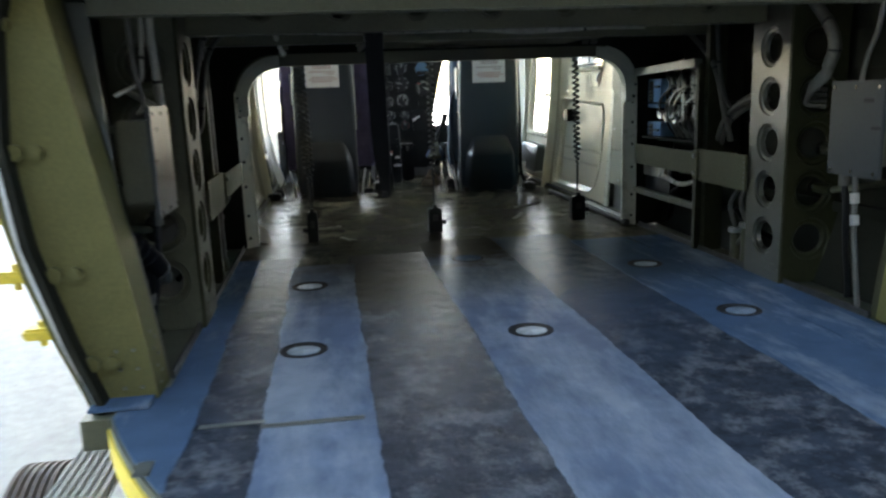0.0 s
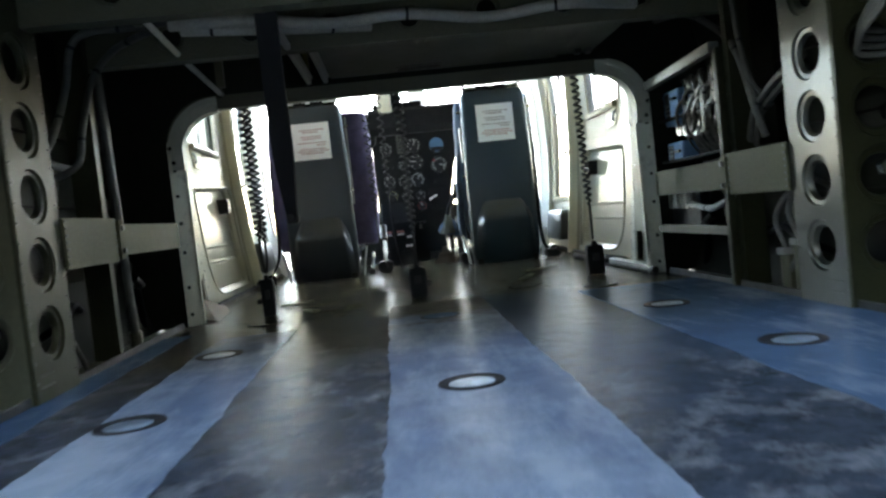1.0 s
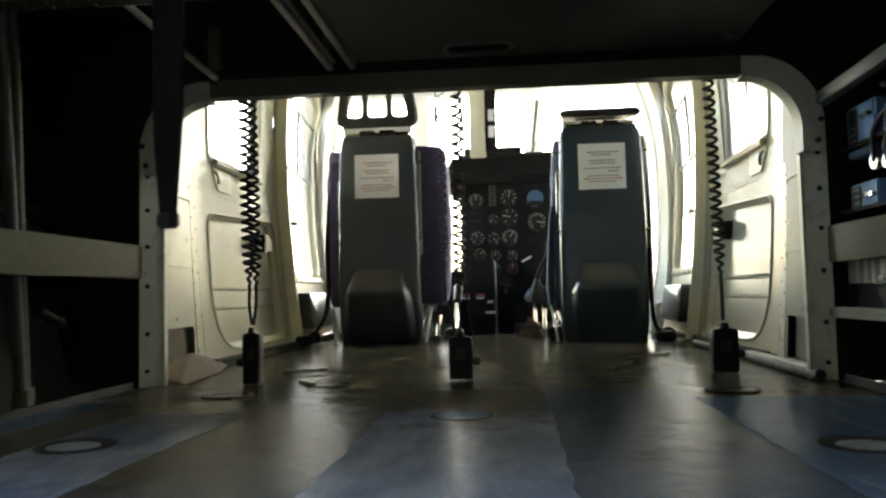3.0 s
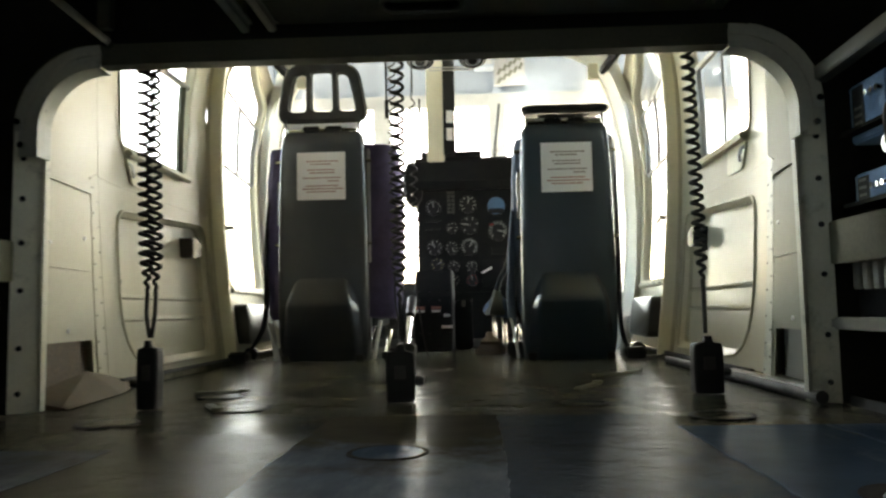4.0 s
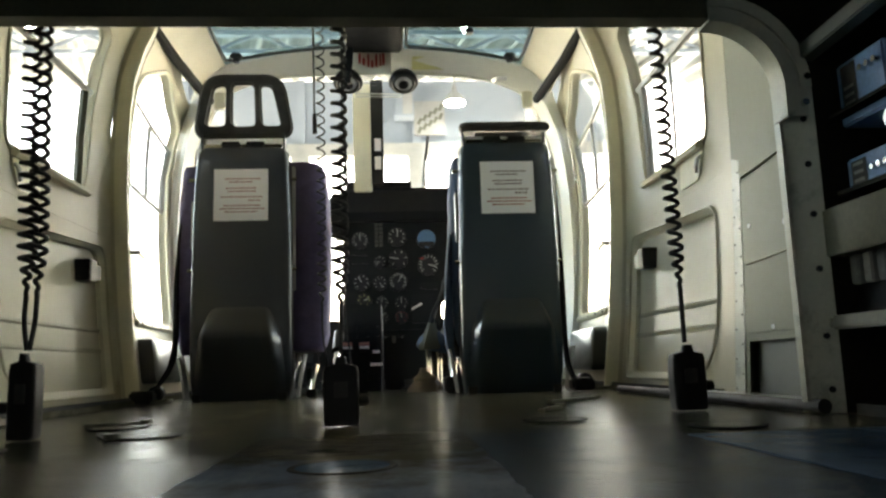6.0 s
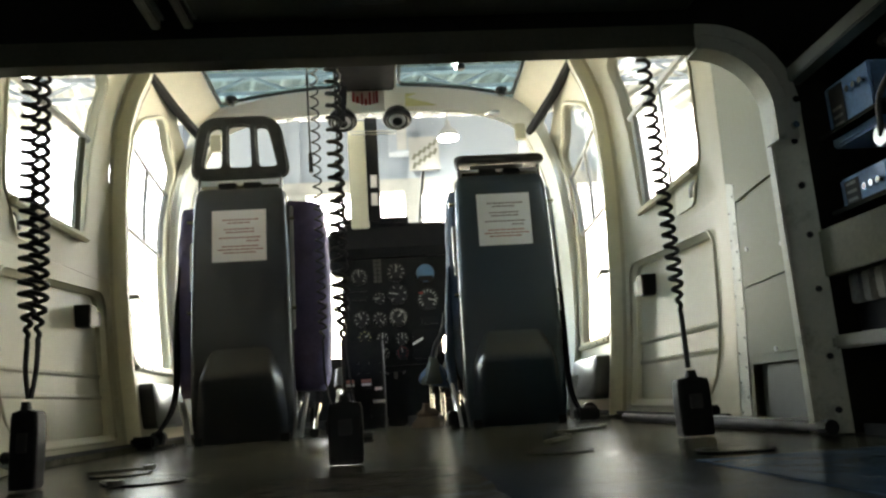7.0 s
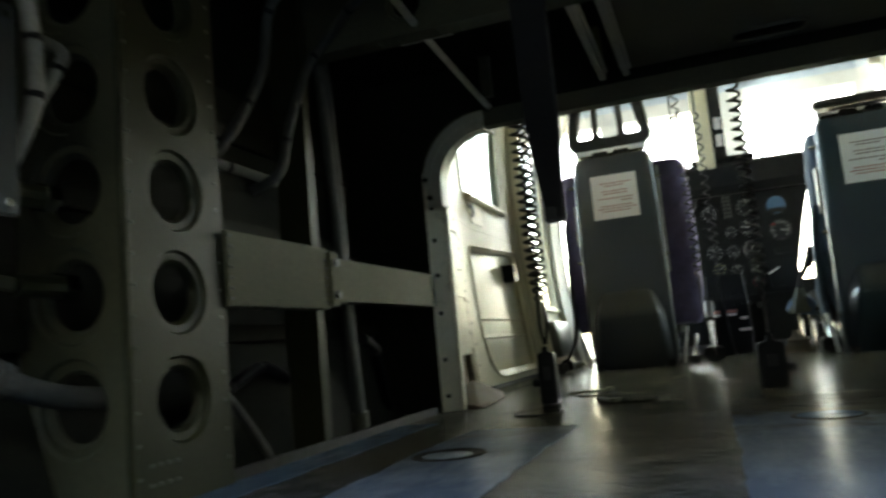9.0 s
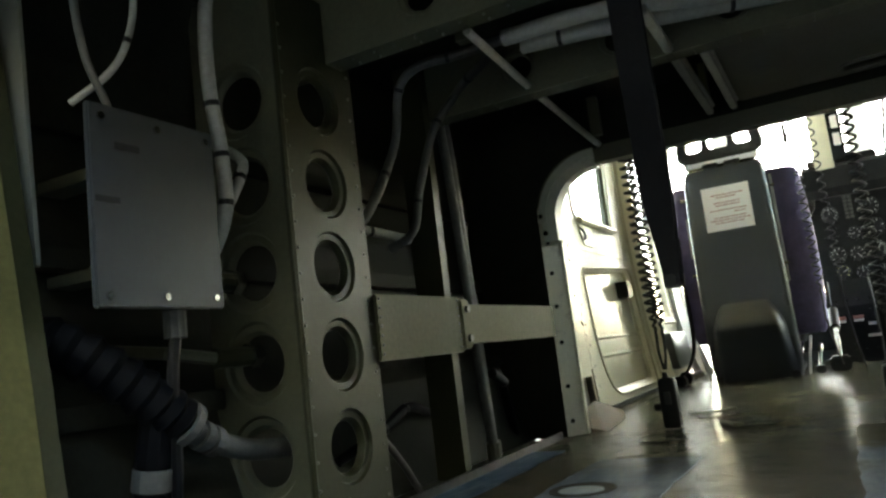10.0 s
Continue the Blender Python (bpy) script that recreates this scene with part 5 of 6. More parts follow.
# lower sills of the doors
for s in (-1, 1):
    sill = thing("door_sill", (s * 0.65, 3.2, 0), "dark sill along the cabin doors", "sill", group="door sills", kind="structure")
    part("sill_plate", boxed(*sorted((s * 0.634, s * 0.70)), 2.33, 4.3, -0.05, 0.010, 0.002), M_DECK, sill)
    part("seal_strip", boxed(*sorted((s * 0.640, s * 0.652)), 2.72, 4.15, 0.010, 0.018, 0.002), M_RUBBER, sill)
rl = thing("door_rail", (0.60, 2.7, 0), "dark tubular rail with bright strip on the floor", "rail")
part("tube", tubed([(0.600, 2.325, 0.008), (0.602, 2.8, 0.008), (0.598, 3.20, 0.008)], 0.0085, 10), M_RUBBER, rl, smooth=True)
part("bright_strip", boxed(0.612, 0.634, 2.34, 2.78, -0.001, 0.016, 0.002), M_ALU, rl)
part("end_cap", tubed([(0.600, 2.312, 0.009), (0.600, 2.33, 0.009)], 0.010, 10), M_RUBBER, rl)

# ---- cockpit roof, arch, windshield and nose ----
roof = thing("cabin_roof", (0, 3.2, 1.28), "cream cabin roof with tinted roof windows", "roof", kind="structure")


def roof_strip(x0, x1, y0, y1, thick=0.02):
    bm = bmesh.new()
    nx, ny = max(2, int((x1 - x0) / 0.06)), max(2, int((y1 - y0) / 0.1))
    o = [(x0 + (x1 - x0) * k / nx, y0) for k in range(nx)] + [(x1, y0 + (y1 - y0) * k / ny) for k in range(ny)]
    o += [(x1 - (x1 - x0) * k / nx, y1) for k in range(nx)] + [(x0, y1 - (y1 - y0) * k / ny) for k in range(ny)]
    return sheet(bm, o, roof_place, -thick, 4)


part("rear_roof", roof_strip(-0.66, 0.66, 2.33, 3.36), M_CREAM, roof, smooth=True)
part("spine", roof_strip(-0.105, 0.105, 3.362, 4.02), M_CREAM, roof, smooth=True)
for s in (-1, 1):
    part("side_rail", roof_strip(*sorted((s * 0.545, s * 0.655)), 3.362, 4.05), M_CREAM2, roof, smooth=True)
    x0, x1 = sorted((s * 0.107, s * 0.543))
    pn = part("roof_pane", roof_strip(x0, x1, 3.362, 3.997, 0.003), M_TINT, roof, "blue-green tinted roof window", True)
    pn.visible_shadow = False
    o = rounded([(x0 + 0.008, 3.38), (x1 - 0.008, 3.38), (x1 - 0.008, 3.975), (x0 + 0.008, 3.975)], 0.03, 5, 10)
    part("pane_seal", rod(bmesh.new(), o, roof_place, 0.003, 0.006), M_RUBBER, roof, "black window seal", True)
    part("edge_seal", tubed([(s * 0.648, 3.50, 1.095), (s * 0.640, 3.75, 1.085), (s * 0.612, 4.07, 1.070)], 0.017, 8), M_WEB, roof, "black door seal", True)
    part("knob", disc(disc(bmesh.new(), (s * 0.49, 3.93, roof_z(0.49, 3.93) - 0.016), (0, 0, 1), 0.022, 0.02, 14, 0.004), (s * 0.49, 3.93, roof_z(0.49, 3.93) - 0.03), (0, 0, 1), 0.012, 0.012, 10), M_BLACK, roof, "black vent knob")
part("knob", disc(bmesh.new(), (0.33, 3.80, roof_z(0.33, 3.8) - 0.012), (0, 0, 1), 0.016, 0.02, 12, 0.003), M_BLACK, roof, "black vent knob")

# arch between roof windows and windshield, running down as front pillars
ARCH_O = [(0.66, 0.0), (0.712, 0.20), (0.728, 0.45), (0.728, 0.62), (0.722, 0.75), (0.708, 0.88), (0.685, 0.98), (0.640, 1.09), (0.58, 1.155), (0.40, 1.210), (0.22, 1.236), (0.0, 1.246)]
ARCH_I = [(0.61, 0.0), (0.665, 0.20), (0.685, 0.42), (0.686, 0.58), (0.682, 0.71), (0.670, 0.82), (0.646, 0.93), (0.600, 1.05), (0.54, 1.118), (0.40, 1.166), (0.22, 1.184), (0.0, 1.190)]
arch = thing("windshield_arch", (0, 4.06, 0), "cream arch and front pillars round the windshield", "pillar", kind="structure")
oa = [(x, z) for x, z in ARCH_O] + [(-x, z) for x, z in reversed(ARCH_O[:-1])]
ia = [(x, z) for x, z in ARCH_I] + [(-x, z) for x, z in reversed(ARCH_I[:-1])]
oa = [(p.x, p.z) for p in smooth_path([(x, 0, z) for x, z in oa], 3)]
ia = [(p.x, p.z) for p in smooth_path([(x, 0, z) for x, z in ia], 3)]
bm = bmesh.new()
arch_y = lambda z: 4.0 + 0.055 * min(1.0, max(0.0, (1.16 - z) / 0.15))
loft(bm, [[(o[0], arch_y(o[1]), o[1]), (0.55 * o[0] + 0.45 * i[0], 4.035, 0.55 * o[1] + 0.45 * i[1] - 0.004), (i[0], 4.10, i[1]), (i[0] * 1.015, 4.125, i[1] * 1.012), (o[0] * 1.03, 4.10, o[1] * 1.025), (o[0] * 1.02, arch_y(o[1]), o[1] * 1.018)] for o, i in zip(oa, ia)])
part("arch_band", bm, M_PALE, arch, smooth=True)
part("inner_bead", tubed([(x, 4.10, z) for x, z in ia], 0.006, 6), M_PALE, arch, smooth=True)
part("yellow_label", boxed(-0.062, 0.062, -0.003, 0.003, -0.03, 0.03, 0.0, pose(0.20, 4.048, 1.209, 59, 0, 0)), M_LEMON, arch, "faded yellow label")
for s in (-1, 1):
    part("stub_lever", tubed(smooth_path([(s * 0.44, 4.03, 1.13), (s * 0.455, 3.995, 1.125), (s * 0.485, 3.985, 1.12)]), 0.007, 8), M_ALU, arch, "small metal lever", True)
    part("corner_bracket", boxed(s * 0.565 - 0.02, s * 0.565 + 0.02, 4.015, 4.03, 1.02, 1.085, 0.004), M_CREAM2, arch)

NOSE = Vector((0, 5.05, 0.40))
shield = thing("windshield", (0, 4.6, 0.4), "large clear two-part bubble windshield", "windshield", kind="structure")
bm = bmesh.new()
loft(bm, [[Vector((i[0], 4.11, max(0.02, i[1]))).lerp(NOSE, t) + Vector((i[0] * 0.55 * math.sin(math.pi * t) * 0.5, 0.16 * math.sin(math.pi * t), (i[1] - 0.4) * 0.30 * math.sin(math.pi * t))) for t in (0, 0.15, 0.3, 0.45, 0.6, 0.75, 0.9, 0.98)] for i in ia], closed=False)
bmesh.ops.solidify(bm, geom=bm.faces[:], thickness=0.003)
pn = part("bubble", bm, M_GLASS, shield, "clear acrylic bubble", True)
pn.visible_shadow = False
bm = bmesh.new()
loft(bm, [[(-0.66 * (1 - t**2), 4.2 + 0.85 * t, -0.05), (0.66 * (1 - t**2), 4.2 + 0.85 * t, -0.05), (0.66 * (1 - t**2), 4.2 + 0.85 * t, 0.0 + 0.10 * t), (-0.66 * (1 - t**2), 4.2 + 0.85 * t, 0.0 + 0.10 * t)] for t in (0, 0.25, 0.5, 0.75, 0.97)])
part("nose_floor", bm, M_PANEL, shield, "black nose floor")
part("kick_wall", boxed(-0.655, 0.655, 4.44, 4.47, -0.05, 0.270, 0.004), M_PANEL, shield, "black footwell wall")
cp = thing("windshield_post", (0, 4.4, 0.8), "cream windshield centre post with a black strip", "post", kind="structure")
part("post_panel", boxed(-0.098, -0.024, 4.33, 4.345, 0.78, 1.24, 0.004), M_CREAM2, cp)
part("black_strip", boxed(-0.026, 0.024, 4.28, 4.30, 0.795, 1.235, 0.004), M_BLACK, cp, "black strip")
for z in (0.885, 0.96):
    part("pale_tab", boxed(-0.012, 0.014, 4.277, 4.279, z - 0.026, z + 0.026), M_PAPER, cp, "pale card on the strip")
part("grab_wire", tubed([(-0.085, 4.25, 1.165), (0.095, 4.25, 1.16), (0.10, 4.25, 1.15), (-0.08, 4.25, 1.152), (-0.085, 4.25, 1.165)], 0.0025, 6), M_ALU, cp)
wq = thing("wiper", (-0.15, 4.8, 0.85), "thin dark wiper arm outside the glass", "wiper")
part("arm", tubed([(-0.145, 4.86, 0.76), (-0.151, 4.84, 0.92), (-0.163, 4.80, 1.19)], 0.006, 6), M_BLACK, wq)
hs = thing("hanging_strap", (-0.095, 3.95, 1.10), "short black strap with clip hanging from the overhead console", "strap")
part("webbing", loft(bmesh.new(), [[(x - 0.014, 3.945, z), (x + 0.014, 3.945, z), (x + 0.014, 3.953, z), (x - 0.014, 3.953, z)] for x, z in ((-0.088, 1.27), (-0.092, 1.19), (-0.097, 1.13))]), M_WEB, hs)
part("clip", boxed(-0.112, -0.086, 3.938, 3.956, 1.085, 1.135, 0.004), M_BLACK, hs)
wp = thing("wiper", (0.19, 4.75, 0.85), "black windshield wiper arm outside the glass", "wiper")
part("arm", tubed([(0.19, 4.86, 0.76), (0.205, 4.80, 0.95), (0.225, 4.68, 1.12)], 0.007, 6), M_BLACK, wp)
part("blade", boxed(0.200, 0.212, 4.70, 4.85, 0.90, 0.915), M_RUBBER, wp)

# overhead console, fire handles and vents
oc = thing("overhead_console", (0, 3.9, 1.25), "black overhead console with red handles on a pale plate", "console")
part("housing", boxed(-0.098, 0.098, 3.70, 4.0, 1.226, 1.285, 0.006), M_PANEL, oc)
part("plate", boxed(-0.078, 0.060, 4.0, 4.02, 1.146, 1.258, 0.004), M_PALE, oc, "pale plate")
for x, w, z0, z1 in ((-0.056, 0.0045, 1.186, 1.224), (-0.041, 0.0050, 1.180, 1.206), (-0.024, 0.0035, 1.172, 1.220), (-0.010, 0.0045, 1.170, 1.196), (0.005, 0.0040, 1.172, 1.221), (0.020, 0.0030, 1.176, 1.222), (0.031, 0.0045, 1.180, 1.226)):
    part("red_handle", boxed(x - w, x + w, 3.992, 4.0, z0, z1, 0.0015), M_RED, oc, "narrow red guard")
for j in range(3):
    part("knob", disc(bmesh.new(), (-0.05 + 0.05 * j, 3.695, 1.225), (0, 1, 0), 0.009, 0.014, 10), M_BLACK, oc)
for x in (-0.101, 0.104):
    v = thing("air_vent", (x, 4.03, 1.125), "round black swivel air vent tilted down under the arch", "air vent", group="overhead air vents")
    n, tilt = 24, math.radians(62)
    down, side = (math.cos(tilt), math.sin(tilt)), (math.sin(tilt), math.cos(tilt))
    ringp = lambda r, h: [(x + r * math.cos(2 * math.pi * k / n), 4.03 - h * down[0] - r * side[0] * math.sin(2 * math.pi * k / n), 1.127 - h * down[1] + r * side[1] * math.sin(2 * math.pi * k / n)) for k in range(n)]
    part("body", loft(bmesh.new(), [ringp(0.046, -0.022), ringp(0.052, -0.008), ringp(0.055, 0.004), ringp(0.046, 0.010)]), M_BLACK, v, smooth=True)
    part("bezel", loft(bmesh.new(), [ringp(0.045, 0.0105), ringp(0.040, 0.016), ringp(0.032, 0.012)], cap=False), M_RUBBER, v, smooth=True)
    part("eyeball", loft(bmesh.new(), [ringp(0.033, 0.0112), ringp(0.028, 0.015), ringp(0.014, 0.017)]), M_ALU, v, "grey eyeball nozzle", True)
    part("nozzle_hub", loft(bmesh.new(), [ringp(0.019, 0.016), ringp(0.018, 0.021), ringp(0.010, 0.022)]), M_BLACK, v)

# ---- seats ----


def section(cx, y_back, w, depth, r, z, n_arc=5):
    o = rounded([(cx - w / 2, y_back), (cx + w / 2, y_back), (cx + w / 2, y_back + depth), (cx - w / 2, y_back + depth)], r, n_arc, 6)
    return [(x, y, z) for x, y in o]


def pilot_seat(cx, yb, shell_mat, cloth, cushion, folded, top):
    """Bucket seat seen from behind: shell, kick hump, cushion, headrest, rails, belts, placard."""
    s = thing("pilot_seat", (cx, yb + 0.15, 0.0), ("slate plastic pilot seat with purple cushion and upright slotted headrest" if not folded else "blue-slate plastic pilot seat with navy cover and folded headrest"), "seat", group="pilot seats")
    zs = [-0.001, 0.06, 0.14, 0.25, 0.38, 0.50, 0.60, 0.665, top - 0.012, top]
    ws = [0.262, 0.276, 0.279, 0.278, 0.276, 0.272, 0.266, 0.260, 0.250, 0.232]
    ys = [0.020, 0.010, 0.004, 0.002, 0.001, 0.0, 0.0, 0.002, 0.006, 0.016]
    dp = [0.10, 0.12, 0.125, 0.12, 0.11, 0.10, 0.09, 0.085, 0.075, 0.055]
    bm = bmesh.new()
    loft(bm, [section(cx, yb + y, w, d, 0.022, z) for z, w, y, d in zip(zs, ws, ys, dp)])
    shell = part("shell", bm, shell_mat, s, smooth=True)
    bm = bmesh.new()
    rows = []
    for z, w0, out in ((0.256, 0.082, -0.006), (0.250, 0.086, 0.001), (0.238, 0.092, 0.011), (0.205, 0.104, 0.038), (0.188, 0.110, 0.049), (0.176, 0.114, 0.054), (0.164, 0.117, 0.053), (0.13, 0.120, 0.038), (0.06, 0.127, 0.012), (-0.001, 0.129, -0.006)):
        o = rounded([(cx - w0 * 0.80, yb - out), (cx + w0 * 0.80, yb - out), (cx + w0, yb + 0.012), (cx - w0, yb + 0.012)], 0.010, 4, 5)
        rows.append([(x, y, z) for x, y in o])
    loft(bm, rows)
    part("kick_hump", bm, shell_mat, shell, "moulded hump low on the backrest", True)
    for sd in (-1, 1):
        e = [(cx + sd * (w / 2 - 0.004), yb + y + 0.03, z) for z, w, y in zip(zs[1:-1], ws[1:-1], ys[1:-1])]
        part("edge_strip", tubed(smooth_path(e, 3), 0.006, 8), M_WEB, shell, smooth=True)
        part("hinge_plate", boxed(cx + sd * 0.141 - 0.004, cx + sd * 0.141 + 0.004, yb + 0.030, yb + 0.07, 0.30 if sd > 0 else 0.42, 0.66 if sd > 0 else 0.56, 0.003), M_ALU, shell, "worn metal recliner plate")
        for z in (0.36, 0.62):
            part("stud", disc(bmesh.new(), (cx + sd * 0.144, yb + 0.03, z), (1, 0, 0), 0.006, 0.014, 8), M_STEEL, shell)
    part("top_hinge", boxed(cx - 0.11, cx + 0.11, yb + 0.02, yb + 0.045, top - 0.004, top + 0.012, 0.003), M_STEEL, shell, "bright hinge bar")
    for dx in (-0.035, 0.035):
        part("hinge_block", boxed(cx + dx - 0.026, cx + dx + 0.026, yb + 0.012, yb + 0.05, top + 0.002, top + 0.018, 0.003), M_BLACK, shell)
    for sd in (-1, 1):
        part("headrest_stay", boxed(cx + sd * 0.116 - 0.003, cx + sd * 0.116 + 0.003, yb + 0.02, yb + 0.05, top - 0.02, top + 0.05, 0.001), M_SHELL, shell)
    # cushion with gathered folds
    random.seed(int(cx * 1000) + 7)
    bm = bmesh.new()
    rows = []
    c0, c1 = cushion
    for k in range(49):
        t = k / 48
        z = 0.13 + 0.545 * t
        sq = (1 - (2 * t - 1) ** 8) ** 0.5 if 0 < t < 1 else 0.12
        wob = (0.003 * math.sin(k * 0.7) + random.uniform(-0.001, 0.001)) * (0.3 if folded else 1.0)
        w = (c1 - c0) * (0.90 + 0.05 * sq + 0.05 * math.sin(math.pi * t)) + wob
        o = rounded([(-0.5, 0.0), (0.5, 0.0), (0.5, 1.0), (-0.5, 1.0)], 0.24, 6, 6)
        m = (c0 + c1) / 2
        row = []
        for a, b in o:
            px = m + a * w
            fold = (math.sin(70 * z - 80 * px + 1.6 * math.sin(9 * z)) + 0.5 * math.sin(131 * z - 95 * px + 2.0)) * (0.0022 if folded else 0.0045)
            row.append((px + 0.5 * a * fold, yb + 0.055 + b * 0.17 * (0.8 + 0.2 * sq) + fold * (1 - b), z + 0.004 * math.sin(7 * b + 5 * a)))
        rows.append(row)
    loft(bm, rows)
    part("cushion", bm, cloth, s, "gathered cloth cushion cover", True)
    bm = bmesh.new()
    loft(bm, [section(cx, yb + 0.09, 0.30, 0.42, 0.05, 0.10), section(cx, yb + 0.08, 0.32, 0.44, 0.06, 0.16), section(cx, yb + 0.09, 0.30, 0.42, 0.06, 0.20)])
    part("seat_pan", bm, M_WEB, s, smooth=True)
    # headrest
    n_k = dict(arc=6, edge=6)
    if not folded:
        z0, z1 = 0.755, 0.918
        hp_l = lambda a, b, d: Vector((cx + a, yb + 0.020 + d - 0.10 * (b - z0), b))
        out = rounded([(-0.132, z0), (0.132, z0), (0.104, z1), (-0.104, z1)], [0.030, 0.030, 0.045, 0.045], **n_k)
        bm = bmesh.new()
        slots = [rounded(q, 0.02, **n_k) for q in ([(-0.112, 0.776), (-0.049, 0.776), (-0.045, 0.903), (-0.086, 0.898)], [(-0.037, 0.776), (0.037, 0.776), (0.035, 0.906), (-0.035, 0.906)], [(0.049, 0.776), (0.112, 0.776), (0.086, 0.898), (0.045, 0.903)])]
        cells = ([(-0.132, z0), (-0.043, z0), (-0.041, z1), (-0.104, z1)], [(-0.043, z0), (0.043, z0), (0.041, z1), (-0.041, z1)], [(0.043, z0), (0.132, z0), (0.104, z1), (0.041, z1)])
        rad = ([0.030, 0.002, 0.002, 0.045], [0.002] * 4, [0.002, 0.030, 0.045, 0.002])
        for cell, slot, rr in zip(cells, slots, rad):
            ring_plate(bm, rounded(cell, rr, **n_k), slot, hp_l, 0.030, 2)
        hr = part("headrest", bm, M_RUBBER, s, "black slotted headrest frame", True)
        bead_bm = bmesh.new()
        for o in slots + [out]:
            rod(bead_bm, o, hp_l, 0.015, 0.0145 if o is out else 0.0055, 8)
        part("padding_roll", bead_bm, M_RUBBER, hr, smooth=True)
        part("stay_plate", boxed(cx - 0.118, cx + 0.118, yb + 0.03, yb + 0.034, top + 0.01, 0.765), M_PAPER2, s, "pale plate under the headrest")
    else:
        bm = bmesh.new()
        fl = lambda a, b, d: Vector((cx + a, yb - 0.012 + b, 0.728 + d + 0.12 * b))
        out = rounded([(-0.120, 0.0), (0.120, 0.0), (0.100, 0.16), (-0.100, 0.16)], [0.02, 0.02, 0.045, 0.045], **n_k)
        inn = rounded([(-0.085, 0.03), (0.085, 0.03), (0.07, 0.135), (-0.07, 0.135)], 0.025, **n_k)
        ring_plate(bm, out, inn, fl, 0.022, 2)
        hr = part("headrest", bm, M_RUBBER, s, "black headrest frame folded flat", True)
        part("padding_roll", rod(bmesh.new(), out, fl, 0.011, 0.013, 8), M_RUBBER, hr, smooth=True)
        part("stay_plate", boxed(cx - 0.112, cx + 0.112, yb + 0.03, yb + 0.034, top - 0.01, 0.722), M_PAPER2, s, "pale plate under the headrest")
    # floor rails and legs
    for sd in (-1, 1):
        part("rail", boxed(cx + sd * 0.115 - 0.012, cx + sd * 0.115 + 0.012, yb + 0.0, yb + 0.52, -0.0016, 0.018, 0.002), M_BLACK, s)
        part("leg", tubed([(cx + sd * 0.115, yb + 0.07, 0.016), (cx + sd * 0.14, yb + 0.12, 0.10)], 0.010, 8), M_STEEL, s)
        part("side_bracket", loft(bmesh.new(), [[(cx + sd * (0.150 + 0.02 * q), yb + a, z) for a in (0.03, 0.075)] + [(cx + sd * (0.156 + 0.02 * q), yb + a, z) for a in (0.075, 0.03)] for z, q in ((0.002, 0.0), (0.05, 0.3), (0.12, 1.0))]), M_ALU, s, "worn pale metal bracket")
        part("foot", disc(bmesh.new(), (cx + sd * 0.115, yb + 0.03, 0.018), (0, 0, 1), 0.014, 0.014, 10), M_STEEL, s)
    return s


def placard(cx, y, z, mat, inks):
    """Square card with lines of small print, drawn as plain bars."""
    p = thing("placard", (cx, y, z - 0.0745), "pale square instruction card with red print on a seat back", "placard", group="seat placards")
    part("card", boxed(cx - 0.0755, cx + 0.0755, y - 0.0012, y, z - 0.0745, z + 0.0745, 0.0004), mat, p)
    rows = [(0.046, 0.094), (0.037, 0.066), (0.019, 0.084), (0.010, 0.072), (-0.006, 0.112), (-0.016, 0.024), (-0.031, 0.096), (-0.040, 0.118), (-0.049, 0.090)]
    random.seed(11)
    for dz, w in rows:
        x = cx - w / 2 if dz != -0.016 else cx + 0.02
        while x < cx + w / 2 + (0.03 if dz == -0.016 else 0):
            wl = random.uniform(0.008, 0.020)
            part("print_bar", boxed(x, min(x + wl, cx + 0.066), y - 0.0017, y - 0.0013, z + dz - 0.0017, z + dz + 0.0017), inks[int(dz < -0.02)], p)
            x += wl + 0.0022
    return p


pilot_seat(-0.374, 3.455, M_SHELL, M_PURPLE, (-0.572, -0.135), False, 0.712)
pilot_seat(0.372, 3.392, M_SHELL2, M_NAVY, (0.214, 0.540), True, 0.700)
placard(-0.374, 3.453, 0.569, M_PAPER, (M_INKRED, M_INKRED))
placard(0.373, 3.390, 0.565, M_PAPER2, (M_INKDK, M_INKRED))

# slack fold of the right seat cover bulging toward the pedestal
fold = thing("seat_cover_fold", (0.213, 3.47, 0.10), "slack navy cloth fold of a seat cover hanging beside the seat", "seat cover")
part("cloth", loft(bmesh.new(), [section(0.216 - 0.5 * w, 3.47 + 0.010 * math.sin(40 * z), w, 0.055, 0.45 * w, z) for z, w in ((0.10, 0.012), (0.13, 0.022), (0.19, 0.026), (0.26, 0.021), (0.33, 0.018), (0.40, 0.012), (0.45, 0.006))]), M_NAVY, fold, smooth=True)

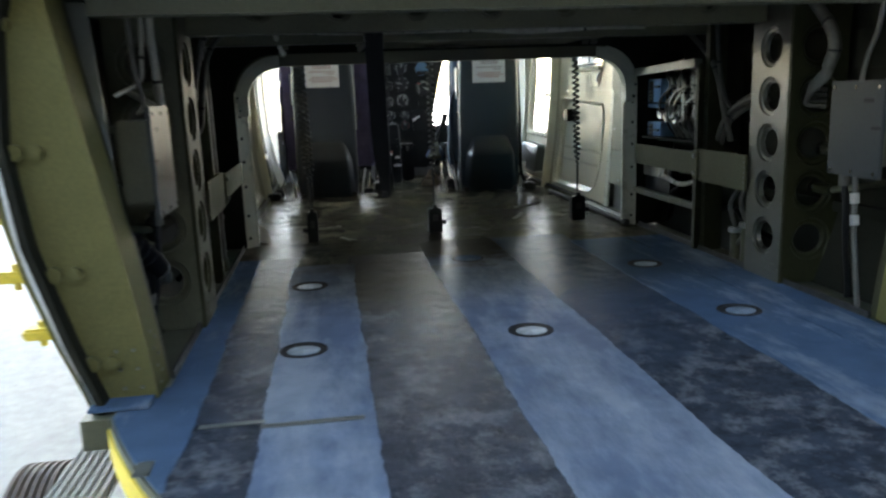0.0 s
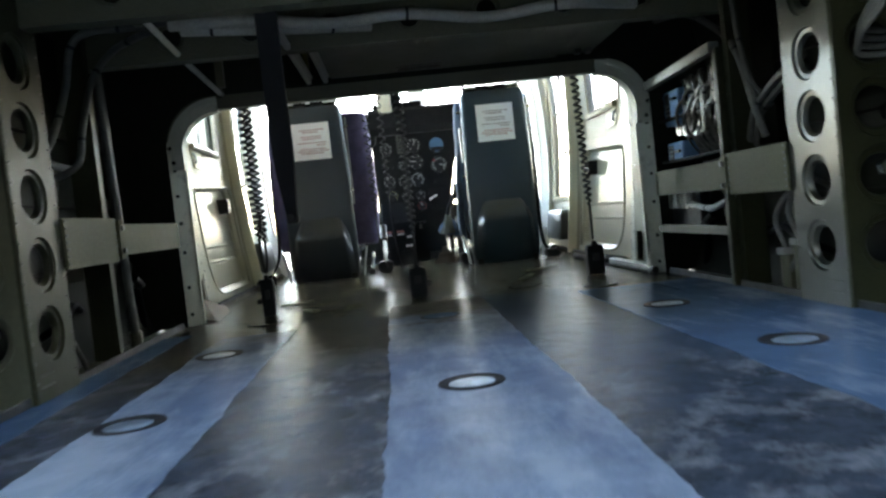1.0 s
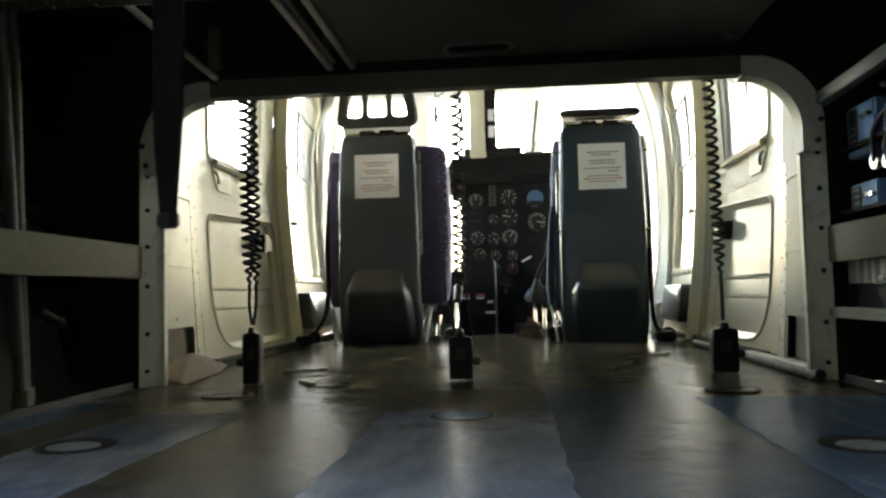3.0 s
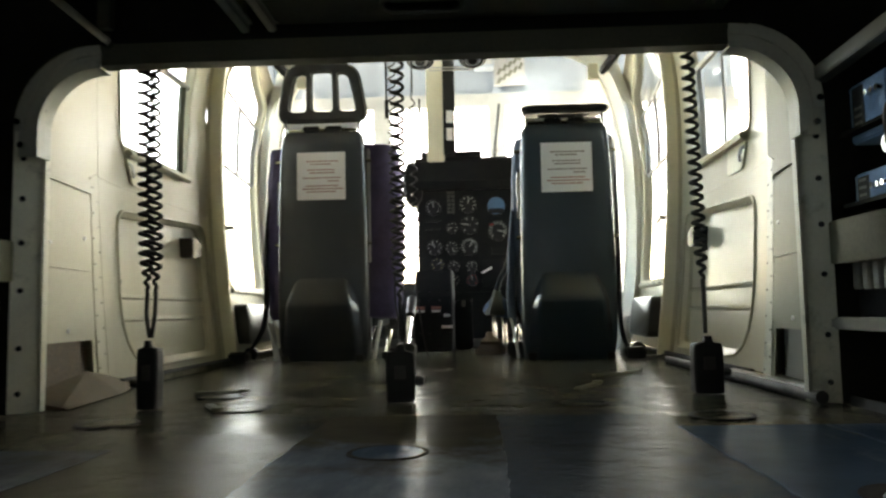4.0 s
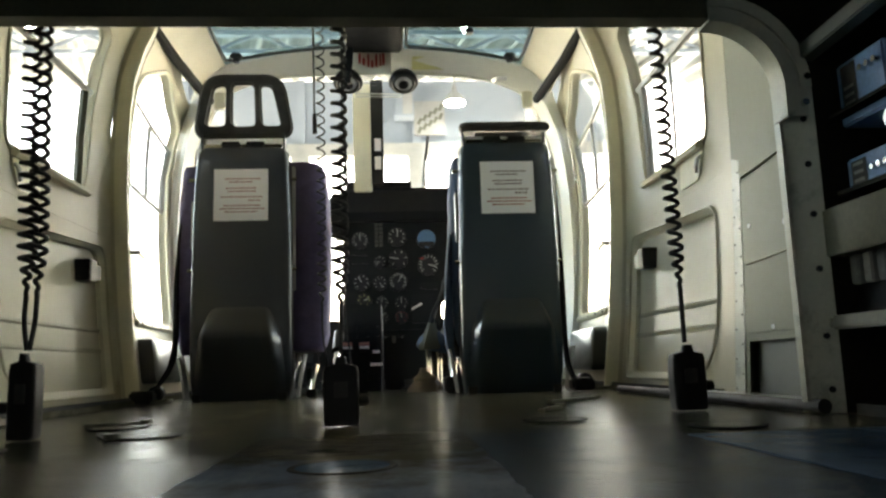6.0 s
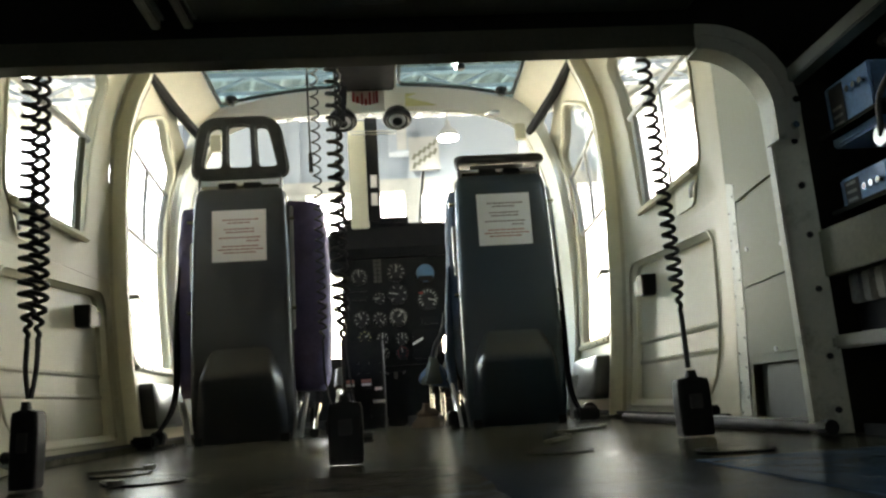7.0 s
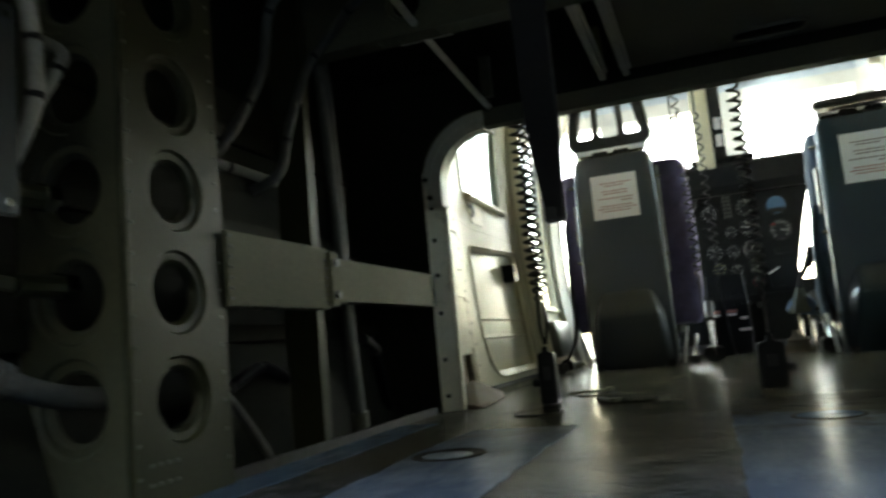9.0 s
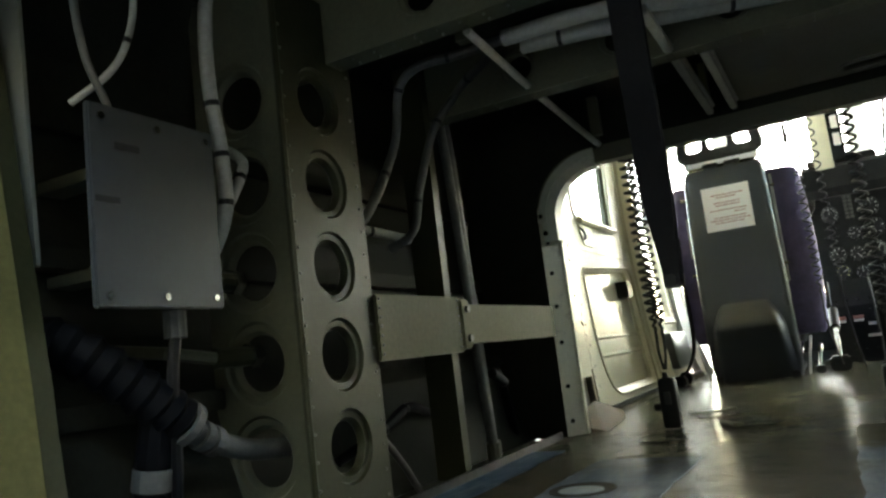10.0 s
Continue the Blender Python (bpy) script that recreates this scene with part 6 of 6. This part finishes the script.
# belts and buckles beside the seats
for cx, pts in ((-0.53, [(-0.555, 3.56, 0.60), (-0.565, 3.53, 0.35), (-0.56, 3.50, 0.14), (-0.585, 3.47, 0.055), (-0.62, 3.43, 0.016)]), (0.555, [(0.522, 3.47, 0.55), (0.524, 3.44, 0.30), (0.520, 3.42, 0.12), (0.526, 3.40, 0.05), (0.545, 3.36, 0.012)])):
    b = thing("seat_belt", (pts[-1][0], pts[-1][1], 0), "black seat belt hanging to the floor with steel buckle", "seat belt", group="seat belts")
    bm = bmesh.new()
    path = smooth_path(pts, 6)
    loft(bm, [[p + Vector(v) for v in ((-0.004, -0.017, 0), (0.004, -0.017, 0.002), (0.004, 0.017, 0.002), (-0.004, 0.017, 0))] for p in path])
    part("webbing", bm, M_WEB, b)
    e = path[-1]
    part("buckle", boxed(e.x - 0.03, e.x + 0.03, e.y - 0.025, e.y + 0.025, 0.001, 0.034, 0.006), M_BLACK, b)
    part("tongue", boxed(e.x + 0.03, e.x + 0.075, e.y - 0.016, e.y + 0.016, 0.004, 0.010, 0.002), M_STEEL, b)
    part("reel", disc(bmesh.new(), (e.x + 0.020, e.y + 0.05, 0.024), (0, 1, 0), 0.022, 0.03, 16, 0.004), M_BLACK, b)
for x, y, a, ln in ((0.30, 2.60, 60, 0.10), (0.40, 2.86, 35, 0.14), (-0.32, 2.35, -62, 0.085), (-0.39, 2.58, 12, 0.09)):
    c = thing("floor_lever", (x, y, 0), "thin metal stay lying flat on the floor", "stay", group="floor stays")
    m = pose(x, y, 0.0, 0, 0, a)
    part("bar", boxed(-ln / 2, ln / 2, -0.008, 0.008, -0.001, 0.004, 0.002, m), M_DKOLIVE, c)
    part("eye", disc(bmesh.new(), m @ Vector((ln / 2, 0, 0.004)), (0, 0, 1), 0.010, 0.006, 12), M_DKOLIVE, c)

# ---- coiled headset cords ----


def helix(top, bottom, r, turns, r_end=None):
    out = []
    n = int(turns * 12)
    for k in range(n + 1):
        t = k / n
        e = soft(min(t, 1 - t) * 12)
        # coils sag closer together toward the lower end
        u = t + 0.045 * math.sin(math.pi * t)
        a = 2 * math.pi * turns * t
        p = Vector(top).lerp(Vector(bottom), u)
        out.append(p + Vector((math.cos(a), math.sin(a), 0)) * r * e)
    return out


def headset_cord(x, y, coil_top, coil_bottom, coils, box_w, box_z, lean=(0, 0), knob=1):
    """Coiled cord from the roof, straight tail, and a small hanging control box."""
    c = thing("headset_cord", (x, y, 0.002), "black coiled headset cord hanging down with a control box", "cord", group="headset cords")
    tx, ty = x + lean[0], y + lean[1]
    for j, (dx, dy, r, turns, rt) in enumerate(coils):
        part("coil", tubed(helix((tx + dx, ty + dy, coil_top), (x + dx, y + dy, coil_bottom), r, turns), rt, 6), M_RUBBER, c, smooth=True)
        part("lead", tubed([(tx + dx, ty + dy, roof_z(tx, max(ty, 2.34)) + 0.01), (tx + dx, ty + dy, coil_top)], rt, 6), M_RUBBER, c)
        part("tail", tubed(smooth_path([(x + dx, y + dy, coil_bottom + 0.004), (x + dx * 1.1, y, coil_bottom - 0.03), (x + dx * 0.25, y, box_z + 0.012)]), rt, 6), M_RUBBER, c, smooth=True)
    w, d = box_w, 0.03
    rows = [section(x, y - d / 2, a * w, b * d, 0.005, z) for z, a, b in ((0.0005, 0.88, 0.9), (0.004, 0.98, 1.0), (box_z * 0.55, 1.0, 1.0), (box_z - 0.012, 0.98, 0.98), (box_z - 0.005, 0.90, 0.9), (box_z - 0.002, 0.34, 0.5), (box_z + 0.008, 0.26, 0.4))]
    b = part("control_box", loft(bmesh.new(), rows), M_BLACK, c, smooth=True)
    part("side_knob", disc(bmesh.new(), (x + knob * (w / 2 + 0.006), y, box_z * 0.4), (1, 0, 0), 0.008, 0.016, 10, 0.002), M_BLACK, b)
    part("plug_end", disc(bmesh.new(), (x, y - 0.002, 0.004), (0, 0, 1), 0.008, 0.006, 10), M_BLACK, b)
    part("clip", boxed(x - w * 0.2, x + w * 0.2, y - d / 2 - 0.003, y - d / 2, box_z * 0.45, box_z * 0.7, 0.001), M_RUBBER, b)
    return c


headset_cord(-0.426, 2.36, 1.15, 0.178, [(-0.006, 0.0, 0.0100, 53, 0.0033), (0.006, 0.004, 0.0100, 51, 0.0033)], 0.034, 0.10, lean=(-0.025, 0.0), knob=-1)
headset_cord(0.482, 2.47, 1.13, 0.176, [(0.0, 0.0, 0.0092, 48, 0.0036)], 0.050, 0.088, lean=(-0.022, 0.0))
headset_cord(-0.029, 2.40, 1.20, 0.150, [(0.0, 0.0, 0.0098, 53, 0.0031)], 0.047, 0.085)
for x, y, r, turns, top, low, label in ((-0.150, 3.42, 0.0115, 30, 1.20, 0.24, "thin black coiled cord hanging between the seats"), (-0.090, 3.46, 0.0100, 17, 0.83, 0.29, "black cord, straight above and coiled below, hanging by the pedestal")):
    c = thing("headset_cord", (x, y, 0.0), label, "cord", group="headset cords")
    part("coil", tubed(helix((x, y, top), (x + 0.004, y, low), r, turns), 0.0026, 6), M_RUBBER, c, smooth=True)
    part("lead", tubed([(x, y, roof_z(x, y) + 0.01), (x, y, top)], 0.0034 if top < 1 else 0.0026, 6), M_RUBBER, c)
    part("tail", tubed(smooth_path([(x + 0.004, y, low + 0.002), (x + 0.004, y + 0.02, low - 0.08), (x + 0.02, y + 0.08, 0.06), (x + 0.03, y + 0.14, 0.003)]), 0.0026, 6), M_RUBBER, c, smooth=True)
c = thing("microphone_lead", (-0.165, 3.42, 0.73), "straight black lead with plug hanging from the roof", "lead")
part("lead", tubed([(-0.168, 3.42, roof_z(0.168, 3.42) + 0.01), (-0.168, 3.42, 1.0), (-0.165, 3.42, 0.79)], 0.003, 6), M_RUBBER, c)
part("plug", tubed([(-0.165, 3.42, 0.792), (-0.164, 3.42, 0.735)], 0.0065, 8), M_BLACK, c)

# ---- instrument panel ----
PY = 4.40
ip = thing("instrument_panel", (0.09, PY, 0.2), "black instrument panel with round dials", "instrument panel")
o = rounded([(-0.150, 0.225), (0.225, 0.225), (0.252, 0.36), (0.300, 0.57), (0.345, 0.72), (0.345, 0.80), (-0.140, 0.80)], [0.01, 0.02, 0.03, 0.05, 0.03, 0.03, 0.03], 5, 8)
part("board", sheet(bmesh.new(), o, lambda a, b, d: Vector((a, PY + d, b)), 0.02, 3), M_PANEL, ip)
part("glareshield", loft(bmesh.new(), [[(x, y, z) for x, y in ((-0.155, PY - 0.05 + k * 0.02), (0.35, PY - 0.05 + k * 0.02), (0.34, PY + 0.22), (-0.145, PY + 0.22))] for k, z in ((1, 0.665), (0, 0.70), (0, 0.785), (1, 0.803))]), M_PANEL, ip, "black glareshield hood")
part("hood_box", boxed(-0.128, 0.134, PY - 0.03, PY + 0.14, 0.803, 0.832, 0.004), M_BLACK, ip)
part("side_pod", loft(bmesh.new(), [section(-0.165, PY - 0.03, w, 0.1, 0.02, z) for z, w in ((0.60, 0.03), (0.63, 0.075), (0.68, 0.09), (0.75, 0.085), (0.785, 0.05))]), M_BLACK, ip, "rounded black pod", True)
part("pedestal_top", loft(bmesh.new(), [[(-0.150, PY + 0.02, z), (x, PY + 0.02, z), (x, PY + 0.16, z), (-0.150, PY + 0.16, z)] for z, x in ((0.0, 0.20), (0.24, 0.21), (0.40, 0.245), (0.66, 0.30))]), M_PANEL, ip, "black housing behind the panel")


def dial(x, z, r, face, hand, ticks, accent=None):
    g = part("dial", disc(bmesh.new(), (x, PY - 0.004, z), (0, 1, 0), r * 0.92, 0.006, 28), face, ip)
    n = 28
    rp = lambda rr, y: [(x + rr * math.cos(2 * math.pi * k / n), y, z + rr * math.sin(2 * math.pi * k / n)) for k in range(n)]
    part("bezel", loft(bmesh.new(), [rp(r, PY), rp(r, PY - 0.010), rp(r * 0.9, PY - 0.011), rp(r * 0.88, PY - 0.006)], cap=False), M_BLACK, g, smooth=True)
    if ticks:
        for k in range(ticks):
            a = math.radians(225 - 270 * k / (ticks - 1))
            q = pose(x + 0.72 * r * math.cos(a), PY - 0.0078, z + 0.72 * r * math.sin(a), 0, -math.degrees(a), 0)
            part("tick_mark", boxed(-0.13 * r, 0.13 * r, -0.0004, 0.0004, -0.035 * r, 0.035 * r, 0, q), accent or M_WHITE, g)
    if hand is not None:
        a = math.radians(hand)
        q = pose(x + 0.3 * r * math.cos(a), PY - 0.0086, z + 0.3 * r * math.sin(a), 0, -math.degrees(a), 0)
        part("needle", boxed(-0.32 * r, 0.42 * r, -0.0005, 0.0005, -0.045 * r, 0.045 * r, 0, q), M_WHITE, g)


for args in ((-0.079, 0.593, 0.036, M_DIAL, 95, 11), (0.071, 0.604, 0.040, M_DIAL, 80, 9), (0.192, 0.594, 0.042, M_HORIZON, None, 0), (0.197, 0.487, 0.046, M_DIAL, -15, 13),
             (0.0, 0.502, 0.026, M_DIAL, 200, 7), (0.075, 0.513, 0.042, M_DIAL, 170, 6), (-0.076, 0.419, 0.035, M_DIAL, 120, 8), (-0.002, 0.415, 0.030, M_DIAL, -60, 8), (0.073, 0.420, 0.040, M_DIAL, 55, 16),
             (-0.066, 0.345, 0.030, M_DIAL, 30, 7), (0.005, 0.336, 0.027, M_DIAL, 90, 7), (0.083, 0.333, 0.027, M_DIAL, 90, 7), (0.005, 0.277, 0.026, M_DIAL, 60, 7), (0.083, 0.275, 0.028, M_DIAL, 100, 9)):
    dial(*args, accent=M_RED if args[:2] == (0.083, 0.275) else (M_LEMON if args[:2] == (-0.066, 0.345) else None))
part("red_flag", boxed(0.158, 0.178, PY - 0.0096, PY - 0.0088, 0.508, 0.516), M_RED, ip, "red flag")
part("horizon_mask", boxed(0.162, 0.222, PY - 0.0088, PY - 0.008, 0.560, 0.582), M_DIAL, ip)
for row in range(6):
    for col in range(2):
        part("caption_light", boxed(-0.020 + 0.018 * col, -0.005 + 0.018 * col, PY - 0.006, PY, 0.565 + 0.017 * row, 0.578 + 0.017 * row, 0.001), M_GREYHOSE, ip)
for x0, x1, z0, z1 in ((-0.115, -0.050, 0.495, 0.508), (-0.115, -0.050, 0.53, 0.545), (0.165, 0.235, 0.385, 0.415)):
    part("radio_face", boxed(x0, x1, PY - 0.007, PY, z0, z1, 0.001), M_BLACK, ip)
part("dark_screen", boxed(0.125, 0.245, PY - 0.012, PY, 0.245, 0.365, 0.004), M_BLACK, ip)
part("pointer_tab", boxed(-0.024, 0.024, -0.004, 0.004, -0.004, 0.004, 0.001, pose(0.145, PY - 0.03, 0.315, 0, -28, 0)), M_PAPER, ip, "pale tab")

ped = thing("centre_pedestal", (-0.055, 4.0, 0), "black centre pedestal with switch rows", "pedestal")
bm = bmesh.new()
loft(bm, [section(-0.062, 3.93, 0.142, 0.36, 0.008, -0.0016), section(-0.062, 3.955, 0.144, 0.33, 0.008, 0.20), section(-0.062, 4.0, 0.140, 0.27, 0.012, 0.298)])
part("body", bm, M_PANEL, ped)
for x in (-0.11, -0.052):
    part("switch_plate", boxed(x - 0.018, x + 0.018, 3.938, 3.948, 0.130, 0.164, 0.002), M_BLACK, ped)
    part("lit_caption", boxed(x - 0.017, x + 0.017, 3.934, 3.938, 0.152, 0.163), M_INKRED, ped, "reddish caption strip")
    part("caption_strip", boxed(x - 0.016, x + 0.016, 3.934, 3.938, 0.142, 0.150), M_PAPER, ped)
for x, z, w in ((-0.012, 0.13, 0.012), (-0.012, 0.088, 0.02)):
    part("caption_strip", boxed(x - w, x + w, 3.930, 3.9345, z - 0.005, z + 0.005), M_PAPER, ped)
for r in range(4):
    for q in range(4):
        part("knob", disc(bmesh.new(), (-0.115 + 0.036 * q, 3.936 + 0.02 * (r == 3), 0.04 + 0.022 * r if r < 2 else 0.185 + 0.035 * (r - 2)), (0, 1, 0), 0.005, 0.012, 8), M_BLACK, ped)

# controls on the floor ahead
eb = thing("equipment_box", (0.05, 4.05, 0), "small black equipment box standing beside the pedestal", "box")
part("case", boxed(0.016, 0.082, 3.99, 4.14, -0.0015, 0.182, 0.008), M_PANEL, eb)
part("lid", boxed(0.014, 0.084, 3.988, 4.142, 0.182, 0.192, 0.003), M_BLACK, eb)
part("latch", boxed(0.042, 0.056, 3.982, 3.99, 0.160, 0.184, 0.002), M_GREYPANEL, eb, "small grey latch")
cyc = thing("cyclic_stick", (0.14, 3.76, 0), "control stick on steel links over a tan leather boot", "control stick")
part("boot", loft(bmesh.new(), [[(0.14 + r * math.cos(2 * math.pi * k / 16) * (1 + 0.2 * math.sin(5 * k + 40 * z)), 3.76 + r * math.sin(2 * math.pi * k / 16), z) for k in range(16)] for r, z in ((0.046, -0.0016), (0.044, 0.012), (0.030, 0.030), (0.033, 0.04), (0.020, 0.052), (0.012, 0.072))]), M_BOOT, cyc, "tan leather boot", True)
for x in (0.152, 0.184):
    part("steel_link", tubed([(x, 3.75, 0.03), (x, 3.75, 0.135)], 0.0032, 8), M_STEEL, cyc, smooth=True)
part("gaiter", loft(bmesh.new(), [[(0.168 + r * math.cos(2 * math.pi * k / 14) * (1 + 0.18 * math.sin(3 * k)), 3.755 + 0.7 * r * math.sin(2 * math.pi * k / 14), z) for k in range(14)] for r, z in ((0.034, 0.128), (0.038, 0.136), (0.026, 0.165), (0.014, 0.20), (0.010, 0.215))]), M_DKOLIVE, cyc, "dark grey cloth gaiter", True)
bm = bmesh.new()
loft(bm, [[(0.182 + rx * math.cos(2 * math.pi * k / 20) * (1 + 0.16 * math.sin(3 * k + 60 * z)), 3.77 + ry * math.sin(2 * math.pi * k / 20) * (1 + 0.12 * math.cos(4 * k)), z - 0.012 * math.cos(2 * math.pi * k / 20)) for k in range(20)] for rx, ry, z in ((0.058, 0.030, 0.122), (0.060, 0.034, 0.134), (0.046, 0.032, 0.155), (0.026, 0.026, 0.180), (0.014, 0.016, 0.196))])
part("grip_cover", bm, M_NAVY, cyc, "crumpled blue-grey cloth cover", True)
for dx in (-0.022, 0.012):
    part("link", tubed([(0.182 + dx, 3.765, 0.0), (0.182 + dx, 3.765, 0.13)], 0.0045, 8), M_STEEL, cyc)
part("stick", tubed(smooth_path([(0.168, 3.755, 0.21), (0.180, 3.76, 0.25), (0.205, 3.77, 0.29)]), 0.009, 8), M_WEB, cyc, smooth=True)
part("grip", tubed(smooth_path([(0.205, 3.77, 0.285), (0.215, 3.765, 0.31), (0.222, 3.76, 0.35)]), 0.015, 10), M_WEB, cyc, smooth=True)
for x in (-0.13, 0.22):
    lv = thing("collective_lever", (x, 3.62, 0), "steel collective lever with black grip beside the seat", "lever", group="collective levers")
    part("tube", tubed([(x, 3.58, 0.03), (x, 3.74, 0.13)], 0.010, 8), M_STEEL, lv, smooth=True)
    part("grip", tubed([(x, 3.74, 0.13), (x, 3.84, 0.19)], 0.017, 10), M_BLACK, lv, smooth=True)
    part("base", boxed(x - 0.03, x + 0.03, 3.54, 3.62, -0.0016, 0.045, 0.006), M_BLACK, lv)
for x in (-0.46, -0.28, 0.28, 0.46):
    pd = thing("rudder_pedal", (x, 4.3, 0), "black rudder pedal on a steel arm", "pedal", group="rudder pedals")
    part("arm", tubed([(x, 4.34, 0.0), (x, 4.30, 0.12)], 0.009, 8), M_STEEL, pd)
    part("plate", boxed(-0.045, 0.045, -0.006, 0.006, -0.05, 0.05, 0.004, pose(x, 4.29, 0.13, -20, 0, 0)), M_BLACK, pd)
for x, y in ((0.215, 3.55), (-0.19, 3.56)):
    lk = thing("seat_adjuster", (x, y, 0), "bright metal seat adjuster link on the floor", "link", group="seat adjusters")
    part("arm", tubed([(x, y, 0.008), (x + 0.01, y + 0.03, 0.09)], 0.007, 8), M_STEEL, lk)
    part("block", boxed(x - 0.014, x + 0.014, y - 0.014, y + 0.014, -0.0016, 0.022, 0.003), M_BLACK, lk)

# brown mat against the left cabin wall
mat = solo("floor_mat", loft(bmesh.new(), [[(-0.640, 2.36, 0.0), (-0.56, 2.36, 0.0), (-0.57, 2.36, 0.003), (-0.640, 2.36, 0.018)], [(-0.655, 2.60, 0.0), (-0.585, 2.60, 0.0), (-0.59, 2.60, 0.003), (-0.655, 2.60, 0.044)], [(-0.66, 2.74, 0.0), (-0.625, 2.74, 0.0), (-0.625, 2.74, 0.003), (-0.66, 2.74, 0.02)]]), M_BOOT, "folded brown mat lying against the cabin wall", "mat")

# ---- outside by the open rear ----
wh = thing("trolley_wheel", (-1.0, 1.50, GROUND), "dusty brown ribbed rubber wheel standing on the ground", "wheel")
n = 32
wp_ = lambda r, x: [(x, 1.50 + r * math.cos(2 * math.pi * k / n), GROUND + 0.17 + r * math.sin(2 * math.pi * k / n)) for k in range(n)]
rows = [wp_(0.09, -1.035)]
for j in range(7):
    x = -1.035 + 0.0155 * j
    rows += [wp_(0.158, x + 0.0015), wp_(0.17, x + 0.004), wp_(0.17, x + 0.012), wp_(0.158, x + 0.0145)]
rows.append(wp_(0.09, -0.925))
part("tyre", loft(bmesh.new(), rows), M_TYRE, wh, smooth=True)
part("rim", loft(bmesh.new(), [wp_(0.09, -1.03), wp_(0.088, -0.98), wp_(0.09, -0.93)]), M_ALU, wh)
st = thing("boarding_step", (-0.75, 0.9, -0.10), "ribbed light grey aluminium step along the floor edge", "step")
part("board", boxed(-0.792, -0.704, 0.62, 1.235, -0.116, -0.104, 0.002), M_HOSE, st)
for j in range(7):
    part("tread_rib", boxed(-0.789 + 0.0125 * j, -0.7815 + 0.0125 * j, 0.625, 1.23, -0.104, -0.098, 0.002), M_HOSE, st)
for y in (0.72, 1.15):
    part("bracket", boxed(-0.78, -0.60 if y > 1 else -0.45, y - 0.015, y + 0.015, -0.14, -0.116, 0.003), M_OLIVE, st)
for z, x in ((0.20, -0.80), (0.11, -0.775), (0.30, -0.815)):
    yl = thing("yellow_clamp", (x - 0.03, 1.15, z), "yellow painted clamp on the rear door post", "clamp", group="door clamps")
    part("jaw", boxed(x - 0.055, x, 1.13, 1.165, z - 0.008, z + 0.010, 0.004), M_YELLOW, yl)
    part("screw", tubed([(x - 0.03, 1.148, z - 0.02), (x - 0.03, 1.148, z + 0.02)], 0.006, 8), M_YELLOW, yl)
